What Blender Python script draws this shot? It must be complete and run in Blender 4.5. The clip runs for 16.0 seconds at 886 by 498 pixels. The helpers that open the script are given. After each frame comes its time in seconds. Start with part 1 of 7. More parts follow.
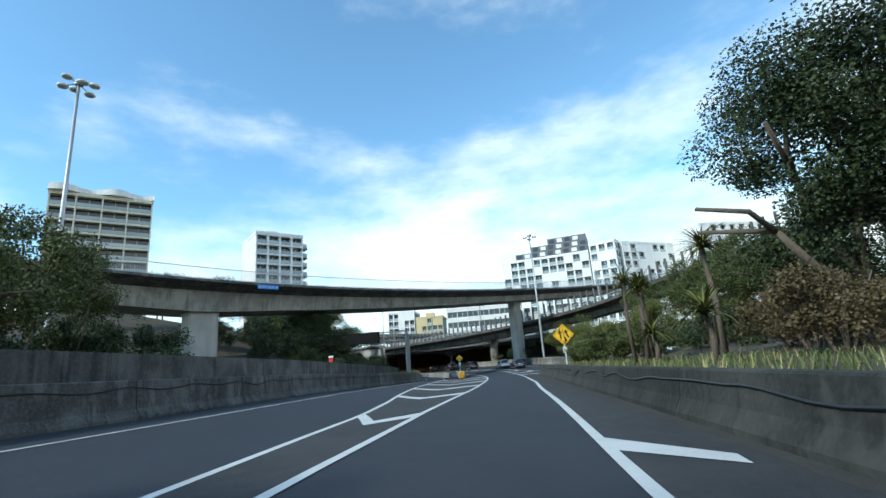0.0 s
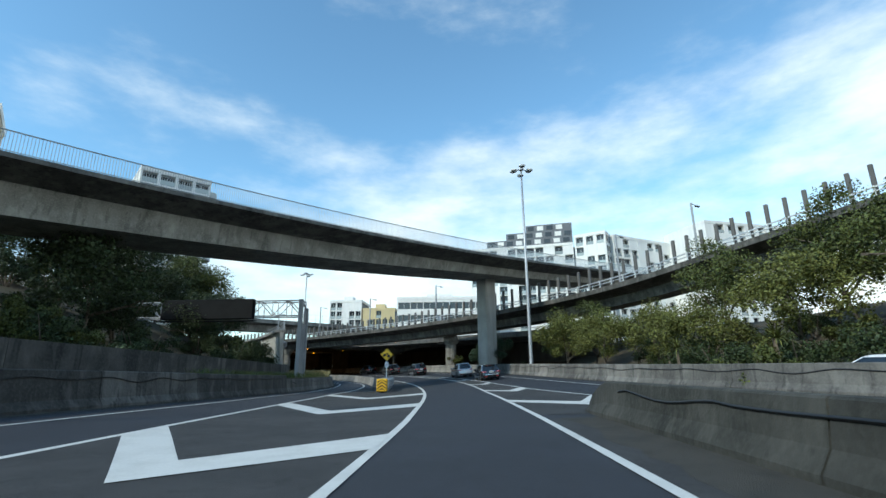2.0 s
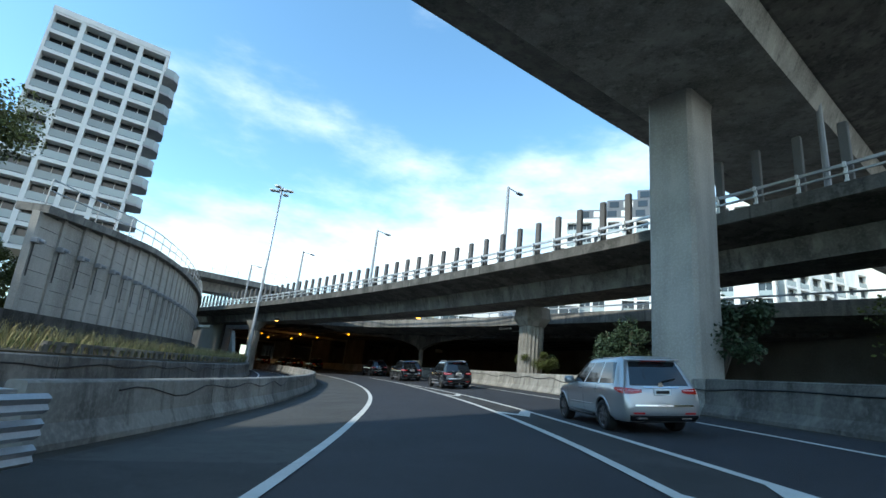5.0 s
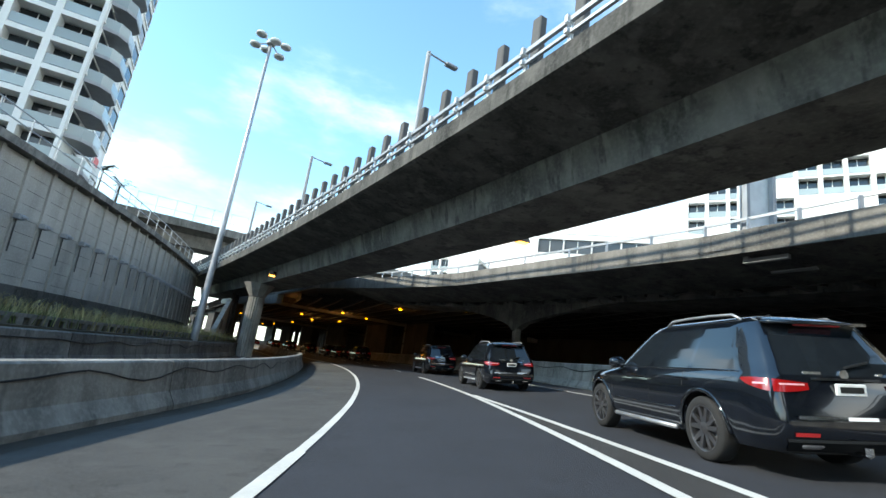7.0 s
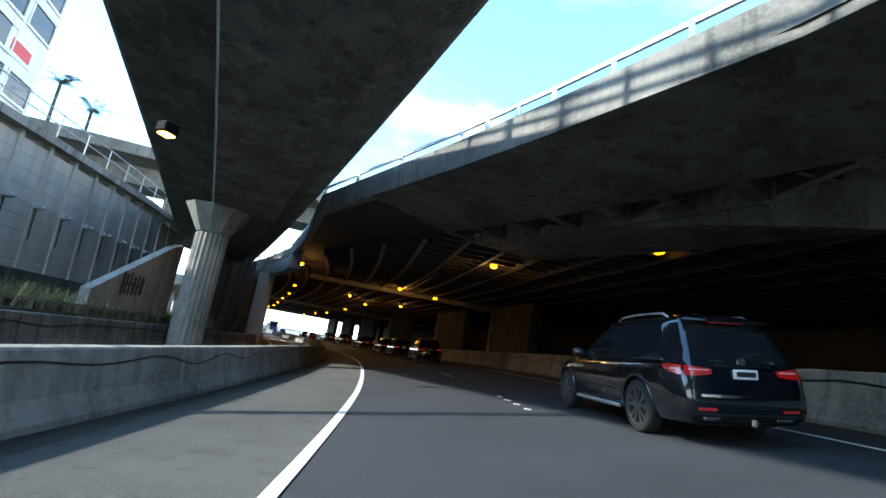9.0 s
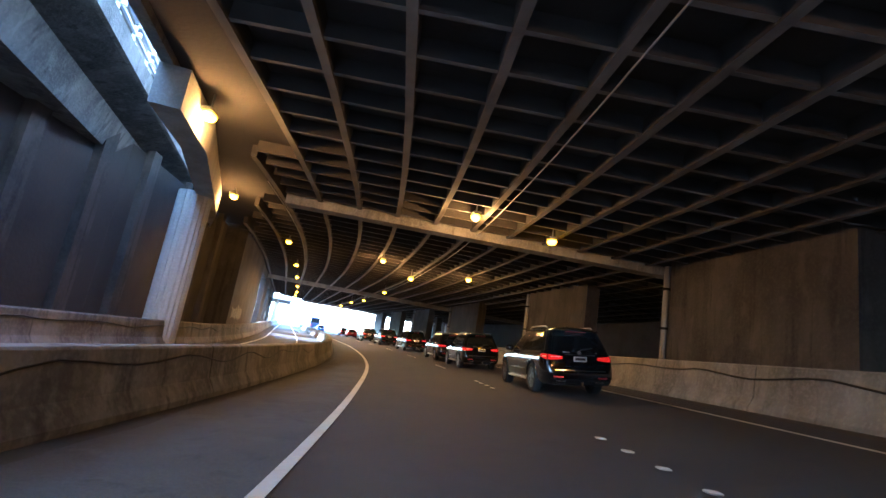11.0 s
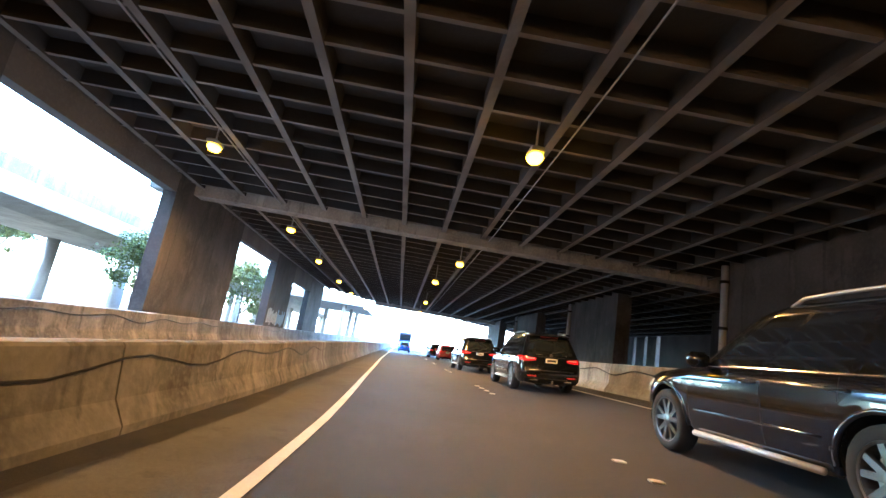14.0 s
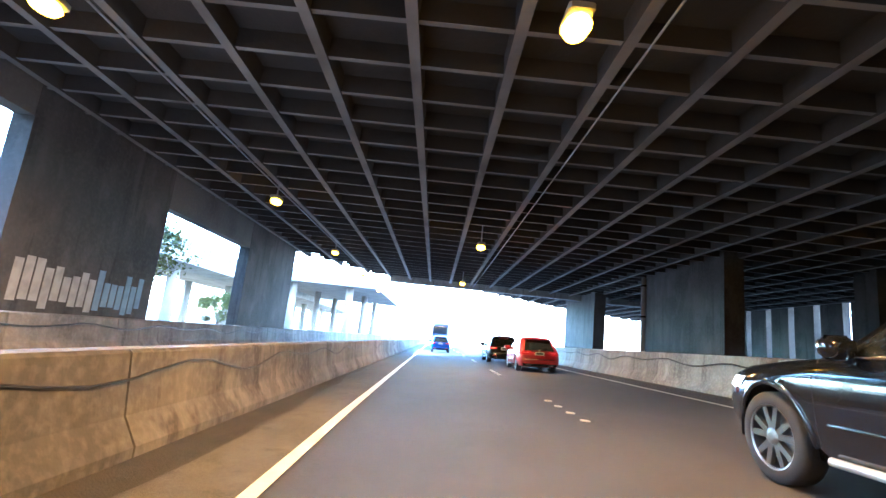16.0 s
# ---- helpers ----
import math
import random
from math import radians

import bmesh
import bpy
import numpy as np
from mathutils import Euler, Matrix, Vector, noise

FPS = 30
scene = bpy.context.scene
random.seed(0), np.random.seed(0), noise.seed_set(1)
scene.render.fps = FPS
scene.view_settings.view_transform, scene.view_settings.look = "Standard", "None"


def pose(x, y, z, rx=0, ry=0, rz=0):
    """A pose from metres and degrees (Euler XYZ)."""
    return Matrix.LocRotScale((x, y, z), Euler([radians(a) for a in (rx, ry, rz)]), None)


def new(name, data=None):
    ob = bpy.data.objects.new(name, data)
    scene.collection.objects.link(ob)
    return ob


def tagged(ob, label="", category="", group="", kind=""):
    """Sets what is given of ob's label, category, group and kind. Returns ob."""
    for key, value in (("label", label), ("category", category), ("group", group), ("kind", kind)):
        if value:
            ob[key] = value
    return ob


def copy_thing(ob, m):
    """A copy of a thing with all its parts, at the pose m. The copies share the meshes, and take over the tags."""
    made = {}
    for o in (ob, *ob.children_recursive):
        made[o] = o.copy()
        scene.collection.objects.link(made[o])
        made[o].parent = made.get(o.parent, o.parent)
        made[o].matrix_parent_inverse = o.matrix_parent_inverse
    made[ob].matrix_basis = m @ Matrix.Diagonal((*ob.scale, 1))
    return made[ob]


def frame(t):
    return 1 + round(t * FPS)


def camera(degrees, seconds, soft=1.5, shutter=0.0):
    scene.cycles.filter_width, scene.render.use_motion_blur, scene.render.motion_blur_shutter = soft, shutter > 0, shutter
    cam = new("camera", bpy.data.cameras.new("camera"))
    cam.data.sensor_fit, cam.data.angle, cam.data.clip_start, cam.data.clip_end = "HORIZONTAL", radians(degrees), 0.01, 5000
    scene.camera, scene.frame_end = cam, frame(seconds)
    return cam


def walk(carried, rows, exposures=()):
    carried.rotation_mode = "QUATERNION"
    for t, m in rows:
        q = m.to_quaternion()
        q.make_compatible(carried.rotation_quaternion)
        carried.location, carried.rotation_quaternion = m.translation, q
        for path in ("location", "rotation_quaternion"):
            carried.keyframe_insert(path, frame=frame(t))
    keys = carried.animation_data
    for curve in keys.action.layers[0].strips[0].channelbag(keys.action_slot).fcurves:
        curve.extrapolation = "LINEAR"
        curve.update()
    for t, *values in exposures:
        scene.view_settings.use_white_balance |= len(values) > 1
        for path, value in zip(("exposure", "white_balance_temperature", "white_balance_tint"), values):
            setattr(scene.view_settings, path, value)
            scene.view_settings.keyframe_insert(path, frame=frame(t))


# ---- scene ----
cam = camera(86.09, 16.0)
EXPO = [(0.0, 0.7, 6300, 2), (1.2, 0.5, 6400, 2), (2.5, 0.58, 6400, 2), (4.2, 0.95, 6300, 3), (6.4, 1.25, 6600, 4), (8.0, 1.9, 7000, 6), (9.2, 2.45, 6000, 4), (11.3, 5.0, 5000, 10), (12.0, 5.3, 4900, 10), (12.6, 5.6, 4900, 10), (13.1, 5.5, 5000, 9), (13.5, 5.35, 5100, 8), (14.0, 4.9, 5100, 8), (14.8, 4.85, 5100, 8), (16.0, 5.2, 4900, 8)]
PATH = [
    (0.0, pose(-0.000, 0.000, 1.107, 104.36, 4.31, 0.70)),
    (0.5, pose(1.063, 8.522, 1.123, 104.30, 3.99, -1.27)),
    (1.0, pose(2.020, 16.736, 1.117, 104.33, 3.08, -2.81)),
    (1.5, pose(2.803, 24.713, 1.121, 104.46, 1.85, -3.77)),
    (2.0, pose(3.443, 32.628, 1.135, 104.63, 0.45, -4.29)),
    (2.5, pose(4.242, 40.304, 1.114, 104.73, -0.71, -4.19)),
    (3.0, pose(5.039, 47.850, 1.113, 104.51, -1.22, -3.65)),
    (3.5, pose(5.641, 55.237, 1.104, 104.35, -2.10, -2.84)),
    (4.0, pose(5.964, 62.532, 1.117, 104.79, -3.85, -1.82)),
    (4.5, pose(6.142, 69.867, 1.143, 105.34, -5.11, -0.16)),
    (5.0, pose(5.986, 77.135, 1.193, 105.57, -6.00, 2.06)),
    (5.5, pose(5.515, 84.215, 1.252, 105.48, -6.61, 4.54)),
    (6.0, pose(4.762, 91.004, 1.305, 105.12, -7.00, 7.00)),
    (6.5, pose(3.761, 97.391, 1.338, 104.53, -7.26, 9.09)),
    (7.0, pose(2.486, 103.367, 1.363, 104.13, -7.91, 10.94)),
    (7.5, pose(0.981, 109.146, 1.399, 103.82, -8.56, 13.00)),
    (8.0, pose(-0.896, 114.946, 1.455, 103.43, -8.78, 15.37)),
    (8.5, pose(-2.963, 120.457, 1.495, 102.94, -8.83, 17.68)),
    (9.0, pose(-5.082, 125.836, 1.534, 102.66, -8.95, 19.88)),
    (9.5, pose(-7.553, 131.263, 1.562, 102.51, -8.95, 21.88)),
    (10.0, pose(-10.264, 136.786, 1.573, 102.27, -8.94, 23.56)),
    (10.5, pose(-13.216, 142.402, 1.569, 101.95, -9.01, 25.14)),
    (11.0, pose(-16.407, 148.110, 1.549, 101.61, -9.20, 26.80)),
    (11.5, pose(-19.837, 153.907, 1.507, 101.28, -9.59, 28.77)),
    (12.0, pose(-23.521, 159.883, 1.442, 101.49, -9.45, 31.12)),
    (12.5, pose(-27.344, 165.496, 1.354, 101.68, -9.16, 33.57)),
    (13.0, pose(-31.172, 170.713, 1.294, 101.82, -9.17, 35.82)),
    (13.5, pose(-35.316, 175.805, 1.328, 102.09, -9.39, 38.02)),
    (14.0, pose(-39.581, 180.768, 1.379, 102.14, -9.29, 40.12)),
    (14.5, pose(-44.210, 185.342, 1.419, 102.21, -8.91, 41.08)),
    (15.0, pose(-48.596, 189.895, 1.413, 102.23, -8.61, 42.14)),
    (15.5, pose(-52.830, 194.123, 1.429, 101.76, -7.64, 43.01)),
    (16.0, pose(-57.133, 198.343, 1.432, 100.86, -5.90, 44.29)),
]
walk(cam, PATH, EXPO)

# ---------------------------------------------------------------- world, sun
SUN_AZ, SUN_EL = 232.0, 34.0          # compass angle of the sun, clockwise from +y, and its height
sun_dir = Vector((math.sin(radians(SUN_AZ)) * math.cos(radians(SUN_EL)), math.cos(radians(SUN_AZ)) * math.cos(radians(SUN_EL)), math.sin(radians(SUN_EL))))
sun = new("sun", bpy.data.lights.new("sun", "SUN"))
sun.data.energy, sun.data.angle, sun.data.color = 2.0, radians(2.0), (1.0, 0.95, 0.87)
sun.rotation_euler = (-sun_dir).to_track_quat("-Z", "Y").to_euler()

world = bpy.data.worlds.new("world")
scene.world = world
world.use_nodes = True
wt = world.node_tree
wt.nodes.clear()


w_out = wt.nodes.new("ShaderNodeOutputWorld")
w_bg = wt.nodes.new("ShaderNodeBackground")
sky = wt.nodes.new("ShaderNodeTexSky")
sky.sky_type = "NISHITA"
sky.sun_disc = False
sky.sun_elevation, sky.sun_rotation = radians(SUN_EL), radians(SUN_AZ)
sky.air_density, sky.dust_density, sky.ozone_density = 1.0, 0.3, 2.2
w_tc = wt.nodes.new("ShaderNodeTexCoord")
w_map = wt.nodes.new("ShaderNodeMapping")
w_map.inputs["Scale"].default_value = (1.0, 1.0, 2.6)
w_map.inputs["Location"].default_value = (0.35, 0.1, 0.2)
w_n1 = wt.nodes.new("ShaderNodeTexNoise")
w_n1.inputs["Scale"].default_value, w_n1.inputs["Detail"].default_value, w_n1.inputs["Roughness"].default_value = 2.0, 9.0, 0.58
w_sep = wt.nodes.new("ShaderNodeSeparateXYZ")
w_band = wt.nodes.new("ShaderNodeMapRange")     # more cloud low over the horizon
for k, v in (("From Min", 0.24), ("From Max", 0.60), ("To Min", 0.17), ("To Max", -0.12)):
    w_band.inputs[k].default_value = v
w_add = wt.nodes.new("ShaderNodeMath")
w_ramp = wt.nodes.new("ShaderNodeMapRange")
w_ramp.interpolation_type = "SMOOTHSTEP"
for k, v in (("From Min", 0.45), ("From Max", 0.84)):
    w_ramp.inputs[k].default_value = v
w_mix = wt.nodes.new("ShaderNodeMix")
w_mix.data_type = "RGBA"
w_mix.inputs["B"].default_value = (5.6, 5.85, 6.0, 1)
wt.links.new(w_tc.outputs["Generated"], w_map.inputs["Vector"])
wt.links.new(w_map.outputs["Vector"], w_n1.inputs["Vector"])
wt.links.new(w_tc.outputs["Generated"], w_sep.inputs["Vector"])
wt.links.new(w_sep.outputs["Z"], w_band.inputs["Value"])
w_east = wt.nodes.new("ShaderNodeMath")      # the cloud bank thickens towards +x
w_east.operation = "MULTIPLY_ADD"
w_east.inputs[1].default_value = 0.16
wt.links.new(w_sep.outputs["X"], w_east.inputs[0])
wt.links.new(w_n1.outputs["Fac"], w_east.inputs[2])
wt.links.new(w_east.outputs["Value"], w_add.inputs[0])
wt.links.new(w_band.outputs["Result"], w_add.inputs[1])
wt.links.new(w_add.outputs["Value"], w_ramp.inputs["Value"])
wt.links.new(w_ramp.outputs["Result"], w_mix.inputs["Factor"])
w_tint = wt.nodes.new("ShaderNodeMix")       # clear sea-air blue
w_tint.data_type, w_tint.blend_type = "RGBA", "MULTIPLY"
w_tint.inputs["Factor"].default_value = 1.0
w_tint.inputs["B"].default_value = (0.95, 1.20, 1.21, 1)
wt.links.new(sky.outputs["Color"], w_tint.inputs["A"])
wt.links.new(w_tint.outputs["Result"], w_mix.inputs["A"])
wt.links.new(w_mix.outputs["Result"], w_bg.inputs["Color"])
w_bg.inputs["Strength"].default_value = 0.15
wt.links.new(w_bg.outputs["Background"], w_out.inputs["Surface"])


# ---------------------------------------------------------------- materials
def material(name, base, rough=0.8, metal=0.0, grain=0.0, grain_scale=30.0, stain=0.0, stain_scale=0.6, dark=None,
             bump=0.0, bump_scale=40.0, streak=0.0, rnd=0.0, island=False, spec=0.5, coat=0.0, emit=None, power=0.0, alpha_tr=0.0, streak_scale=1.2, blotch=0.0):
    m = bpy.data.materials.new(name)
    m.use_nodes = True
    nt = m.node_tree
    b = nt.nodes["Principled BSDF"]
    b.inputs["Roughness"].default_value = rough
    b.inputs["Metallic"].default_value = metal
    b.inputs["Specular IOR Level"].default_value = spec
    b.inputs["Coat Weight"].default_value = coat
    b.inputs["Transmission Weight"].default_value = alpha_tr
    b.inputs["Base Color"].default_value = (*base, 1)
    if emit:
        b.inputs["Emission Color"].default_value = (*emit, 1)
        b.inputs["Emission Strength"].default_value = power
    geo = nt.nodes.new("ShaderNodeNewGeometry")
    col = None

    def rgb(c):
        n = nt.nodes.new("ShaderNodeRGB")
        n.outputs[0].default_value = (*c, 1)
        return n.outputs[0]

    def noise_fac(scale, lo, hi, detail=6.0, stretch=None):
        n = nt.nodes.new("ShaderNodeTexNoise")
        n.inputs["Scale"].default_value, n.inputs["Detail"].default_value = scale, detail
        if stretch:
            mp = nt.nodes.new("ShaderNodeMapping")
            mp.inputs["Scale"].default_value = stretch
            nt.links.new(geo.outputs["Position"], mp.inputs["Vector"])
            nt.links.new(mp.outputs["Vector"], n.inputs["Vector"])
        else:
            nt.links.new(geo.outputs["Position"], n.inputs["Vector"])
        r = nt.nodes.new("ShaderNodeMapRange")
        r.inputs["From Min"].default_value, r.inputs["From Max"].default_value = lo, hi
        nt.links.new(n.outputs["Fac"], r.inputs["Value"])
        return r.outputs["Result"]

    def mix(a, bb, fac, mode="MIX"):
        n = nt.nodes.new("ShaderNodeMix")
        n.data_type, n.blend_type = "RGBA", mode
        if isinstance(fac, float):
            n.inputs["Factor"].default_value = fac
        else:
            nt.links.new(fac, n.inputs["Factor"])
        nt.links.new(a, n.inputs["A"])
        nt.links.new(bb, n.inputs["B"])
        return n.outputs["Result"]

    def scaled(fac, k):
        n = nt.nodes.new("ShaderNodeMath")
        n.operation = "MULTIPLY"
        nt.links.new(fac, n.inputs[0])
        n.inputs[1].default_value = k
        return n.outputs[0]

    col = rgb(base)
    dk = dark or tuple(c * 0.45 for c in base)
    if stain:
        col = mix(col, rgb(dk), scaled(noise_fac(stain_scale, 0.42, 0.68, 8.0), stain))
    if streak:
        col = mix(col, rgb(dk), scaled(noise_fac(streak_scale, 0.45, 0.7, 5.0, (1.0, 1.0, 0.12)), streak))
    if blotch:
        col = mix(col, rgb(dk), scaled(noise_fac(0.55, 0.50, 0.60, 9.0), blotch * 0.75))
        col = mix(col, rgb(tuple(c * 1.45 for c in base)), scaled(noise_fac(1.9, 0.56, 0.66, 7.0, (1.0, 1.0, 0.5)), blotch * 0.55))
        col = mix(col, rgb(tuple(c * 0.7 for c in dk)), scaled(noise_fac(3.2, 0.57, 0.66, 4.0, (1.0, 1.0, 0.07)), blotch * 0.8))
    if grain:
        col = mix(col, rgb(tuple(min(1, c * 1.5) for c in base)), scaled(noise_fac(grain_scale, 0.45, 0.75, 3.0), grain))
    if rnd:
        src = geo.outputs["Random Per Island"] if island else nt.nodes.new("ShaderNodeObjectInfo").outputs["Random"]
        hsv = nt.nodes.new("ShaderNodeHueSaturation")
        r = nt.nodes.new("ShaderNodeMapRange")
        r.inputs["To Min"].default_value, r.inputs["To Max"].default_value = 1 - rnd, 1 + rnd
        nt.links.new(src, r.inputs["Value"])
        nt.links.new(r.outputs["Result"], hsv.inputs["Value"])
        nt.links.new(col, hsv.inputs["Color"])
        col = hsv.outputs["Color"]
    nt.links.new(col, b.inputs["Base Color"])
    if bump:
        bn = nt.nodes.new("ShaderNodeBump")
        bn.inputs["Strength"].default_value, bn.inputs["Distance"].default_value = bump, 0.02
        nt.links.new(noise_fac(bump_scale, 0.3, 0.7, 5.0), bn.inputs["Height"])
        nt.links.new(bn.outputs["Normal"], b.inputs["Normal"])
    return m


ASPHALT = material("asphalt", (0.031, 0.033, 0.040), 0.80, grain=0.6, grain_scale=45, stain=0.8, stain_scale=0.5, dark=(0.020, 0.021, 0.025), bump=0.5, bump_scale=120, blotch=0.4)
ASPHALT_SHOULDER = material("asphalt_shoulder", (0.075, 0.073, 0.068), 0.9, grain=0.6, grain_scale=40, stain=0.7, stain_scale=0.45, dark=(0.04, 0.039, 0.037), bump=0.5, bump_scale=110, blotch=0.55)
GUTTER_DIRT = material("gutter_dirt", (0.060, 0.054, 0.043), 0.97, grain=0.7, grain_scale=60, stain=0.8, stain_scale=1.6, dark=(0.03, 0.029, 0.024), bump=0.8, bump_scale=60)
ASPHALT_OLD = material("asphalt_gore", (0.050, 0.048, 0.046), 0.88, grain=0.6, grain_scale=40, stain=0.6, stain_scale=0.5, bump=0.5, bump_scale=110, blotch=0.55)
PAINT = material("road_paint", (0.62, 0.61, 0.57), 0.7, stain=0.5, stain_scale=1.3, dark=(0.45, 0.44, 0.4), grain=0.2, grain_scale=25)
CONC = material("concrete", (0.30, 0.285, 0.255), 0.9, stain=0.55, stain_scale=0.35, streak=0.55, dark=(0.10, 0.095, 0.085), grain=0.35, grain_scale=12, bump=0.3, bump_scale=14, rnd=0.25, blotch=0.6)
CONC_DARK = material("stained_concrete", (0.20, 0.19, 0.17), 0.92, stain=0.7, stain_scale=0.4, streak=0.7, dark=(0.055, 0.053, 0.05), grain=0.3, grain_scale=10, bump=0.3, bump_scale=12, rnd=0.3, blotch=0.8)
CONC_GRIME = material("grimy_concrete", (0.115, 0.108, 0.097), 0.93, stain=0.7, stain_scale=0.7, streak=0.85, streak_scale=0.9, dark=(0.032, 0.031, 0.027), grain=0.35, grain_scale=10, bump=0.35, bump_scale=12, rnd=0.3, blotch=0.95)
# moss plus the tree shade over the barrier, both put into this base colour
CONC_MOSS_SHADE = material("mossy_shaded_concrete", (0.046, 0.045, 0.038), 0.94, stain=0.7, stain_scale=0.8, streak=0.85, streak_scale=0.9, dark=(0.015, 0.016, 0.012), grain=0.35, grain_scale=10, bump=0.35, bump_scale=12, rnd=0.3, blotch=0.9)
CONC_PALE = material("pale_concrete", (0.42, 0.40, 0.36), 0.88, stain=0.35, stain_scale=0.5, streak=0.45, dark=(0.16, 0.15, 0.13), grain=0.3, grain_scale=14, bump=0.25, bump_scale=18)
CONC_DULL = material("dull_dark_concrete", (0.115, 0.105, 0.093), 0.93, stain=0.6, stain_scale=0.5, dark=(0.05, 0.046, 0.041), grain=0.3, grain_scale=9, bump=0.3, bump_scale=10)
# on the ceiling this near-black also stands in for shade between the ribs
CONC_NEAR_BLACK = material("near_black_concrete", (0.052, 0.047, 0.042), 0.95, stain=0.5, stain_scale=0.5, dark=(0.022, 0.02, 0.018), bump=0.3, bump_scale=8)
CONC_DEEP = material("deep_dark_concrete", (0.075, 0.068, 0.06), 0.94, stain=0.7, stain_scale=0.4, streak=0.6, dark=(0.028, 0.026, 0.023), grain=0.3, grain_scale=9, bump=0.3, bump_scale=10, blotch=0.7)
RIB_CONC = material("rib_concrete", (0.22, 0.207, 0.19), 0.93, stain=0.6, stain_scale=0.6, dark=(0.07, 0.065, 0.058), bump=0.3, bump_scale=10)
STEEL = material("galvanised_steel", (0.45, 0.46, 0.47), 0.5, metal=0.7, stain=0.3, stain_scale=2.0, grain=0.2)
STEEL_GREY = material("grey_painted_steel", (0.32, 0.33, 0.34), 0.6, stain=0.25, stain_scale=1.5)
DARK_STEEL = material("dark_steel", (0.014, 0.015, 0.016), 0.8, spec=0.12, stain=0.3, stain_scale=1.5)
WHITE_STEEL = material("white_steel", (0.7, 0.71, 0.7), 0.5, stain=0.3, stain_scale=2.0)
TIMBER = material("weathered_post", (0.11, 0.105, 0.10), 0.85, streak=0.5, grain=0.3, grain_scale=20)
YELLOW = material("sign_yellow", (0.85, 0.48, 0.01), 0.45, stain=0.1)
BLACK = material("sign_black", (0.012, 0.012, 0.012), 0.5)
WHITE = material("white_paint", (0.78, 0.78, 0.76), 0.55, stain=0.15, stain_scale=1.0)
RED = material("sign_red", (0.6, 0.03, 0.03), 0.5)
BLUE = material("sign_blue", (0.02, 0.22, 0.65), 0.5)
EARTH = material("earth", (0.07, 0.055, 0.035), 0.95, grain=0.5, grain_scale=3, stain=0.6, stain_scale=0.4, dark=(0.03, 0.035, 0.015), bump=0.6, bump_scale=4)
GRASS = material("grass_blades", (0.10, 0.13, 0.035), 0.8, rnd=0.45, island=True)
DRY_GRASS = material("dry_grass_blades", (0.27, 0.23, 0.10), 0.85, rnd=0.4, island=True)
LEAF_A = material("leaves_dark", (0.036, 0.053, 0.018), 0.62, rnd=0.55, island=True, spec=0.35)
LEAF_B = material("leaves_mid", (0.074, 0.088, 0.022), 0.62, rnd=0.55, island=True, spec=0.35)
LEAF_C = material("leaves_light", (0.118, 0.125, 0.030), 0.62, rnd=0.5, island=True, spec=0.35)
LEAF_D = material("leaves_blue_green", (0.035, 0.060, 0.030), 0.6, rnd=0.5, island=True, spec=0.35)
LEAF_DRY = material("leaves_half_dry", (0.10, 0.075, 0.035), 0.75, rnd=0.5, island=True, spec=0.3)
FLAX = material("flax_leaves", (0.12, 0.14, 0.05), 0.6, rnd=0.4, island=True)
BARK = material("bark", (0.12, 0.095, 0.07), 0.95, grain=0.5, grain_scale=9, streak=0.4, bump=0.6, bump_scale=14)
RENDER_W = material("white_render", (0.78, 0.77, 0.74), 0.8, stain=0.12, stain_scale=0.15, streak=0.12)
RENDER_C = material("cream_render", (0.72, 0.66, 0.52), 0.8, stain=0.15, stain_scale=0.15, streak=0.12)
RENDER_G = material("grey_cladding", (0.13, 0.14, 0.155), 0.7, stain=0.2, stain_scale=0.2)
RENDER_Y = material("yellow_cladding", (0.58, 0.47, 0.26), 0.7, stain=0.2, stain_scale=0.2)
GLASS_B = material("window_glass", (0.025, 0.032, 0.038), 0.08, spec=0.7, rnd=0.4)
GLASS_RAIL = material("balcony_glass", (0.33, 0.38, 0.38), 0.15, spec=0.6, rnd=0.25)
TYRE = material("tyre_rubber", (0.02, 0.02, 0.02), 0.85, grain=0.3)
RIM = material("alloy_rim", (0.20, 0.20, 0.21), 0.35, metal=0.9)
CAR_BLACK = material("black_car_paint", (0.004, 0.006, 0.010), 0.13, coat=1.0, spec=0.5, stain=0.1, stain_scale=1.2, dark=(0.02, 0.018, 0.015))
CAR_SILVER = material("silver_car_paint", (0.42, 0.43, 0.44), 0.3, metal=0.6, coat=1.0)
CAR_BLUE = material("blue_car_paint", (0.01, 0.10, 0.45), 0.3, metal=0.2, coat=1.0)
CAR_RED = material("red_car_paint", (0.35, 0.01, 0.012), 0.3, coat=1.0)
CAR_WHITE = material("white_car_paint", (0.75, 0.75, 0.75), 0.3, coat=1.0)
CAR_GLASS = material("car_glass", (0.012, 0.016, 0.02), 0.05, spec=0.8)
CHROME = material("chrome", (0.7, 0.7, 0.7), 0.15, metal=1.0)
TAIL = material("tail_lamp", (0.22, 0.004, 0.005), 0.2, coat=1.0, emit=(1, 0.02, 0.012), power=0.028)
LAMP_STRIP = material("lamp_strip", (0.75, 0.42, 0.42), 0.3, coat=1.0)
PLATE = material("number_plate", (0.8, 0.8, 0.78), 0.5)
SODIUM = material("sodium_lamp", (1, 0.6, 0.15), 0.5, emit=(1.0, 0.40, 0.002), power=1.5)
SODIUM_DIM = material("deck_lamp", (1, 0.6, 0.15), 0.5, emit=(1.0, 0.42, 0.06), power=4.0)
GRAFFITI_B = material("faded_blue_spray_paint", (0.20, 0.30, 0.40), 0.8, stain=0.5, stain_scale=3.0)
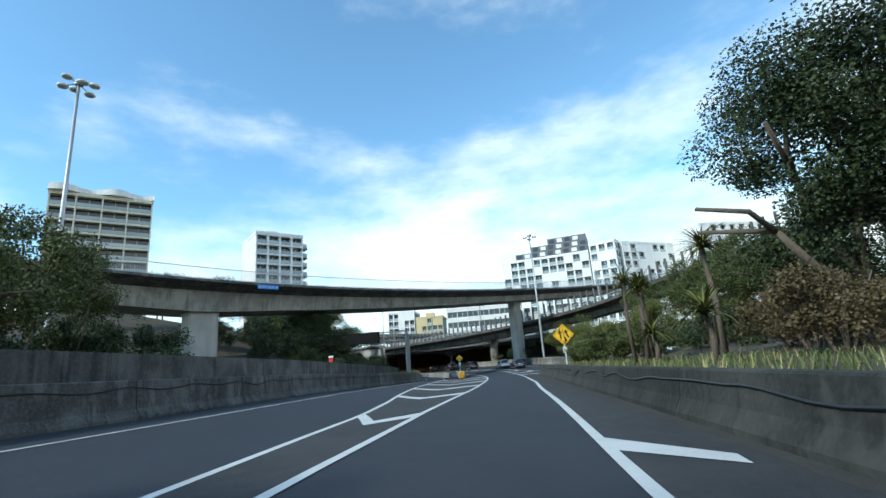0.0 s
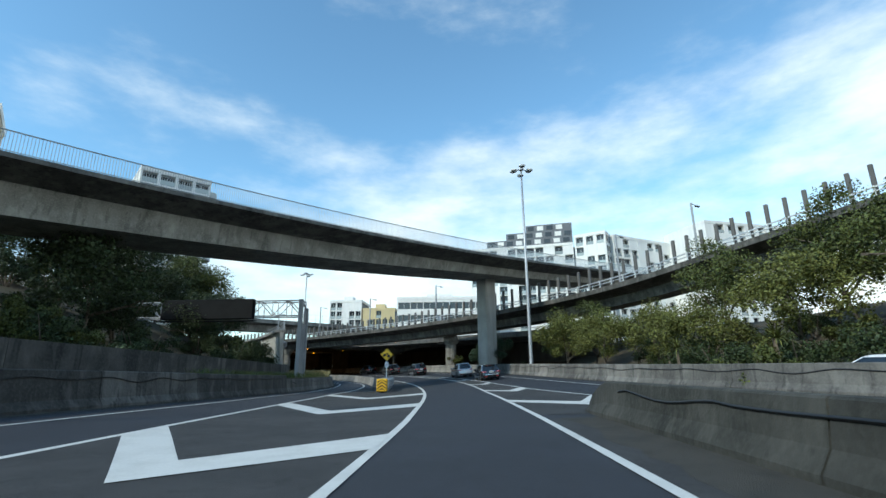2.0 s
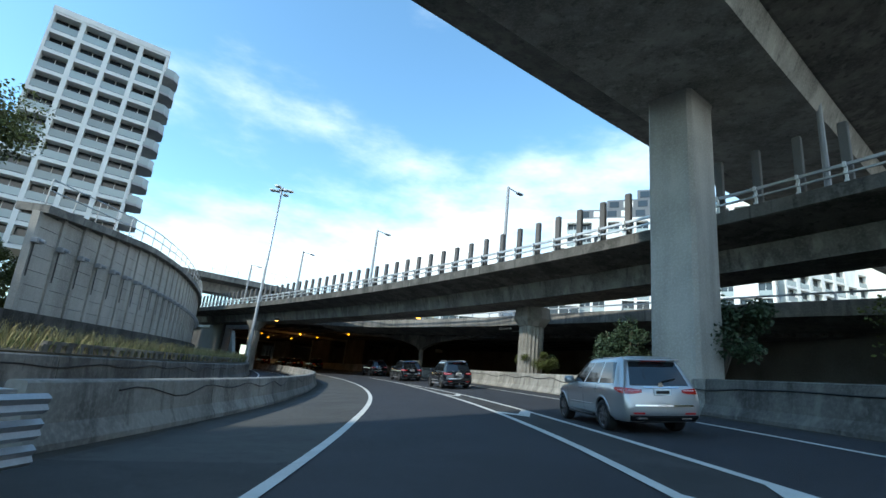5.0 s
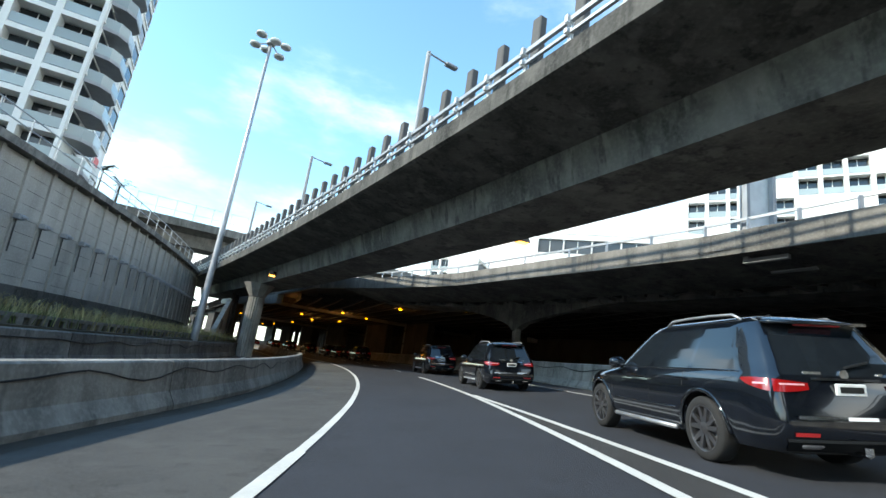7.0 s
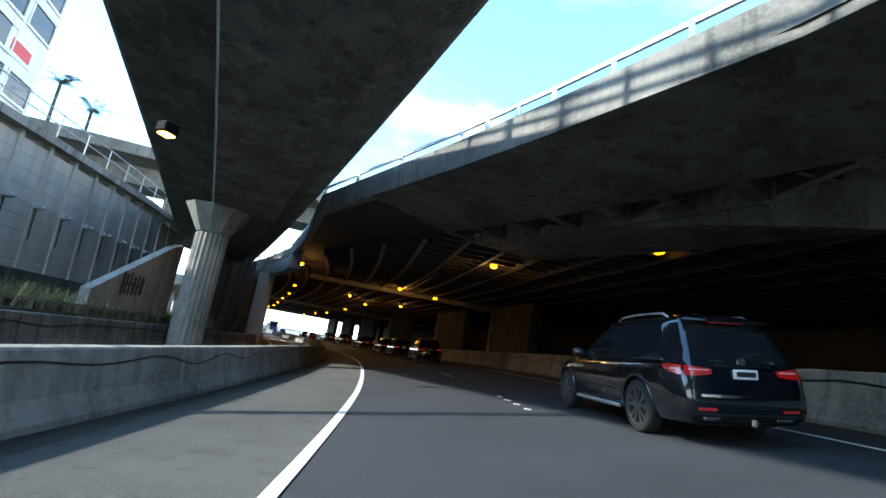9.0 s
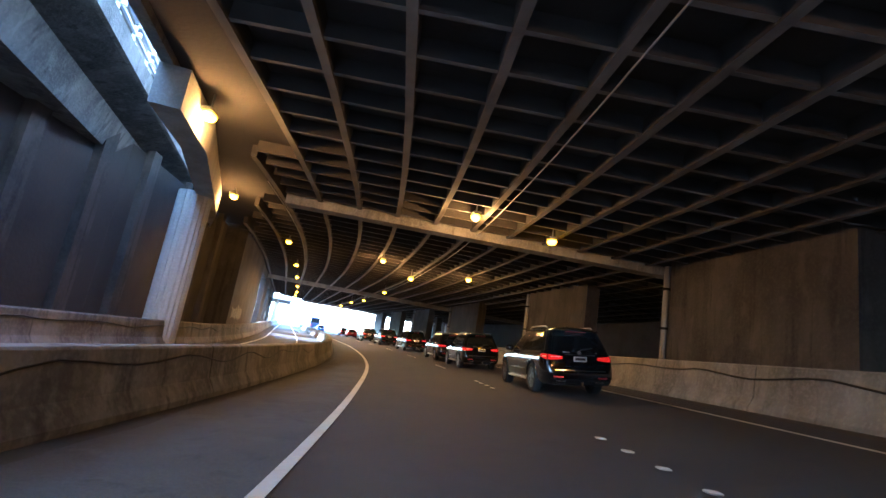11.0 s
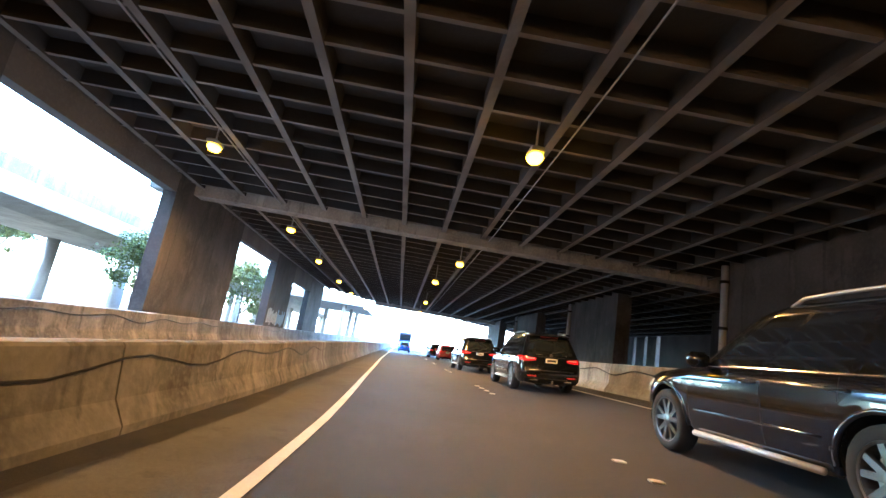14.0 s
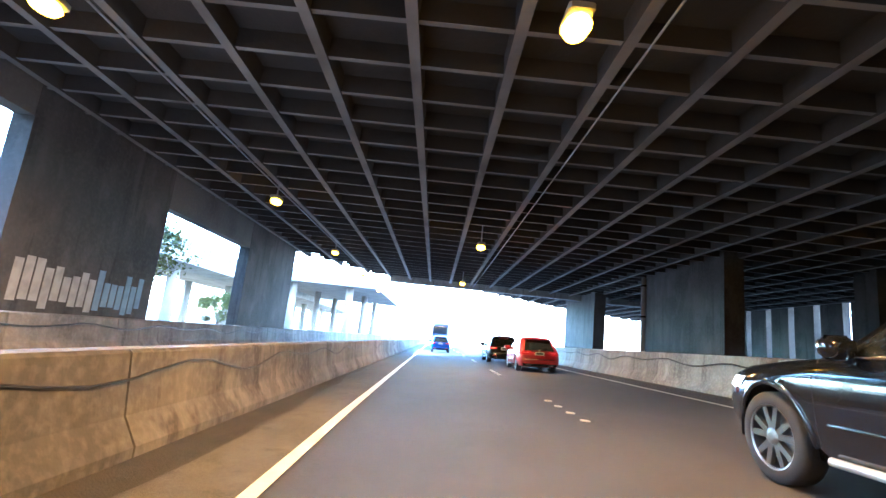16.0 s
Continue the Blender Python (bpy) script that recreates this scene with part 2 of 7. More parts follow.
GRAFFITI = material("faded_spray_paint", (0.4, 0.38, 0.34), 0.8, stain=0.5, stain_scale=3.0)


# ---------------------------------------------------------------- building helpers
def mesh_of(name, verts, faces, mat, smooth=False):
    me = bpy.data.meshes.new(name)
    me.from_pydata([tuple(v) for v in verts], [], faces)
    me.materials.append(mat)
    if smooth:
        me.polygons.foreach_set("use_smooth", [True] * len(me.polygons))
    me.update()
    return me


def thing(name, at=(0, 0, 0), label="", category="", group="", kind="", rz=0.0):
    ob = new(name)
    ob.empty_display_size = 0.3
    ob.matrix_basis = pose(*at, 0, 0, rz)
    return tagged(ob, label, category, group, kind)


def child(name, me, parent, label="", m=None):
    ob = new(name, me)
    ob.parent = parent
    if m is not None:
        ob.matrix_basis = m
    if label:
        ob["label"] = label
    return ob


class Build:
    """Collects boxes, prisms and sweeps into one mesh."""

    def __init__(self):
        self.v, self.f = [], []

    def add(self, verts, faces):
        o = len(self.v)
        self.v += [tuple(p) for p in verts]
        self.f += [tuple(i + o for i in q) for q in faces]
        return self

    def box(self, x0, x1, y0, y1, z0, z1, m=None):
        p = [Vector(c) for c in ((x0, y0, z0), (x1, y0, z0), (x1, y1, z0), (x0, y1, z0), (x0, y0, z1), (x1, y0, z1), (x1, y1, z1), (x0, y1, z1))]
        if m is not None:
            p = [m @ q for q in p]
        return self.add(p, [(3, 2, 1, 0), (4, 5, 6, 7), (0, 1, 5, 4), (1, 2, 6, 5), (2, 3, 7, 6), (3, 0, 4, 7)])

    def chamfer_box(self, x0, x1, y0, y1, z0, z1, c=0.02, m=None):
        rings = []
        for z, k in ((z0, c), (z0 + c, 0), (z1 - c, 0), (z1, c)):
            rings.append([Vector(q) for q in ((x0 + k, y0 + k + c, z), (x0 + k + c, y0 + k, z), (x1 - k - c, y0 + k, z), (x1 - k, y0 + k + c, z),
                                              (x1 - k, y1 - k - c, z), (x1 - k - c, y1 - k, z), (x0 + k + c, y1 - k, z), (x0 + k, y1 - k - c, z))])
        if m is not None:
            rings = [[m @ q for q in r] for r in rings]
        return self.rings(rings)

    def rings(self, rings, closed=True, caps=True):
        n = len(rings[0])
        o = len(self.v)
        for r in rings:
            self.v += [tuple(q) for q in r]
        for i in range(len(rings) - 1):
            for j in range(n if closed else n - 1):
                a, b2 = o + i * n + j, o + i * n + (j + 1) % n
                self.f.append((a, b2, b2 + n, a + n))
        if caps and closed:
            self.f.append(tuple(o + j for j in reversed(range(n))))
            self.f.append(tuple(o + (len(rings) - 1) * n + j for j in range(n)))
        return self

    def tube(self, a, b2, r0, r1=None, n=8):
        a, b2 = Vector(a), Vector(b2)
        r1 = r0 if r1 is None else r1
        q = (b2 - a).to_track_quat("Z", "Y")
        ring = lambda c, r: [c + q @ Vector((math.cos(t) * r, math.sin(t) * r, 0)) for t in (2 * math.pi * k / n for k in range(n))]
        return self.rings([ring(a, r0), ring(b2, r1)])

    def path_tube(self, pts, r, n=6):
        pts = [Vector(p) for p in pts]
        rs = r if isinstance(r, (list, tuple)) else [r] * len(pts)
        rings = []
        for i, p in enumerate(pts):
            d = pts[min(i + 1, len(pts) - 1)] - pts[max(i - 1, 0)]
            q = d.to_track_quat("Z", "Y")
            rings.append([p + q @ Vector((math.cos(t) * rs[i], math.sin(t) * rs[i], 0)) for t in (2 * math.pi * k / n for k in range(n))])
        return self.rings(rings)

    def mesh(self, name, mat, smooth=False):
        me = mesh_of(name, self.v, self.f, mat, smooth)
        bm = bmesh.new()
        bm.from_mesh(me)
        bmesh.ops.recalc_face_normals(bm, faces=bm.faces)
        bm.to_mesh(me)
        bm.free()
        return me


# ---------------------------------------------------------------- the alignment of the carriageway
ALIGN = [
    (-90, -11.01, -89.32, -0.01, -0.020),
    (-45, -5.50, -44.66, -0.01, -0.015),
    (0, -0.00, 0.00, -0.01, -0.010),
    (15, 1.76, 14.90, 0.00, -0.001),
    (30, 3.26, 29.82, 0.00, 0.008),
    (45, 4.70, 44.75, -0.01, 0.021),
    (60, 5.83, 59.71, -0.01, 0.039),
    (75, 6.01, 74.70, 0.06, 0.070),
    (90, 4.89, 89.65, 0.17, 0.093),
    (105, 2.19, 104.39, 0.26, 0.100),
    (120, -2.29, 118.69, 0.36, 0.107),
    (135, -8.17, 132.48, 0.44, 0.110),
    (150, -15.11, 145.78, 0.44, 0.110),
    (165, -22.80, 158.65, 0.32, 0.110),
    (180, -31.41, 170.92, 0.21, 0.105),
    (195, -41.19, 182.29, 0.26, 0.093),
    (210, -51.70, 192.98, 0.31, 0.072),
    (225, -62.37, 203.53, 0.31, 0.056),
    (250, -80.14, 221.11, 0.31, 0.044),
    (300, -115.69, 256.27, 0.31, 0.030),
    (370, -165.45, 305.50, 0.31, 0.030),
]
_A = np.array(ALIGN)
_S = np.arange(-90.0, 370.01, 0.5)


def _spline(k):
    s, v = _A[:, 0], _A[:, k]
    g = np.gradient(v, s)
    i = np.clip(np.searchsorted(s, _S, side="right") - 1, 0, len(s) - 2)
    h = s[i + 1] - s[i]
    t = (_S - s[i]) / h
    return (2 * t**3 - 3 * t**2 + 1) * v[i] + (t**3 - 2 * t**2 + t) * h * g[i] + (-2 * t**3 + 3 * t**2) * v[i + 1] + (t**3 - t**2) * h * g[i + 1]


_X, _Y, _Z, _B = (_spline(k) for k in (1, 2, 3, 4))
_TX, _TY = np.gradient(_X), np.gradient(_Y)
_L = np.hypot(_TX, _TY)
_TX, _TY = _TX / _L, _TY / _L


def left_rise(s):
    return float(np.interp(s, [30, 75], [0.04, 0.0]))


def road(s, u, h=0.0):
    """The point u metres right of the line at station s, h above the carriageway."""
    x, y, z, b, tx, ty = (float(np.interp(s, _S, a)) for a in (_X, _Y, _Z, _B, _TX, _TY))
    zz = z + b * min(max(u, -4.5), 11.0) + (left_rise(s) * (-4.5 - u) if u < -4.5 else 0.0)
    return Vector((x + ty * u, y - tx * u, zz + h))


def heading(s):
    tx, ty = float(np.interp(s, _S, _TX)), float(np.interp(s, _S, _TY))
    return math.degrees(math.atan2(-tx, ty))


def lerp(rows, s):
    return float(np.interp(s, [r[0] for r in rows], [r[1] for r in rows]))


def steps(s0, s1, d):
    n = max(1, int(round((s1 - s0) / d)))
    return [s0 + (s1 - s0) * k / n for k in range(n + 1)]


def sweep(prof, s0, s1, d, off=None):
    """A closed profile of (u, h) carried along the road from s0 to s1."""
    rings = []
    for s in steps(s0, s1, d):
        o = off(s) if off else 0.0
        rings.append([road(s, o, 0) + (road(s, o + 1, 0) - road(s, o, 0)).xy.to_3d() * u + Vector((0, 0, h)) for u, h in prof])
    b = Build()
    return b.rings(rings)


def bez(P, t):
    """Point of a three-point curve, run on straight before t = -0.3."""
    a, b2, c = (Vector(p) for p in P)
    if t < -0.3:
        return bez(P, -0.3) + (bez(P, -0.29) - bez(P, -0.3)) * (100 * (t + 0.3))
    return a * (1 - t) ** 2 + b2 * (2 * t * (1 - t)) + c * t**2


def bez_side(P, t):
    """Level unit vector square to the curve, to the left of its run."""
    d = bez(P, t + 0.01) - bez(P, t - 0.01)
    n = Vector((-d.y, d.x, 0)).normalized()
    return n


# ---------------------------------------------------------------- ground and carriageway
def build_ground():
    # one wide sheet; it sinks under the carriageway's trough and rises on both sides of it
    xs = np.concatenate([[-4000, -1500, -600, -300], np.arange(-200, 201, 8), [300, 600, 1500, 4000]])
    ys = np.concatenate([[-4000, -1500, -600, -300], np.arange(-140, 341, 8), [420, 600, 1500, 4000]])
    smp = np.stack([_X, _Y], 1)[::6]
    ss, tx, ty, zz = _S[::6], _TX[::6], _TY[::6], _Z[::6]
    verts, faces = [], []
    for y in ys:
        for x in xs:
            d = smp - (x, y)
            i = int((d**2).sum(1).argmin())
            dist = math.hypot(*d[i])
            u = (x - smp[i, 0]) * ty[i] - (y - smp[i, 1]) * tx[i]
            s = ss[i]
            hill = 0.0
            if s < 150:
                fade = float(np.interp(s, [-60, 100, 150], [1, 1, 0.2]))
                if u > 14:
                    hill = fade * float(np.interp(u, [14, 34, 70, 200], [0, 7.0, 10.0, 12.0]))
                elif u < -18:
                    hill = fade * float(np.interp(s, [55, 75, 112, 130], [1, 1.7, 1.7, 1])) * float(np.interp(-u, [18, 32, 60, 200], [1.5, 5.0, 9.0, 12.0]))
            else:
                hill = float(np.interp(abs(u), [20, 60, 200], [0, 3.0, 6.0]))
            z = zz[i] - (1.6 if dist < 24 else 0.9) + hill + 0.5 * noise.noise(Vector((x * 0.06, y * 0.06, 0)))
            verts.append((x, y, z if dist < 600 else 4.0))
    n = len(xs)
    for j in range(len(ys) - 1):
        for i in range(n - 1):
            faces.append((j * n + i, j * n + i + 1, (j + 1) * n + i + 1, (j + 1) * n + i))
    return tagged(new("ground", mesh_of("ground", verts, faces, EARTH, True)), "brown earth and leaf litter under shrubs along the motorway", "ground", kind="structure")


build_ground()

# lateral places of the painted lines and kerbs, by station
GL = [(-90, -3.2), (0, -3.7), (6, -4.0), (10, -4.2), (14, -4.35), (20, -4.9), (25, -5.5), (35, -6.4), (45, -6.9), (55, -7.3), (66, -7.4), (75, -6.9), (90, -6.2), (110, -5.6), (150, -5.2), (370, -4.6)]
GR = [(-90, -2.5), (6, -2.55), (14, -2.42), (19, -2.2), (24, -1.9), (30, -1.6), (45, -1.28), (60, -1.36), (75, -1.5), (90, -1.45), (107, -1.15), (116, -0.92), (122, -0.84), (130, -0.76), (140, -0.76), (150, -0.86), (165, -1.0), (180, -1.02), (192, -0.96), (200, -0.94), (212, -1.08), (225, -1.2), (370, -1.25)]
RL = [(-90, 0.9), (5, 1.12), (13, 1.32), (22, 1.52), (30, 1.9), (46, 2.08), (60, 2.06), (75, 2.45), (86, 2.68), (107, 2.58), (115, 2.68), (120, 2.73), (136, 2.68)]
RG = [(40, 10.5), (46, 8.2), (50, 6.9), (54, 5.8), (61, 4.75), (70, 4.2), (82, 4.0), (90, 3.75), (102, 3.58), (109, 3.3), (115, 3.02), (118, 2.87), (121, 2.8)]
RR = [(36, 17.5), (45, 13.8), (55, 10.4), (62, 8.9), (72, 7.9), (85, 7.3), (120, 7.3), (140, 6.8), (170, 6.4), (370, 6.4)]
LL = [(-90, -9.0), (0, -9.6), (40, -10.2), (60, -10.4), (75, -9.9), (100, -8.6), (150, -8.3), (370, -8.2)]
LB = [(-90, -11.0), (0, -11.8), (40, -12.3), (60, -12.2), (75, -11.2), (90, -9.7), (110, -9.3), (150, -9.2), (370, -9.1)]      # outer barrier face
LO = [(82, -4.9), (104, -4.55), (111, -4.3), (118, -3.85), (136, -3.75), (165, -3.3), (205, -2.5), (228, -2.45), (370, -2.45)]          # our own left barrier face
RB1 = [(-90, 2.7), (5, 2.85), (20, 2.98), (27, 3.2), (35, 3.42), (47, 3.45)]
RB2 = [(30, 24.0), (40, 18.0), (50, 13.6), (60, 11.0), (70, 10.0), (80, 9.3), (90, 8.9), (116, 8.9), (140, 8.4), (168, 7.9), (200, 7.8), (370, 7.8)]


def build_road():
    us = [-16, -12, -9, -6.5, -5.2, -4.8, -4.5, -4.2, -3.6, -2.6, -1.2, 0.5, 2.6, 4.5, 7, 9, 11, 14, 19, 26]
    verts, faces = [], []
    ss = steps(-90, 370, 2.0)
    for s in ss:
        for u in us:
            p = road(s, u)
            if u > 11 and s > 70:
                p = road(s, 11) + (road(s, u) - road(s, 11)).xy.to_3d()
            verts.append(p)
    n = len(us)
    for j in range(len(ss) - 1):
        for i in range(n - 1):
            faces.append((j * n + i, j * n + i + 1, (j + 1) * n + i + 1, (j + 1) * n + i))
    return tagged(new("road", mesh_of("road", verts, faces, ASPHALT, True)), "dark worn asphalt motorway with white markings", "road", kind="structure")


ROAD = build_road()


def ribbon(name, rows, s0, s1, w, lift=0.014, d=1.5, mat=PAINT, label=""):
    verts, faces = [], []
    for s in steps(s0, s1, d):
        u = lerp(rows, s)
        for k in (-w / 2, w / 2):
            verts.append(road(s, u + k, lift))
    for i in range(len(verts) // 2 - 1):
        faces.append((2 * i, 2 * i + 1, 2 * i + 3, 2 * i + 2))
    return child(name, mesh_of(name, verts, faces, mat), ROAD, label)


def patch(name, pts, lift=0.018, mat=PAINT, n=7):
    """A painted area between four corners (s, u), laid on the carriageway."""
    verts, faces = [], []
    for i in range(n + 1):
        for j in range(n + 1):
            a, c = i / n, j / n
            s = (pts[0][0] * (1 - a) + pts[1][0] * a) * (1 - c) + (pts[3][0] * (1 - a) + pts[2][0] * a) * c
            u = (pts[0][1] * (1 - a) + pts[1][1] * a) * (1 - c) + (pts[3][1] * (1 - a) + pts[2][1] * a) * c
            verts.append(road(s, u, lift))
    for i in range(n):
        for j in range(n):
            faces.append((i * (n + 1) + j, i * (n + 1) + j + 1, (i + 1) * (n + 1) + j + 1, (i + 1) * (n + 1) + j))
    return child(name, mesh_of(name, verts, faces, mat), ROAD)


def gore(name, a, b2, s0, s1, mat, label="paler worn asphalt of a painted gore", lift=0.008):
    verts, faces = [], []
    n = 12
    for s in steps(s0, s1, 1.5):
        verts += [road(s, lerp(a, s) + (lerp(b2, s) - lerp(a, s)) * k / n, lift) for k in range(n + 1)]
    for i in range(len(verts) // (n + 1) - 1):
        for k in range(n):
            faces.append(((n + 1) * i + k, (n + 1) * i + k + 1, (n + 1) * (i + 1) + k + 1, (n + 1) * (i + 1) + k))
    return child(name, mesh_of(name, verts, faces, mat), ROAD, label)


gore("gore_surface", GL, GR, -90, 84, ASPHALT_OLD)
gore("gore_surface", RL, RG, 46, 115, ASPHALT_OLD)
gore("shoulder", [(s, u - 0.1) for s, u in LO], GR, 84, 330, ASPHALT_SHOULDER, "dusty grey shoulder asphalt", 0.006)
gore("shoulder", RL, [(s, u + 0.1) for s, u in RB1], -90, 45, ASPHALT_OLD, "dark dusty shoulder asphalt", 0.006)


def gutter(rows, s0, s1, side, wid, seed):
    """A ragged band of grit along the foot of a barrier."""
    r = random.Random(seed)
    verts, faces, w = [], [], wid
    for s in steps(s0, s1, 0.6):
        w = min(wid * 1.7, max(wid * 0.35, w + (r.random() - 0.5) * wid * 0.6))
        u = lerp(rows, s)
        verts += [road(s, u - side * 0.05, 0.011), road(s, u + side * w * 0.6, 0.013), road(s, u + side * w, 0.009)]
    for i in range(len(verts) // 3 - 1):
        for k in range(2):
            q = (3 * i + k, 3 * i + k + 1, 3 * i + k + 4, 3 * i + k + 3)
            faces.append(q if side > 0 else q[::-1])
    child("gutter_grit", mesh_of("gutter_grit", verts, faces, GUTTER_DIRT), ROAD, "ragged band of grit and dirt")


gutter(LO, 84, 300, 1, 0.3, 3)
gutter(RB1, -60, 45, -1, 0.6, 4)
gutter(RB2, 45, 262, -1, 0.3, 5)
gutter(LB, -60, 262, 1, 0.35, 6)
ribbon("edge_line", GL, -90, 96, 0.17)
ribbon("edge_line", GR, -90, 110, 0.17)
ribbon("edge_line", GR, 110, 330, 0.135)
ribbon("edge_line", RL, -90, 130.5, 0.16)
ribbon("edge_line", RG, 40, 119.5, 0.15, 0.018)
ribbon("edge_line", RR, 36, 330, 0.13)
ribbon("edge_line", LL, -90, 330, 0.13)
ribbon("edge_line", [(96, -6.0), (330, -5.0)], 96, 330, 0.12)
# chevrons of the left gore: a vertex with two arms that open ahead
for s in (-9.0, 1.2, 11.2, 20.6, 29.4, 38.6, 48.5, 58.6):
    g, r = lerp(GL, s + 3), lerp(GR, s + 3)
    v, k = g + (r - g) * 0.49, 0.35 + 0.65 * (r - g) / 5.8
    patch("chevron", [(s, v), (s + 4.5 * k, lerp(GL, s + 4.5 * k)), (s + 6.4 * k, lerp(GL, s + 6.4 * k)), (s + 1.6 * k, v)])
    patch("chevron", [(s, v), (s + 1.6 * k, v), (s + 4.4 * k, lerp(GR, s + 4.4 * k)), (s + 2.3 * k, lerp(GR, s + 2.3 * k))], 0.021)
# chevrons of the right gore
for s in (48.6, 59.2, 69.8, 80.4, 91.0, 101.6):
    g, r = lerp(RL, s + 2), lerp(RG, s + 2)
    v, k = g + (r - g) * 0.55, min(1.2, 0.3 + 0.7 * (r - g) / 2.7)
    patch("chevron", [(s, v), (s + 1.6 * k, v - 0.15 * k), (s + 3.5 * k, lerp(RL, s + 3.5 * k)), (s + 2.4 * k, lerp(RL, s + 2.4 * k))])
    patch("chevron", [(s, v), (s + 1.6 * k, v - 0.15 * k), (s + 4.4 * k, lerp(RG, s + 4.4 * k)), (s + 2.7 * k, lerp(RG, s + 2.7 * k))], 0.021)
for s in (-20, 7.4):
    patch("chevron", [(s - 0.9, lerp(RL, s)), (s + 0.15, lerp(RL, s + 0.9)), (s - 1.5, 2.36), (s - 2.0, 2.3)])
# groups of four raised markers between the lanes
for k in range(20):
    for j in range(4):
        s = 137.4 + 9.75 * k + 0.8 * j
        q = road(s, lerp([(137, 2.75), (180, 2.75), (215, 2.4)], s))
        b = Build().chamfer_box(-0.07, 0.07, -0.05, 0.05, 0.0, 0.022, 0.008, Matrix.Translation(q) @ pose(0, 0, 0, 0, 0, heading(s)))
        child("road_marker", b.mesh("road_marker", PAINT), ROAD)


# ---------------------------------------------------------------- concrete barriers, panel by panel
def barrier(label, rows, s0, s1, face, height, mat, pitch=6.0, top=0.24, base=0.42, both=False, foot=0.0):
    """face: +1 when the sloping side looks to the right of the run."""
    ob = tagged(new("concrete_barrier"), label, "barrier", kind="structure")
    ob.empty_display_size = 0.3
    prof = [(0.0, 0.0), (0.0, 0.10), (-0.14, 0.34), (-0.20, height - 0.03), (-0.23, height), (-0.2 - top, height), (-0.23 - top, height - 0.03), (-0.26 - top, -0.3), (0.0, -0.3)]
    if both:
        w = 0.2 + top
        prof = prof[:6] + [(-0.23 - top, height - 0.03), (-0.30 - top, 0.34), (-0.42 - top, 0.10), (-0.42 - top, -0.3), (0, -0.3)]
    n = max(1, int(round((s1 - s0) / pitch)))
    for k in range(n):
        a, b2 = s0 + (s1 - s0) * k / n, s0 + (s1 - s0) * (k + 1) / n - 0.03
        m = sweep([(u * face, h) for u, h in prof], a, b2, 1.5, lambda s: lerp(rows, s))
        child("panel", m.mesh("panel", mat, False), ob)
    return ob


barrier("weathered grey concrete barrier with black stains", LB, -90, 71, 1, 1.26, CONC_GRIME, 7.0)
barrier("grey concrete barrier stained black along its foot", LB, 71, 330, 1, 1.0, CONC_DARK, 7.0)
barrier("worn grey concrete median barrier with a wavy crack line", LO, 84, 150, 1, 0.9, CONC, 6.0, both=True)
# the covered stretch takes a darker concrete in place of shade
barrier("brown concrete median barrier under the deck, darkened for shade", LO, 150, 330, 1, 0.9, CONC_DARK, 6.0, both=True)
barrier("dirty concrete barrier with a rounded nose", RB1, -90, 45, -1, 0.84, CONC_MOSS_SHADE, 7.0, both=True)
def barrier_ramp():
    """The low end of the barrier, falling to the road."""
    ob = tagged(new("barrier_end"), "dirty concrete barrier end sloping down to the road", "barrier", kind="structure")
    ob.empty_display_size = 0.3
    rings = []
    for s, h, du in ((44.98, 0.84, 0.0), (45.6, 0.72, 0.03), (46.4, 0.48, 0.10), (47.0, 0.24, 0.2), (47.3, 0.06, 0.32)):
        u, k = lerp(RB1, s) + du, h / 0.84
        rings.append([road(s, u + a * (0.6 + 0.4 * k), z) for a, z in ((0.0, -0.2), (0.0, 0.1 * k), (0.14, 0.34 * k), (0.2, 0.81 * k), (0.23, 0.84 * k), (0.44, 0.84 * k), (0.47, 0.81 * k), (0.54, 0.34 * k), (0.66, 0.1 * k), (0.66, -0.2))])
    child("panel", Build().rings(rings).mesh("panel", CONC_MOSS_SHADE), ob)


barrier_ramp()
# one barrier in two concretes: shade painted darker first, then the sunlit stretch lighter
barrier("mossy concrete barrier along the side road, darkened for shade", RB2, 30, 92, -1, 1.1, CONC_DARK, 6.0)
barrier("long weathered beige concrete barrier along the motorway edge", RB2, 92, 330, -1, 1.1, CONC, 6.0)


def draped_cable(rows, s0, s1, face, h, top, pitch=3.6, r=0.022):
    """Black cable hung along a barrier, sagging between its clips."""
    pts = []
    for s in steps(s0, s1, 0.5):
        f = (s / pitch) % 1.0
        k = int(s / pitch)
        sag = (0.10 + 0.06 * math.sin(k * 2.3)) * math.sin(math.pi * f) ** 2 + 0.03 * math.sin(s * 1.7 + k)
        lean = 0.14 + 0.06 * (h - sag - 0.34) / (top - 0.37)
        pts.append(road(s, lerp(rows, s) - (lean - 0.8 * r) * face, h - sag))
    ob = tagged(new("cable", Build().path_tube(pts, r, 5).mesh("cable", BLACK)), "thin black cable draped along the concrete barrier", "cable")
    return ob


draped_cable(LO, 86, 262, 1, 0.76, 0.9, 3.1, 0.014)
draped_cable(LB, -20, 70, 1, 1.02, 1.26)
draped_cable(LB, 72, 262, 1, 0.8, 1.0)
draped_cable(RB1, 2, 44, -1, 0.66, 0.84)
draped_cable(RB2, 45, 262, -1, 0.86, 1.1)


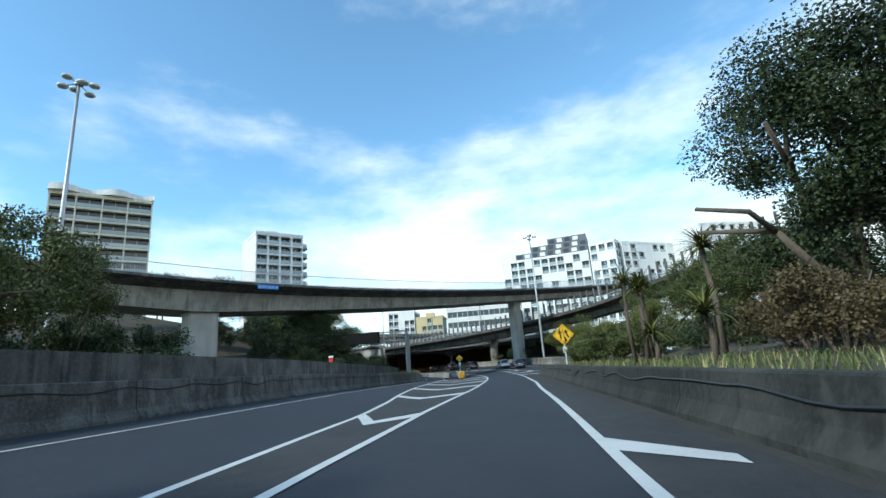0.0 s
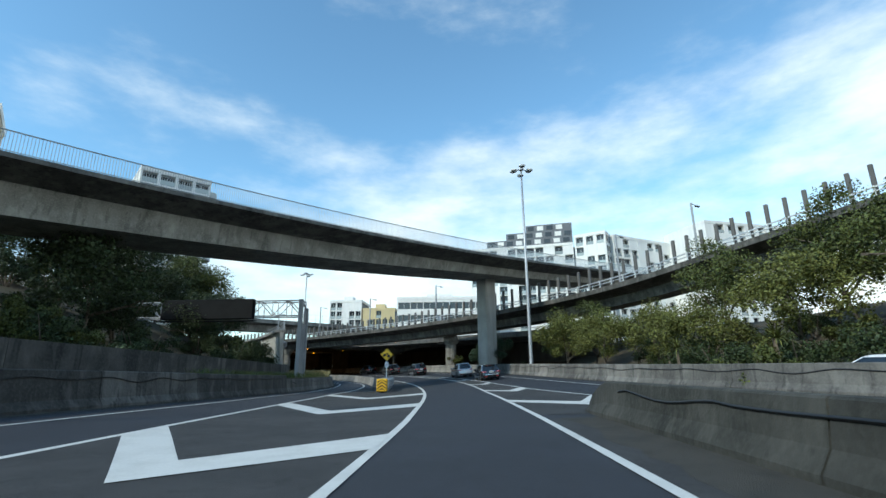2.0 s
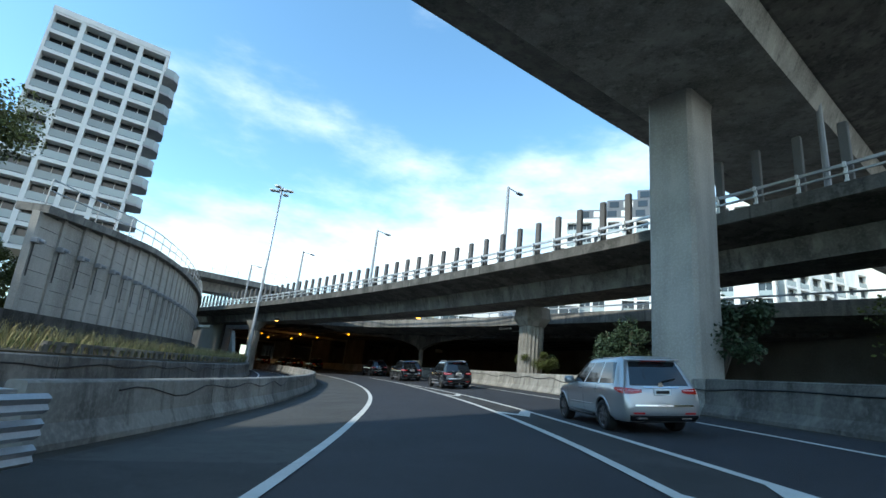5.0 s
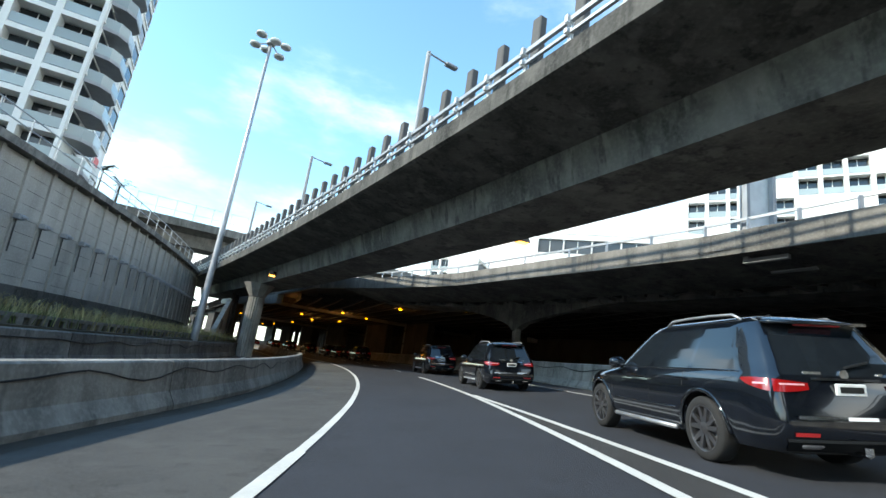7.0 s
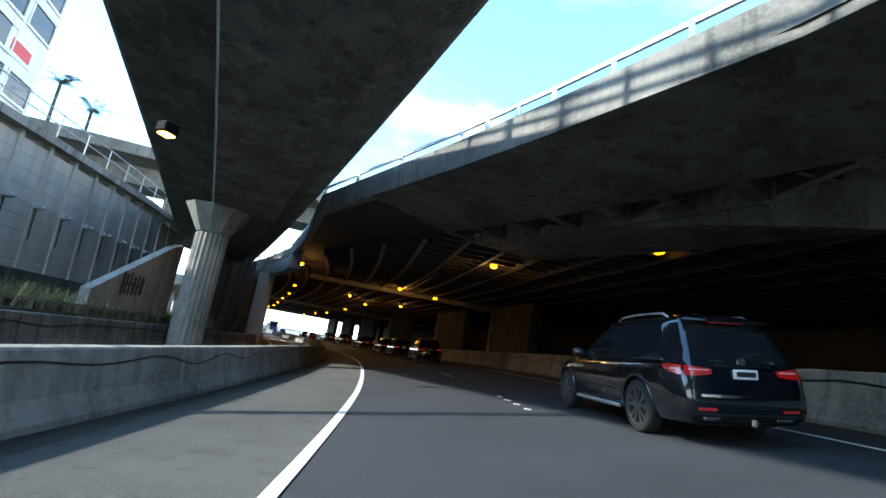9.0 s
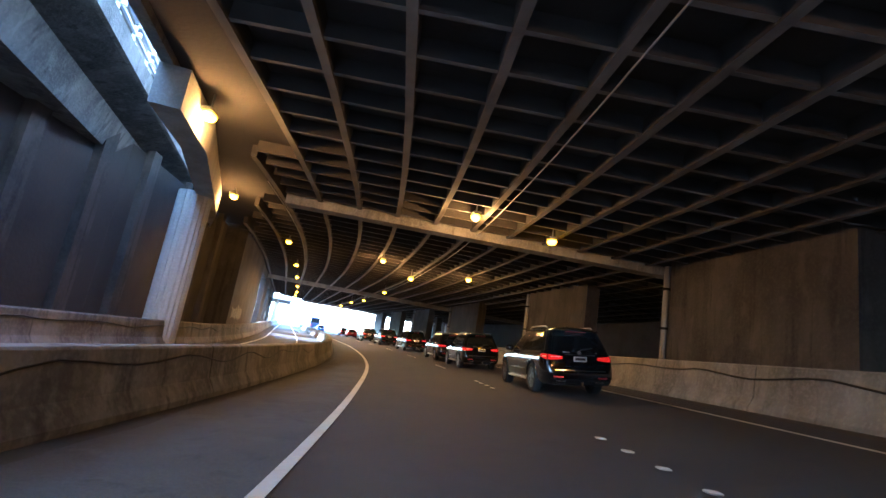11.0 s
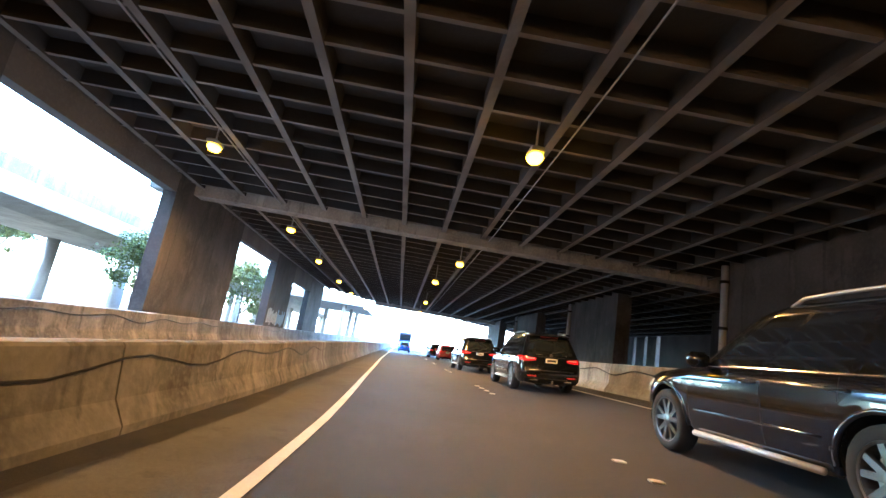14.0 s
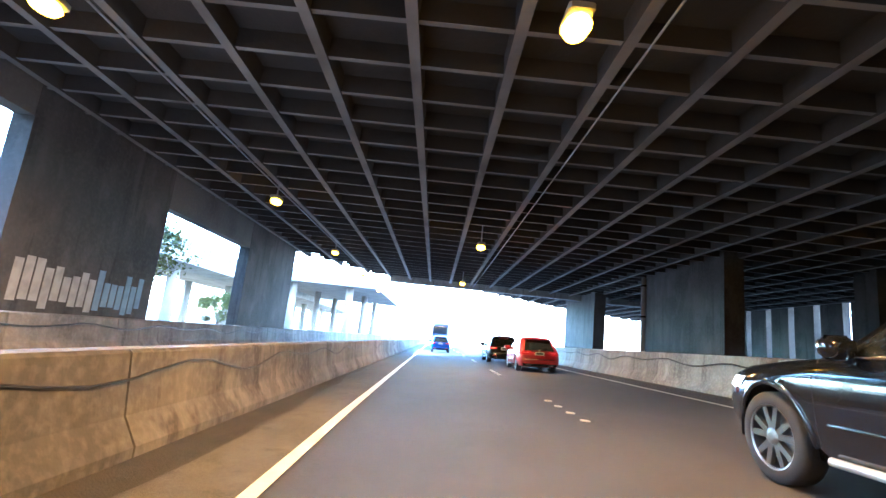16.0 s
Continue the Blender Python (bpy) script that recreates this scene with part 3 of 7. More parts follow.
def retaining(label, rows, s0, s1, h0, h1, mat, thick=0.35, pitch=8.0, name="retaining_wall", rise=None):
    ob = tagged(new(name), label, "wall", kind="structure")
    ob.empty_display_size = 0.3
    n = max(1, int(round((s1 - s0) / pitch)))
    for k in range(n):
        a, b2 = s0 + (s1 - s0) * k / n, s0 + (s1 - s0) * (k + 1) / n - 0.02
        rings = []
        for s in steps(a, b2, 2.0):
            u = lerp(rows, s)
            t = lerp(h1, s)
            rings.append([road(s, u, 0) + Vector((0, 0, h0)), road(s, u, 0) + Vector((0, 0, t)), road(s, u - thick, 0) + Vector((0, 0, t)), road(s, u - thick, 0) + Vector((0, 0, h0))])
        child("panel", Build().rings(rings).mesh("panel", mat), ob)
    return ob


UP = [(-90, -12.2), (0, -12.9), (40, -13.3), (60, -13.5), (75, -13.7), (90, -14.6), (105, -15.4), (165, -15.4)]
retaining("stained concrete retaining wall above the barrier", UP, -90, 160, 0.3, [(-90, 2.2), (50, 2.15), (75, 2.25), (90, 2.3), (165, 2.3)], CONC_GRIME)


# ---------------------------------------------------------------- the high overbridge
HOPE = ((-25.81, 48.77, 12.44), (-4.46, 70.24, 12.09), (31.65, 101.84, 16.39))


def deck_sweep(P, t0, t1, n, prof, side=1):
    rings = []
    for k in range(n + 1):
        t = t0 + (t1 - t0) * k / n
        c, nn = bez(P, t), bez_side(P, t) * side
        rings.append([c + nn * v + Vector((0, 0, h)) for v, h in (prof(t) if callable(prof) else prof)])
    return Build().rings(rings)


def build_overbridge():
    ob = tagged(new("overbridge"), "tall weathered concrete road bridge on slab piers", "bridge", kind="structure")
    ob.empty_display_size = 0.5
    t0, t1 = -0.45, 1.5

    def depth(t):
        return float(np.interp(t, [-0.45, -0.1, 0.03, 0.16, 0.3, 0.5, 0.75, 1.0, 1.5], [2.4, 2.8, 3.1, 2.7, 2.45, 2.15, 1.75, 1.7, 1.7]))
    child("deck", deck_sweep(HOPE, t0, t1, 60, [(0.0, 0.04), (0.0, -0.24), (0.2, -0.28), (2.4, -0.8), (8.3, -0.8), (10.5, -0.28), (10.7, -0.24), (10.7, 0.04), (10.45, 0.04), (10.45, -0.1), (0.25, -0.1), (0.25, 0.04)]).mesh("deck", CONC_DARK), ob)
    child("girder", deck_sweep(HOPE, t0, t1, 60, lambda t: [(2.5, -0.76), (2.85, -depth(t)), (8.0, -depth(t)), (8.35, -0.76)]).mesh("girder", CONC), ob)
    # slab piers
    for t, v, wid, thk, zb, lab in ((0.035, 4.7, 3.2, 1.3, 0.0, "pale two-tone concrete pier"), (0.806, 6.4, 2.1, 0.85, -0.5, "tall plain concrete pier")):
        c, nn = bez(HOPE, t), bez_side(HOPE, t)
        tg = Vector((nn.y, -nn.x, 0))
        b = Build()
        base, top = c + nn * v, c.z - depth(t) + 0.05
        rings = []
        for z, k in ((zb - 1.5, 1.0), (top - 0.3, 1.0), (top, 1.06)):
            rings.append([Vector((base.x, base.y, z)) + tg * a * k * wid / 2 + nn * e * k * thk for a, e in ((-1, -.85), (-.85, -1), (.85, -1), (1, -.85), (1, .85), (.85, 1), (-.85, 1), (-1, .85))])
        b.rings(rings)
        child("pier", b.mesh("pier", CONC_PALE), ob, lab)
    # railing: top rail, bottom rail, thin balusters
    for v in (0.12, 10.58):
        child("top_rail", deck_sweep(HOPE, t0, t1, 60, [(v - 0.03, 1.3), (v + 0.03, 1.3), (v + 0.03, 1.24), (v - 0.03, 1.24)]).mesh("top_rail", STEEL_GREY), ob)
        child("bottom_rail", deck_sweep(HOPE, t0, t1, 60, [(v - 0.02, 0.16), (v + 0.02, 0.16), (v + 0.02, 0.12), (v - 0.02, 0.12)]).mesh("bottom_rail", STEEL_GREY), ob)
        b = Build()
        t = t0
        while t < t1:
            c, nn = bez(HOPE, t) + bez_side(HOPE, t) * v, bez_side(HOPE, t)
            tg = Vector((nn.y, -nn.x, 0))
            m = Matrix(((tg.x, nn.x, 0, c.x), (tg.y, nn.y, 0, c.y), (0, 0, 1, c.z), (0, 0, 0, 1)))
            b.box(-0.012, 0.012, -0.012, 0.012, 0.0, 1.26, m)
            t += 0.0019 / (0.75 + 0.5 * max(t, 0))
        child("balusters", b.mesh("balusters", STEEL), ob)["kind"] = "stuff"
    return ob


build_overbridge()

# ---------------------------------------------------------------- the curved viaduct with tall posts
RAMP = ((22.89, 89.01, 10.12), (8.92, 107.74, 8.35), (-24.02, 138.95, 8.28))


def along(P, t0, t1, gap):
    """Parameters spaced gap metres apart along a curve."""
    ts = np.linspace(t0, t1, 600)
    pts = np.array([bez(P, t) for t in ts])
    d = np.concatenate([[0], np.cumsum(np.linalg.norm(np.diff(pts, axis=0), axis=1))])
    return [float(np.interp(k, d, ts)) for k in np.arange(0.3, d[-1], gap)]


def build_viaduct():
    ob = tagged(new("viaduct"), "curved concrete ramp viaduct with stained edge beams", "bridge", kind="structure")
    ob.empty_display_size = 0.5
    t0, t1 = -1.3, 1.3
    # deck coloured darker than the girder to deepen the shade underneath
    child("deck", deck_sweep(RAMP, t0, t1, 70, [(0.0, 0.0), (0.0, -0.55), (0.12, -0.6), (2.4, -0.95), (5.6, -0.95), (6.7, -0.6), (6.8, -0.55), (6.8, 0.0), (6.55, 0.0), (6.55, -0.25), (0.25, -0.25), (0.25, 0.0)], -1).mesh("deck", CONC_GRIME), ob)
    child("girder", deck_sweep(RAMP, t0, t1, 70, [(2.35, -0.9), (2.65, -1.95), (5.3, -1.95), (5.6, -0.9)], -1).mesh("girder", CONC_DARK), ob)
    # guard rail on short brackets
    for v in (0.14, 6.66):
        child("guard_rail", deck_sweep(RAMP, t0, t1, 70, [(v - 0.05, 0.78), (v + 0.05, 0.78), (v + 0.05, 0.66), (v - 0.05, 0.66)], -1).mesh("guard_rail", STEEL), ob)
        child("guard_rail", deck_sweep(RAMP, t0, t1, 70, [(v - 0.04, 0.42), (v + 0.04, 0.42), (v + 0.04, 0.34), (v - 0.04, 0.34)], -1).mesh("guard_rail", STEEL), ob)
    br = Build()
    br.box(-0.07, 0.07, -0.12, 0.06, 0.0, 0.1).box(-0.05, 0.05, -0.1, -0.02, 0.0, 0.8).box(-0.05, 0.05, -0.1, 0.12, 0.60, 0.80).box(-0.05, 0.05, -0.1, 0.12, 0.32, 0.44)
    bracket = br.mesh("rail_bracket", WHITE_STEEL)
    pm = Build().chamfer_box(-0.16, 0.16, -0.12, 0.12, -0.2, 1.95, 0.03).mesh("screen_post", TIMBER)
    for v, sgn in ((0.14, 1), (6.66, -1)):
        for t in along(RAMP, t0, t1, 1.5):
            c, nn = bez(RAMP, t) - bez_side(RAMP, t) * (v - 0.02 * sgn), bez_side(RAMP, t)
            tg = Vector((nn.y, -nn.x, 0))
            child("rail_bracket", bracket, ob, "", Matrix(((tg.x, nn.x * sgn, 0, c.x), (tg.y, nn.y * sgn, 0, c.y), (0, 0, 1, c.z), (0, 0, 0, 1))))
    for t in along(RAMP, t0, t1, 1.5):
        c, nn = bez(RAMP, t) - bez_side(RAMP, t) * 0.5, bez_side(RAMP, t)
        tg = Vector((nn.y, -nn.x, 0))
        child("screen_post", pm, ob, "", Matrix(((tg.x, nn.x, 0, c.x), (tg.y, nn.y, 0, c.y), (0, 0, 1, c.z), (0, 0, 0, 1))) @ Matrix.Diagonal((1, 1, float(np.interp(t, [0.2, 0.5], [1.35, 1.0])), 1)))
    # piers
    for t, kind in ((0.432, "hex"), (1.0, "splay")):
        c = bez(RAMP, t) - bez_side(RAMP, t) * 3.45
        if kind == "splay":
            c = Vector((-22.6, 141.6, c.z))
        else:
            c = Vector((10.75, 112.1, c.z))
        b = Build()
        top = c.z - 1.92
        ring = lambda z, r, n=16, sq=1.0: [Vector((c.x + math.cos(a) * r, c.y + math.sin(a) * r * sq, z)) for a in (2 * math.pi * (k + 0.5) / n for k in range(n))]
        if kind == "hex":
            b.rings([ring(top, 1.25, 8), ring(top - 0.8, 1.36, 8), ring(top - 1.35, 0.96, 8), ring(top - 1.37, 0.88, 8)])
        else:
            b.rings([ring(top, 1.4, 10), ring(top - 1.15, 0.7, 10)])
        rr = []
        for z in (top - 1.2, -2.0):
            rr.append([Vector((c.x + math.cos(a) * (0.88 if kind == "hex" else 0.69) * (1 if k % 2 else 0.93), c.y + math.sin(a) * (0.88 if kind == "hex" else 0.69) * (1 if k % 2 else 0.93), z)) for k, a in ((k, 2 * math.pi * k / 40) for k in range(40))])
        b.rings(rr)
        child("pier", b.mesh("pier", CONC), ob, "fluted round concrete pier with a flared head")
    return ob


build_viaduct()

# the far crossing overbridge
CROSS = ((-60.0, 140.3, 15.3), (-44.0, 153.72, 15.3), (30.0, 215.0, 15.1))


def build_cross():
    ob = tagged(new("crossing_bridge"), "pale concrete crossing bridge with a light fence", "bridge", kind="structure")
    ob.empty_display_size = 0.5
    child("deck", deck_sweep(CROSS, 0, 1, 30, [(0, 0), (0, -1.0), (0.2, -1.05), (2.2, -1.4), (2.5, -3.0), (7, -3.0), (7.3, -1.4), (9.3, -1.05), (9.5, -1.0), (9.5, 0)]).mesh("deck", CONC), ob)
    for t in along(CROSS, 0, 1, 2.2):
        c = bez(CROSS, t) + bez_side(CROSS, t) * 0.15
        child("fence_post", Build().tube(c, c + Vector((0, 0, 2.3)), 0.035, n=6).mesh("fence_post", STEEL), ob)
    for h in (0.9, 2.2):
        child("fence_rail", deck_sweep(CROSS, 0, 1, 30, [(0.13, h), (0.17, h), (0.17, h - 0.04), (0.13, h - 0.04)]).mesh("fence_rail", STEEL), ob)
    for t in (0.33, 0.9):
        c = bez(CROSS, t) + bez_side(CROSS, t) * 4.7
        child("pier", Build().chamfer_box(-1.2, 1.2, -0.8, 0.8, -2, c.z - 3.0, 0.1, Matrix.Translation((c.x, c.y, 0))).mesh("pier", CONC), ob)
    return ob


build_cross()

# ---------------------------------------------------------------- the covered stretch
EDGE = [(-13, 186), (-10.5, 177.5), (-7.6, 167), (-5.6, 157), (-4, 148.5), (0.7, 139.9), (2.4, 137), (4.7, 133), (8.1, 124.8), (10.7, 119.1), (12.3, 115), (18, 104), (30, 88)]     # u, s of the slab's open edge
U0, U1 = -12.0, 27.0


def s_edge(u):
    return float(np.interp(u, [e[0] for e in EDGE], [e[1] for e in EDGE]))


def s_far(u):
    """Where the cover ends, askew to the road."""
    return float(np.interp(u, [-12, -10, -4, 1, 11, 27], [251, 252, 262, 262, 271, 282]))


def zc(s, u):
    """Underside of the ribs."""
    return float(np.interp(s, [105, 141, 152, 172, 186, 200, 214, 230, 370], [5.95, 5.97, 6.3, 6.7, 6.75, 6.45, 6.2, 6.1, 6.1]))


def flat(s, u, z):
    p = road(s, u)
    return Vector((p.x, p.y, z))


def build_cover():
    # slab with its edge beam
    verts, faces = [], []
    us = np.arange(U0, U1 + 0.1, 1.5)
    cols = []
    for u in us:
        s0 = s_edge(u)
        cols.append([s0 + (s_far(u) - s0) * k / 40 for k in range(41)])
    for lay in (0.75, 1.35):
        for u, col in zip(us, cols):
            for s in col:
                verts.append(flat(s, u, zc(s, u) + lay))
    n, m = len(us), 41
    for lay in (0, 1):
        o = lay * n * m
        for i in range(n - 1):
            for j in range(m - 1):
                q = (o + i * m + j, o + i * m + j + 1, o + (i + 1) * m + j + 1, o + (i + 1) * m + j)
                faces.append(q if lay else q[::-1])
    slab = Build().add(verts, faces)
    # coffer ribs on the underside
    ribs = Build()
    for k in range(-6, 16):
        u = -0.9 + 1.78 * k
        a = s_edge(u) + 9.0
        rings = []
        for s in steps(a, s_far(u), 4.0):
            z = zc(s, u)
            rings.append([flat(s, u - 0.12, z + 0.78), flat(s, u - 0.10, z + 0.3), flat(s, u + 0.10, z + 0.3), flat(s, u + 0.12, z + 0.78)])
        ribs.rings(rings)
    for k in range(-86, 45):
        s = 220.7 + 1.3 * k
        uu = [v for v in np.arange(U0, U1 + 0.01, 1.5) if s_edge(v) + 9.0 < s < s_far(v)]
        if len(uu) > 1:
            rings = []
            for v in uu:
                z = zc(s, v)
                rings.append([flat(s - 0.07, v, z + 0.78), flat(s - 0.06, v, z + 0.36), flat(s + 0.06, v, z + 0.36), flat(s + 0.07, v, z + 0.78)])
            ribs.rings(rings)
    n_rib = len(ribs.f)
    for s in (174.6, 213.8, 260):
        uu = [v for v in np.arange(U0, U1 + 0.01, 1.5) if s_edge(v) < s - 9 and s < s_far(v)]
        if len(uu) > 1:
            rings = []
            for v in uu:
                z = zc(s, v)
                rings.append([flat(s - 0.45, v, z + 0.78), flat(s - 0.4, v, z - 0.02), flat(s + 0.4, v, z - 0.02), flat(s + 0.45, v, z + 0.78)])
            ribs.rings(rings)
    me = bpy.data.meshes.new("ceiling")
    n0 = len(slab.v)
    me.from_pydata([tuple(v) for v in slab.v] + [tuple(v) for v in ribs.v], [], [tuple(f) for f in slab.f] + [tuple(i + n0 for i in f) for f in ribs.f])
    me.materials.append(CONC_NEAR_BLACK)
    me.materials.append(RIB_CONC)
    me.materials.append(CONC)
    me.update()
    for i, p in enumerate(me.polygons):          # soot and painted shade on slab and rib flanks; undersides painted pale as lit
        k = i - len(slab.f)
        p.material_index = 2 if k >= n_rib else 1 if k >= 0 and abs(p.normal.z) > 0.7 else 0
    tagged(new("ceiling", me), "sooty coffered concrete underside of the road deck above, shade painted between the ribs", "ceiling", kind="structure")
    # edge beam and its rail
    ob = tagged(new("deck_edge"), "stained concrete edge beam with a steel rail", "edge beam", kind="structure")
    pts = [flat(e[1], e[0], zc(e[1], e[0])) for e in EDGE]
    fine = []
    for k in range(len(pts) - 1):
        for j in range(6):
            fine.append(pts[k].lerp(pts[k + 1], j / 6))
    fine.append(pts[-1])

    def run(prof, first=0, last=999):
        rings = []
        for i, p in enumerate(fine):
            if i < first or i > last:
                continue
            d = (fine[min(i + 1, len(fine) - 1)] - fine[max(i - 1, 0)])
            nn = Vector((-d.y, d.x, 0)).normalized()
            if nn.dot(Vector((0, -1, 0))) < 0:
                nn = -nn
            rings.append([p + nn * v + Vector((0, 0, h)) for v, h in prof])
        return Build().rings(rings)
    child("beam", run([(-0.3, 0.55), (0.0, 0.57), (0.02, 1.38), (-0.3, 1.4)]).mesh("beam", CONC), ob)
    child("edge_girder", run([(-0.7, -0.5), (0.03, -0.5), (0.03, 0.56), (-0.7, 0.56)], 0, 14).mesh("edge_girder", CONC_PALE), ob, "pale girder on a fluted column")
    # smooth edge strips with a row of deep recesses between them
    child("soffit_strip", run([(0.0, 0.56), (-3.6, 0.2), (-3.6, 0.74), (0.0, 0.74)], 27).mesh("soffit_strip", CONC_DARK), ob)
    child("soffit_strip", run([(-4.9, 0.15), (-8.6, 0.3), (-8.6, 0.74), (-4.9, 0.74)], 27).mesh("soffit_strip", CONC_DARK), ob)
    even = [fine[27]]
    for i in range(28, len(fine)):
        while (fine[i] - even[-1]).length > 1.75:
            even.append(even[-1].lerp(fine[i], 1.75 / (fine[i] - even[-1]).length))
    for p, q in zip(even, even[1:]):
        d = (q - p)
        nn = Vector((-d.y, d.x, 0)).normalized()
        if nn.y > 0:
            nn = -nn
        w = d.normalized() * 0.17
        b = [p - nn * 3.5, p - nn * 5.0]
        child("recess_bar", Build().rings([[x - w + Vector((0, 0, 0.21)), x + w + Vector((0, 0, 0.21)), x + w + Vector((0, 0, 0.74)), x - w + Vector((0, 0, 0.74))] for x in b]).mesh("recess_bar", CONC_DARK), ob)
    child("rail", run([(-0.2, 1.86), (-0.13, 1.86), (-0.13, 1.76), (-0.2, 1.76)]).mesh("rail", STEEL), ob)
    for p in fine[::2]:
        child("rail_post", Build().box(-0.05, 0.05, -0.05, 0.05, 1.35, 1.8, Matrix.Translation(p + Vector((0, 0.16, 0)))).mesh("rail_post", STEEL), ob)


build_cover()


def slab_pier(s0, s1, u0, u1, z1=None, mat=CONC_DEEP, lab="dark concrete wall pier", z0=-1.5):
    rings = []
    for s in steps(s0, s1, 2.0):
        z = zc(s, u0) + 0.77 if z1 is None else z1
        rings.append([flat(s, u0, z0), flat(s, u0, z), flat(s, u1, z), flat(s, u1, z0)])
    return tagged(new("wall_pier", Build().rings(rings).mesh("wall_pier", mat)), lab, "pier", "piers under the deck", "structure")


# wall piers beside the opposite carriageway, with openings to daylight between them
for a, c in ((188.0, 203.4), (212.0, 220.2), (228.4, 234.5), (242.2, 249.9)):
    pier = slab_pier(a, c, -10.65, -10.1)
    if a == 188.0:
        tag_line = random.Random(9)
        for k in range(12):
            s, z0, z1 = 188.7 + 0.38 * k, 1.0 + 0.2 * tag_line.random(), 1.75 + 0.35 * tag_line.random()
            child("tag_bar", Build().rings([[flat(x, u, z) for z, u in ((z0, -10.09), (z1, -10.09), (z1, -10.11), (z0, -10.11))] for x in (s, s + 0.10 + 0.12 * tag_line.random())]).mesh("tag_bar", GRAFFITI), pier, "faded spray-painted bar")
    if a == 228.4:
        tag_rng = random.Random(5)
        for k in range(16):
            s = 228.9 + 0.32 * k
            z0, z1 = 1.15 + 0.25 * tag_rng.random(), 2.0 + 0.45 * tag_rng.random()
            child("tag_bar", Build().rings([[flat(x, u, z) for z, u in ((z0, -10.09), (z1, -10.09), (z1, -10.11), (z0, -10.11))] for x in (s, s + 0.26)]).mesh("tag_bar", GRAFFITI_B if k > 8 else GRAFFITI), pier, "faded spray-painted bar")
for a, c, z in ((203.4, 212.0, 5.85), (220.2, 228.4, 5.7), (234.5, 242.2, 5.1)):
    slab_pier(a, c, -10.6, -10.12, None, CONC_DULL, "dark concrete beam over an opening", z)
# cross wall added to plug a gap that let daylight in
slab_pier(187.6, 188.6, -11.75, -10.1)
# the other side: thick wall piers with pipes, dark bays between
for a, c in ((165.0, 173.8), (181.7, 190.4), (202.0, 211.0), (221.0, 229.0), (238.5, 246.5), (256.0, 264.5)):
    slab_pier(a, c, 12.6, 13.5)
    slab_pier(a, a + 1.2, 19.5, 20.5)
for s in (173.9, 190.5, 211.1, 229.1, 246.6):
    p = flat(s, 12.5, -0.5)
    ob = thing("drain_pipe", p, "grey vertical drain pipe fixed to a pier", "pipe")
    child("pipe", Build().tube((0, 0, 0), (0, 0, zc(s, 12) + 0.9), 0.14, n=10).mesh("pipe", STEEL_GREY, True), ob)
    for z in (2.0, 4.5, 6.4):
        child("bracket", Build().tube((0, 0, z), (0, 0, z + 0.12), 0.19, n=10).mesh("bracket", DARK_STEEL), ob)


def haunch_pier():
    """Short column under an arched cross wall that carries the open edge of the deck."""
    ob = tagged(new("arched_pier"), "dark concrete pier with an arched haunch under the deck", "pier", kind="structure")
    low, upp = [], []
    for k in range(25):
        x = -9 + 0.75 * k
        z = zc(134, 9) + 0.3
        h = 4.4 + (z - 4.4) * min(1.0, abs(x) / 8.0) ** 0.55 if abs(x) > 0.6 else 4.4
        low.append((x, min(h, z - 0.05)))
        upp.append((x, z + 0.35))
    rings = [[flat(134.2 + x * 0.9, 9.6 - x * 0.41 + w, zz) for zz, w in ((a, -0.25), (b, -0.25), (b, 0.25), (a, 0.25))] for (x, a), (_, b) in zip(low, upp)]
    child("haunch", Build().rings(rings).mesh("haunch", CONC_DARK), ob)
    c = flat(134.2, 9.6, 0)
    child("column", Build().chamfer_box(-0.7, 0.7, -0.7, 0.7, 0.0, 2.5, 0.06, Matrix.Translation(c) @ pose(0, 0, 0, 0, 0, heading(134))).chamfer_box(-0.2, 0.2, -0.3, 0.3, 2.4, 4.6, 0.05, Matrix.Translation(c) @ pose(0, 0, 0, 0, 0, heading(134))).mesh("column", CONC), ob)
    return ob


haunch_pier()
retaining("dark concrete side wall with faded paint tags", [(164, -11.5), (203, -11.5)], 163, 189, -0.5, [(160, 7.5), (210, 7.5)], CONC_NEAR_BLACK, 0.3, 8.0, "side_wall")
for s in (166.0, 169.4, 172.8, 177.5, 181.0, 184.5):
    slab_pier(s, s + 0.7, -11.55, -11.2, None, CONC_DEEP, "dark concrete pilaster on the side wall")
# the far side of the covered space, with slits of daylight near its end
slab_pier(95, 240, 26.0, 26.5, None, CONC_DULL, "dark concrete side wall")
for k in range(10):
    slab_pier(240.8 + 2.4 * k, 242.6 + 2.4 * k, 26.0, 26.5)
# fluted column by the side wall
p = flat(174.2, -9.75, -1.0)
ring0 = [Vector((math.cos(a) * (0.7 if k % 2 else 0.64), math.sin(a) * (0.7 if k % 2 else 0.64), 0)) for k, a in ((k, 2 * math.pi * k / 40) for k in range(40))]
tagged(new("column", Build().rings([[p + q for q in ring0], [p + q + Vector((0, 0, 7.3)) for q in ring0]]).mesh("column", CONC_PALE)), "fluted round concrete column under the deck edge", "column", kind="structure")
# conduit along the ceiling
tagged(new("conduit", Build().path_tube([flat(s, 2.95, zc(s, 3) + 0.22) for s in steps(158, 260, 3.0)], 0.022, 6).mesh("conduit", STEEL_GREY)), "thin steel conduit running along the ceiling ribs", "conduit")
tagged(new("conduit", Build().path_tube([flat(s, -6.35, zc(s, -6) + 0.22) for s in steps(172, 256, 3.0)], 0.022, 6).mesh("conduit", STEEL_GREY)), "thin steel conduit running along the ceiling ribs", "conduit")


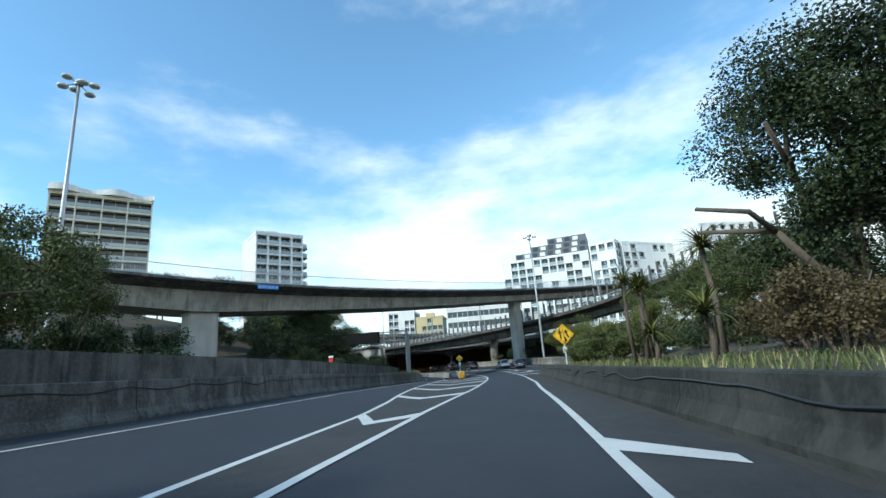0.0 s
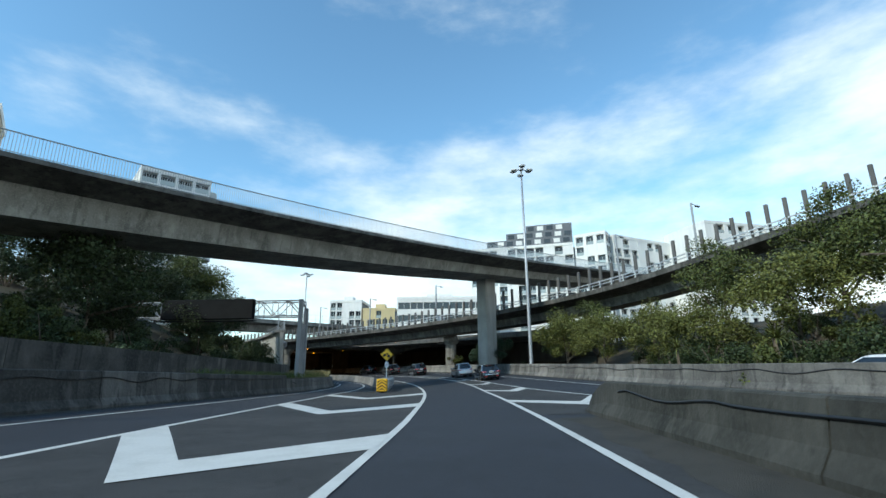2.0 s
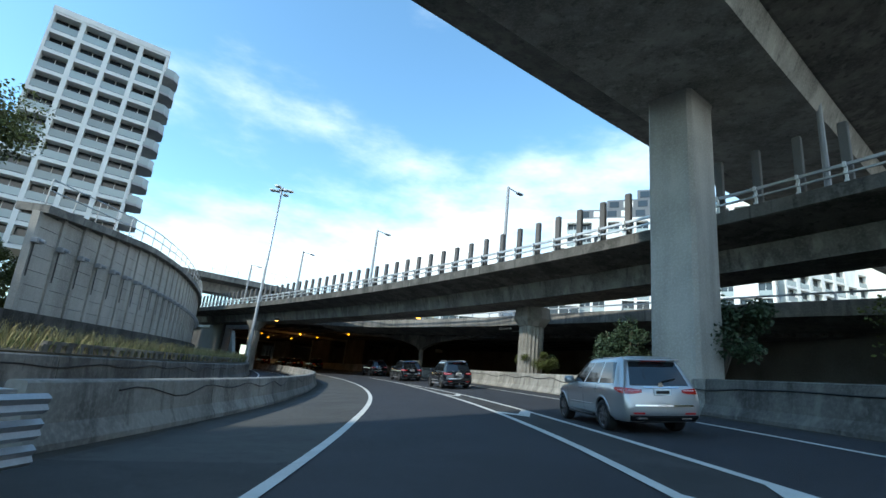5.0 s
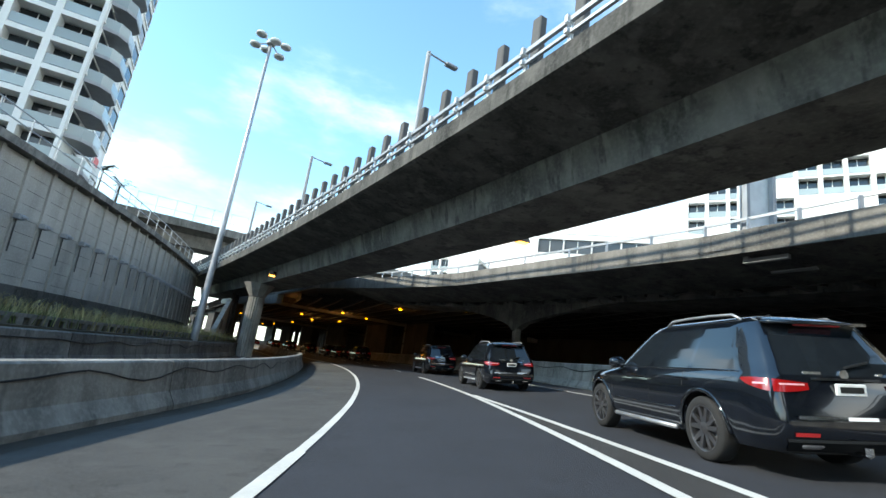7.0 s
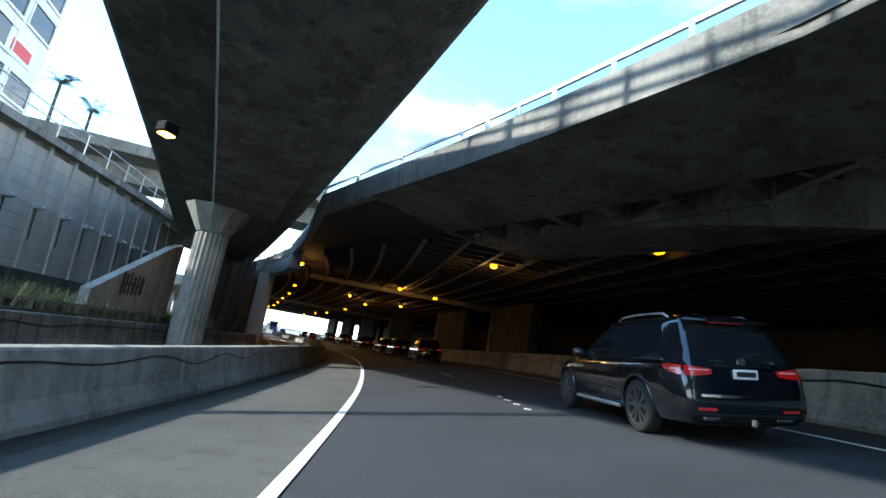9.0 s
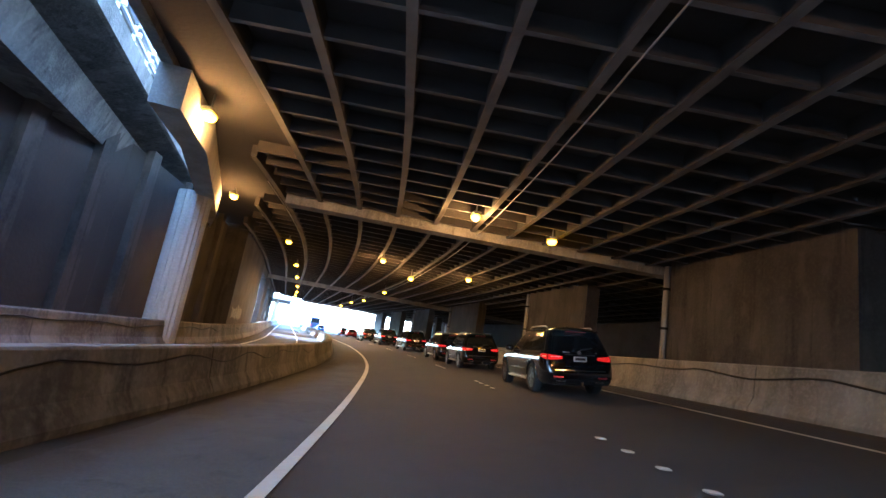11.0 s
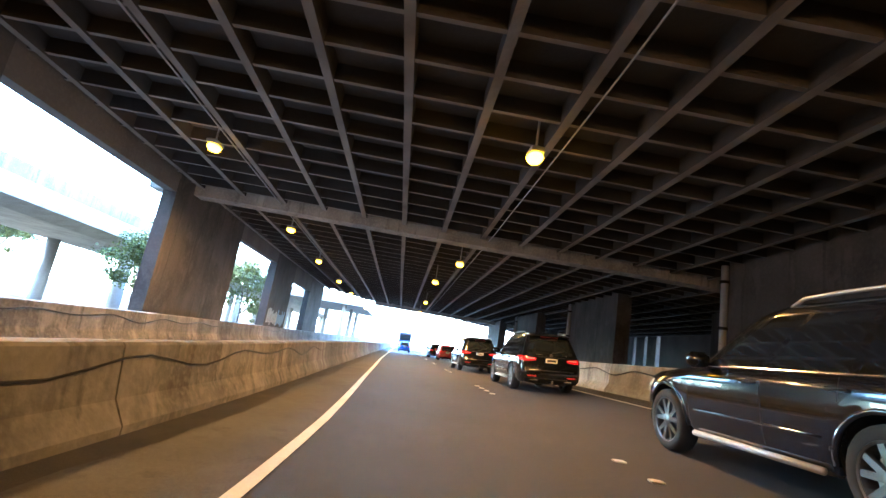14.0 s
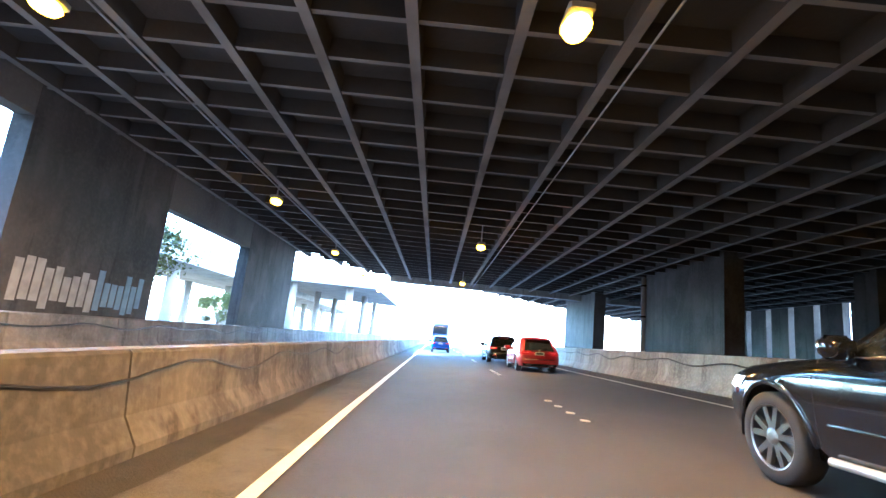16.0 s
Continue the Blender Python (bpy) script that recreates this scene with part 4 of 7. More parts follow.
# raised road outside, seen through the openings
def side_deck():
    ob = tagged(new("raised_road"), "pale concrete raised road on round columns outside the openings", "bridge", kind="structure")
    rings = []
    for s in steps(196, 330, 4.0):
        rings.append([flat(s, u, z) for u, z in ((-19.5, 6.2), (-19.5, 5.2), (-21, 4.8), (-28, 4.8), (-29, 5.2), (-29, 6.2))])
    child("deck", Build().rings(rings).mesh("deck", CONC_PALE), ob)
    child("parapet", Build().rings([[flat(s, u, z) for u, z in ((-19.6, 6.2), (-19.6, 7.0), (-19.9, 7.0), (-19.9, 6.2))] for s in steps(196, 330, 4.0)]).mesh("parapet", CONC), ob)
    for s in range(204, 330, 13):
        for u in (-21.5, -27.0):
            p = flat(s, u, -2.0)
            child("column", Build().tube(p, p + Vector((0, 0, 6.9)), 0.45, n=14).mesh("column", CONC_PALE, True), ob)
    return ob


side_deck()


# a further deck beyond the cover, on thin columns
def far_deck():
    ob = tagged(new("far_bridge"), "light concrete bridge on columns beyond the covered stretch", "bridge", kind="structure")
    child("deck", Build().rings([[flat(s, u, z) for u, z in ((-30, 6.0), (-30, 7.2), (-6.5, 7.2), (-6.5, 6.0))] for s in steps(268, 296, 4.0)]).mesh("deck", CONC_PALE), ob)
    for s in (270, 281, 292):
        for u in (-9.8, -16.0, -23.0):
            p = flat(s, u, -1.5)
            child("column", Build().tube(p, p + Vector((0, 0, 7.6)), 0.4, n=12).mesh("column", CONC_PALE, True), ob)
    return ob


far_deck()


# ---------------------------------------------------------------- anchored panel wall
def build_anchor_wall():
    ob = tagged(new("anchored_wall"), "grey board-marked concrete wall with ground anchors and ribs", "wall", kind="structure")
    S0, S1, pitch, u0 = 99.0, 170.0, 1.97, -16.0
    n = int((S1 - S0) / pitch)

    def lean(h):
        return u0 - 0.05 * (h - 2.0)
    rows_h = [2.0 + 0.62 * k for k in range(9)]
    slab = {}
    for k in range(n):
        a, b2 = S0 + pitch * k, S0 + pitch * (k + 1)
        top = float(np.interp(a, [99, 112, 122, 160], [6.3, 7.3, 7.6, 7.9]))
        for j in range(len(rows_h)):
            h0 = rows_h[j]
            h1 = min(h0 + 0.60, top)
            if h1 <= h0 + 0.05:
                continue
            q = [flat(a + 0.13, lean(h0), h0), flat(b2 - 0.13, lean(h0), h0), flat(b2 - 0.13, lean(h1), h1), flat(a + 0.13, lean(h1), h1)]
            off = (flat(a, u0 - 0.3, 0) - flat(a, u0, 0))
            child("board", Build().rings([q, [p + off for p in q]]).mesh("board", CONC_PALE), ob)
        # rib between the panels
        d = flat(a, u0 + 0.10, 0) - flat(a, u0, 0)
        q0, q1 = flat(a, lean(1.6), 1.6), flat(a, lean(top), top + 0.02)
        w = flat(a + 0.13, u0, 0) - flat(a, u0, 0)
        child("rib", Build().rings([[q0 - w + d, q0 + w + d, q0 + w - d * 2, q0 - w - d * 2], [q1 - w + d, q1 + w + d, q1 + w - d * 2, q1 - w - d * 2]]).mesh("rib", CONC_PALE), ob)
        # ground anchor head with its drain streak
        ah = 5.05
        c = flat(a, lean(ah) + 0.14, ah)
        m = Matrix.Translation(c) @ pose(0, 0, 0, 0, 0, heading(a))
        b = Build().chamfer_box(-0.05, 0.22, -0.22, 0.22, -0.12, 0.12, 0.03, m)
        b.tube(m @ Vector((0.2, 0, 0)), m @ Vector((0.42, 0, -0.03)), 0.09, 0.07, 8)
        child("anchor", b.mesh("anchor", STEEL_GREY), ob, "steel ground anchor head")
        child("drain_stain", Build().box(0.012, 0.022, -0.045, 0.045, -1.5, -0.1, m @ pose(-0.02, 0, 0, 0, -2.9, 0)).mesh("drain_stain", BLACKISH), ob, "dark wet streak below the anchor")
    cop = []
    for s in steps(S0, S1, 2):
        top = float(np.interp(s, [99, 112, 122, 160], [6.3, 7.3, 7.6, 7.9]))
        cop.append([flat(s, u0 + 0.12, top), flat(s, u0 + 0.12, top + 0.35), flat(s, u0 - 1.2, top + 0.35), flat(s, u0 - 1.2, top)])
    child("coping", Build().rings(cop).mesh("coping", CONC_DARK), ob)
    for s in steps(S0, S1, 2.2):
        top = float(np.interp(s, [99, 112, 122, 160], [6.3, 7.3, 7.6, 7.9])) + 0.35
        p = flat(s, u0 - 0.1, top)
        child("rail_post", Build().tube(p, p + Vector((0, 0, 1.15)), 0.03, n=6).mesh("rail_post", STEEL), ob)
    for h in (1.15, 0.65):
        pts = [flat(s, u0 - 0.1, float(np.interp(s, [99, 112, 122, 160], [6.3, 7.3, 7.6, 7.9])) + 0.35 + h) for s in steps(S0, S1, 3)]
        child("hand_rail", Build().path_tube(pts, 0.03).mesh("hand_rail", STEEL), ob)


BLACKISH = material("damp_stain", (0.035, 0.034, 0.032), 0.7, stain=0.3, stain_scale=2)
build_anchor_wall()


def wing_wall():
    # sloping wing wall with a tag, by the flared pier
    b = Build()
    a, c = road(146, -10.7), road(153.5, -10.9)
    rings = []
    for p, t in ((a, 1.9), (a.lerp(c, 0.85), 4.6), (c, 4.9)):
        n = Vector((c.y - a.y, -(c.x - a.x), 0)).normalized() * 0.35
        rings.append([p - Vector((0, 0, 1)), Vector((p.x, p.y, t)), Vector((p.x, p.y, t)) - n, p - n - Vector((0, 0, 1))])
    w = tagged(new("wing_wall", b.rings(rings).mesh("wing_wall", CONC)), "sloping concrete wing wall with a faded paint tag", "wall", kind="structure")
    bars = [(0.0, 0.0, 0.22, 0.9), (0.3, 0.05, 0.5, 0.85), (0.62, 0.0, 0.8, 0.95), (0.95, 0.05, 1.2, 0.8), (1.32, 0.0, 1.5, 0.9), (1.65, 0.1, 1.95, 0.85), (0.0, 0.4, 1.9, 0.5)]
    d = (c - a).xy.to_3d().normalized()
    n = Vector((d.y, -d.x, 0))
    for x0, z0, x1, z1 in bars:
        o = a + d * 2.0 + n * 0.012
        q = [o + d * x + Vector((0, 0, 1.9 - a.z + z)) for x, z in ((x0, z0), (x1, z0), (x1, z1), (x0, z1))]
        child("tag_bar", Build().rings([q, [p - n * 0.01 for p in q]]).mesh("tag_bar", BLACK), w, "black spray-painted bar")
    return w


wing_wall()


# ---------------------------------------------------------------- road signs, gantry, masts
def diamond_sign(s, u, zc_, size, arrows, post_h, label):
    p = road(s, u)
    ob = thing("warning_sign", p, label, "road sign", rz=heading(s))
    k = size / math.sqrt(2)
    # local y runs along the road; the face looks back down the road (-y)
    b = Build()
    r = 0.07
    pts = []
    for cx, cz in ((0, -k + r), (k - r, 0), (0, k - r), (-k + r, 0)):
        for a in (-0.5, 0, 0.5):
            base = math.atan2(cz, cx) if (cx or cz) else 0
            pts.append((cx + math.cos(base + a) * r, cz + math.sin(base + a) * r))
    b.rings([[Vector((x, -0.02, z + zc_)) for x, z in pts], [Vector((x, 0.01, z + zc_)) for x, z in pts]])
    child("plate", b.mesh("plate", YELLOW), ob, "yellow diamond plate")
    child("border", _diamond_border(k * 0.93, k * 0.89, zc_).mesh("border", BLACK), ob)
    for pth in arrows:
        w = 0.055
        bb = Build()
        q = [Vector((x * k, -0.026, z * k + zc_)) for x, z in pth]
        for i in range(len(q) - 1):
            d = (q[i + 1] - q[i]).normalized()
            nn = Vector((-d.z, 0, d.x)) * w * (1.6 if i == 0 and len(pth) > 3 else 1.0)
            n2 = Vector((-d.z, 0, d.x)) * w
            bb.add([q[i] - nn, q[i] + nn, q[i + 1] + n2, q[i + 1] - n2], [(0, 1, 2, 3)])
        d = (q[-1] - q[-2]).normalized()
        nn = Vector((-d.z, 0, d.x))
        bb.add([q[-1] - nn * 0.16, q[-1] + nn * 0.16, q[-1] + d * 0.26], [(0, 1, 2)])
        child("arrow", bb.mesh("arrow", BLACK), ob, "black arrow")
    if arrows is MERGE:
        wd = [(-0.11, 0.82), (-0.07, 0.82), (0.03, 0.2), (0.06, -0.12), (0.31, -0.48), (0.09, -0.78), (0.0, -0.12)]
        child("lane_wedge", Build().add([Vector((x * k, -0.026, z * k + zc_)) for x, z in wd], [(0, 1, 2, 6), (2, 3, 6), (3, 4, 5, 6)]).mesh("lane_wedge", BLACK), ob)
    child("post", Build().tube((0, 0.05, -0.3), (0, 0.05, zc_ + 0.3), 0.045, n=10).mesh("post", WHITE), ob, "white painted post")
    child("small_plate", Build().box(-0.16, 0.16, -0.02, 0.0, zc_ - k - 0.55, zc_ - k - 0.12).mesh("small_plate", WHITE), ob, "small white marker plate")
    child("marker_bar", Build().box(-0.11, 0.11, -0.026, -0.022, zc_ - k - 0.46, zc_ - k - 0.40).mesh("marker_bar", STEEL_GREY), ob)
    child("marker_bar", Build().box(-0.11, 0.11, -0.026, -0.022, zc_ - k - 0.34, zc_ - k - 0.28).mesh("marker_bar", STEEL_GREY), ob)
    return ob


def _diamond_border(k1, k0, z):
    b = Build()
    o = [Vector((0, -0.024, -k1 + z)), Vector((k1, -0.024, z)), Vector((0, -0.024, k1 + z)), Vector((-k1, -0.024, z))]
    i = [Vector((0, -0.024, -k0 + z)), Vector((k0, -0.024, z)), Vector((0, -0.024, k0 + z)), Vector((-k0, -0.024, z))]
    return b.add(o + i, [(j, (j + 1) % 4, 4 + (j + 1) % 4, 4 + j) for j in range(4)])


MERGE = ([(-0.26, -0.38), (-0.30, 0.16)], [(0.50, -0.30), (0.36, -0.08), (0.29, 0.16)])
SPLIT = ([(-0.05, 0.15), (-0.22, 0.05), (-0.30, -0.02)], [(0.05, 0.15), (0.2, -0.08), (0.26, -0.16)])
diamond_sign(35.9, 4.7, 2.92, 1.06, MERGE, 3, "yellow diamond added-lane sign on a white post behind the barrier")
diamond_sign(75.6, -4.25, 2.95, 0.74, SPLIT, 3, "yellow diamond lane-split sign on a white post behind the crash cushion")


def small_marker(s, u, z):
    p = flat(s, u, z)
    ob = thing("marker_sign", p, "small red and white sign on the retaining wall", "road sign", rz=heading(s))
    child("plate", Build().chamfer_box(-0.16, 0.16, -0.02, 0.02, 0.0, 0.34, 0.01).mesh("plate", RED), ob)
    child("top_plate", Build().box(-0.18, 0.18, -0.025, 0.02, 0.36, 0.5).mesh("top_plate", WHITE), ob)
    child("post", Build().tube((0, 0.04, -0.6), (0, 0.04, 0.5), 0.025, n=6).mesh("post", STEEL), ob)


small_marker(37.3, -13.3, 2.38)


def crash_cushion():
    p = road(68.3, -4.35)
    ob = thing("crash_cushion", p, "yellow and black chevron crash cushion with steel rails", "crash barrier", rz=heading(70))
    child("nose", Build().chamfer_box(-0.38, 0.38, 0.0, 0.55, 0.08, 0.98, 0.06).mesh("nose", YELLOW), ob, "yellow plastic nose box")
    b = Build()
    for k in range(4):
        z = 0.12 + 0.22 * k
        for sx in (-1, 1):
            b.add([Vector((0, -0.012, z + 0.13)), Vector((sx * 0.33, -0.012, z - 0.10 if z > 0.2 else 0.1)), Vector((sx * 0.33, -0.012, max(z, 0.1))), Vector((0, -0.012, min(z + 0.24, 0.95)))], [(0, 1, 2, 3)])
    child("chevron_panel", b.mesh("chevron_panel", BLACK), ob, "black chevron stripes")
    # three-beam rails along both sides, bays with posts
    L = 13.5
    for sx in (-1, 1):
        for j, z in enumerate((0.30, 0.52, 0.74)):
            prof = [(0, -0.09), (0.05, -0.05), (0.02, 0.0), (0.05, 0.05), (0, 0.09), (-0.012, 0.09), (-0.012, -0.09)]
            rings = [[Vector((sx * (0.40 + w + 0.10 * y / L), y, z + 0.1 + h)) for w, h in prof] for y in (0.55, 3.5, 7.0, 10.5, L)]
            child("rail", Build().rings(rings).mesh("rail", STEEL), ob, "corrugated steel rail")
    for k in range(9):
        y = 1.0 + 1.5 * k
        child("frame_post", Build().box(-0.38, 0.38, y, y + 0.09, 0.05, 0.86).mesh("frame_post", STEEL_GREY), ob)
        child("top_plate", Build().box(-0.42, 0.42, y - 0.1, y + 0.25, 0.93, 0.96).mesh("top_plate", STEEL), ob)
    child("base_rail", Build().box(-0.12, 0.12, 0.3, L, 0.0, 0.06).mesh("base_rail", DARK_STEEL), ob)
    return ob


crash_cushion()


def gantry():
    a, c = Vector((-6.6, 78.6, 0.6)), Vector((-27.2, 81.6, 1.2))
    a2 = Vector((-6.2, 80.9, 0.6))
    ob = tagged(new("sign_gantry"), "grey steel truss gantry with a black electronic message sign", "gantry")
    ob.matrix_basis = pose(*a)
    inv = Matrix.Translation(-a)
    top = 7.95

    def put(name, b, mat, label=""):
        b.v = [tuple(inv @ Vector(v)) for v in b.v]
        return child(name, b.mesh(name, mat), ob, label)
    d = (c - a).xy.to_3d().normalized()
    nn = Vector((-d.y, d.x, 0))
    if nn.y < 0:
        nn = -nn
    # portal legs: pairs of square columns joined by plates
    for base in (a, c):
        for k in (0, 1):
            q = base + nn * (1.5 * k)
            put("leg", Build().chamfer_box(-0.19, 0.19, -0.19, 0.19, -1.2, top - base.z + (0.1 if k == 0 else -0.6), 0.03, Matrix.Translation(q)), STEEL_GREY, "grey box column")
        m = Matrix(((nn.x, d.x, 0, base.x), (nn.y, d.y, 0, base.y), (0, 0, 1, base.z), (0, 0, 0, 1)))
        put("web_plate", Build().box(0.1, 1.4, -0.06, 0.06, 0.3, 5.2, m), STEEL_GREY, "solid grey panel between the columns")
        put("cap", Build().tube(base + Vector((0, 0, top - base.z)), base + nn * 1.5 + Vector((0, 0, top - base.z - 0.7)), 0.09, n=6), STEEL_GREY)
        put("footing", Build().chamfer_box(-0.45, 0.45, -0.45, 2.0, -1.2, 0.15, 0.05, Matrix.Translation(base)), CONC)
    L = (c - a).xy.length
    for v in (0.0, 1.3):
        for z in (top, top - 1.45):
            put("chord", Build().tube(a + nn * v + Vector((0, 0, z - a.z)), a + nn * v + d * L + Vector((0, 0, z - a.z)), 0.07, n=6), STEEL_GREY)
        n = 15
        for k in range(n):
            p0, p1 = a + d * (L * k / n) + nn * v, a + d * (L * (k + 1) / n) + nn * v
            z0, z1 = (top, top - 1.45) if k % 2 else (top - 1.45, top)
            put("brace", Build().tube((p0.x, p0.y, z0), (p1.x, p1.y, z1), 0.045, n=5), STEEL_GREY)
            put("brace", Build().tube((p0.x, p0.y, top), (p0.x, p0.y, top - 1.45), 0.04, n=5), STEEL_GREY)
    for k in range(16):
        p0 = a + d * (L * k / 15)
        put("brace", Build().tube((p0.x, p0.y, top), (p0.x + nn.x * 1.3, p0.y + nn.y * 1.3, top), 0.04, n=5), STEEL_GREY)
    m = Matrix(((d.x, nn.x, 0, a.x), (d.y, nn.y, 0, a.y), (0, 0, 1, 0), (0, 0, 0, 1)))
    put("message_board", Build().chamfer_box(4.4, 13.4, -0.75, -0.12, top - 1.75, top + 0.12, 0.05, m), DARK_STEEL, "black electronic message board, switched off")
    put("catwalk", Build().box(4.2, 13.6, -0.9, 0.0, top - 1.95, top - 1.88, m), DARK_STEEL)
    return ob


gantry()


def mast(p, h, label, heads=6, r=0.17):
    ob = thing("light_mast", p, label, "street light")
    child("pole", Build().path_tube([(0, 0, -1), (0, 0, 0.6), (0, 0, h * 0.5), (0, 0, h)], [r * 1.25, r * 1.2, r * 0.85, r * 0.5], 12).mesh("pole", STEEL, True), ob)
    child("ring", Build().tube((0, 0, h - 0.12), (0, 0, h + 0.12), 0.28, 0.28, 12).mesh("ring", STEEL), ob)
    for k in range(heads):
        a = 2 * math.pi * k / heads + 0.4
        q = Vector((math.cos(a) * 0.95, math.sin(a) * 0.95, h - (0.35 if k % 2 else 0.05)))
        child("arm", Build().tube((0, 0, h), q, 0.04, n=5).mesh("arm", STEEL), ob)
        rr = [[q + Vector((math.cos(t) * rad, math.sin(t) * rad, z)) for t in (2 * math.pi * j / 10 for j in range(10))] for rad, z in ((0.12, 0.16), (0.34, 0.08), (0.38, -0.02), (0.3, -0.1))]
        child("lamp_head", Build().rings(rr).mesh("lamp_head", WHITE_STEEL, True), ob, "round floodlight head")
    return ob


mast((15.7, 79.8, 0.0), 22.6, "tall galvanised high-mast light among the shrubs")
mast((-16.55, 127.35, 1.0), 19.5, "tall galvanised high-mast light behind the barrier", 6)
mast((-25.3, 30.2, 3.0), 20.3, "tall grey high-mast light on the planted bank", 6)


def street_lamp(p, h, side, label):
    ob = thing("street_lamp", p, label, "street light")
    child("pole", Build().path_tube([(0, 0, 0), (0, 0, h)], [0.13, 0.10], 8).mesh("pole", STEEL_GREY), ob)
    child("arm", Build().path_tube([(0, 0, h - 0.05), tuple(Vector(side) * 0.9 + Vector((0, 0, h - 0.1)))], 0.04, 6).mesh("arm", STEEL_GREY), ob)
    q = Vector(side) * 1.2 + Vector((0, 0, h - 0.12))
    child("lamp_head", Build().chamfer_box(-0.14, 0.14, -0.3, 0.3, -0.07, 0.07, 0.03, Matrix.Translation(q) @ pose(0, 0, 0, 0, 0, math.degrees(math.atan2(-side[0], side[1])))).mesh("lamp_head", STEEL_GREY), ob)
    return ob


for t in (-0.4, -0.15, 0.135, 0.435, 0.668, 0.858, 1.03):
    c = bez(RAMP, t) - bez_side(RAMP, t) * 1.3
    street_lamp(c, 6.0, -bez_side(RAMP, t), "dark slim street lamp standing on the viaduct deck")

# blue street-name board on the overbridge fascia
def name_board():
    t = 0.125
    c, nn = bez(HOPE, t), bez_side(HOPE, t)
    tg = Vector((nn.y, -nn.x, 0))
    ob = tagged(new("street_name_sign"), "blue street name board on the bridge edge", "road sign")
    ob.matrix_basis = Matrix(((tg.x, nn.x, 0, c.x - nn.x * 0.06), (tg.y, nn.y, 0, c.y - nn.y * 0.06), (0, 0, 1, c.z - 0.45), (0, 0, 0, 1)))
    child("board", Build().chamfer_box(-1.25, 1.25, -0.03, 0.03, -0.24, 0.24, 0.01).mesh("board", BLUE), ob)
    cu = bpy.data.curves.new("lettering", "FONT")
    cu.body, cu.size, cu.align_x, cu.align_y, cu.extrude = "HOPETOUN ST", 0.34, "CENTER", "CENTER", 0.004
    cu.materials.append(WHITE)
    tx = new("lettering", cu)
    tx.parent = ob
    tx.matrix_basis = pose(0, -0.04, 0, 90, 0, 0)
    return ob


name_board()


# back of a large sign on the deck edge
def sign_back():
    p = flat(118.6, 12.3, 7.0)
    ob = thing("road_sign", p, "grey back of a motorway sign on steel brackets", "road sign", rz=38)
    child("panel", Build().chamfer_box(-1.1, 0.9, -0.05, 0.05, 0.3, 4.4, 0.02).mesh("panel", WHITE_STEEL), ob, "pale grey aluminium sign back")
    for x in (-0.9, 0.7):
        child("bracket", Build().box(x - 0.09, x + 0.09, -0.25, -0.07, -0.75, 4.3).box(x - 0.08, x + 0.08, -1.5, -0.1, -0.75, -0.6).mesh("bracket", STEEL_GREY), ob)
    return ob


sign_back()


# ---------------------------------------------------------------- sodium lamps under the deck
def deck_lamp(s, u, z, lit=True, small=False):
    p = flat(s, u, z)
    ob = thing("tunnel_lamp", p, "glowing orange sodium lamp hung under the deck", "lamp", "sodium lamps", rz=heading(s))
    k = 0.6 if small else 1.0
    child("housing", Build().chamfer_box(-0.17 * k, 0.17 * k, -0.28 * k, 0.28 * k, 0.02, 0.16, 0.03).mesh("housing", STEEL_GREY), ob)
    child("stem", Build().tube((0, 0, 0.15), (0, 0, max(0.3, zc(s, u) + 0.75 - z)), 0.03, n=6).mesh("stem", STEEL_GREY), ob)
    # lens made oversize, its glowing area stands in for the lamp's glare
    rr = [[Vector((math.cos(a) * r * k, math.sin(a) * r * 1.4 * k, zz)) for a in (2 * math.pi * j / 12 for j in range(12))] for r, zz in ((0.17, 0.02), (0.20, -0.04), (0.15, -0.13), (0.05, -0.17))]
    child("lens", Build().rings(rr).mesh("lens", SODIUM if lit else SODIUM_DIM, True), ob, "glowing orange lens")
    return ob


LAMPS = [(186.1, -7.2, 6.75), (197.2, -7.0, 6.5), (207.0, -6.8, 6.3), (216.4, -6.5, 6.0), (224.0, -6.3, 5.75), (234.5, -6.3, 5.8), (245, -6.3, 5.8), (256, -6.3, 5.8), (267, -6.3, 5.8), (176.5, -8.9, 7.05), (165.5, -6.4, 6.7),
         (186.8, -0.65, 6.85), (171.0, 2.17, 6.85), (190.7, 2.2, 6.45), (203.0, 2.2, 6.1), (216.2, 2.1, 5.75), (223.1, 1.4, 5.6), (238, 1.6, 5.6), (252, 1.6, 5.6), (186.9, 5.9, 6.7), (172, 5.8, 6.7), (152, 5.0, 6.6), (143.5, 9.0, 6.5)]
for s, u, z in LAMPS:
    deck_lamp(s, u, z)
for s, u in ((178, 16), (196, 16), (214, 16), (232, 16)):
    deck_lamp(s, u, 5.9, True, True)
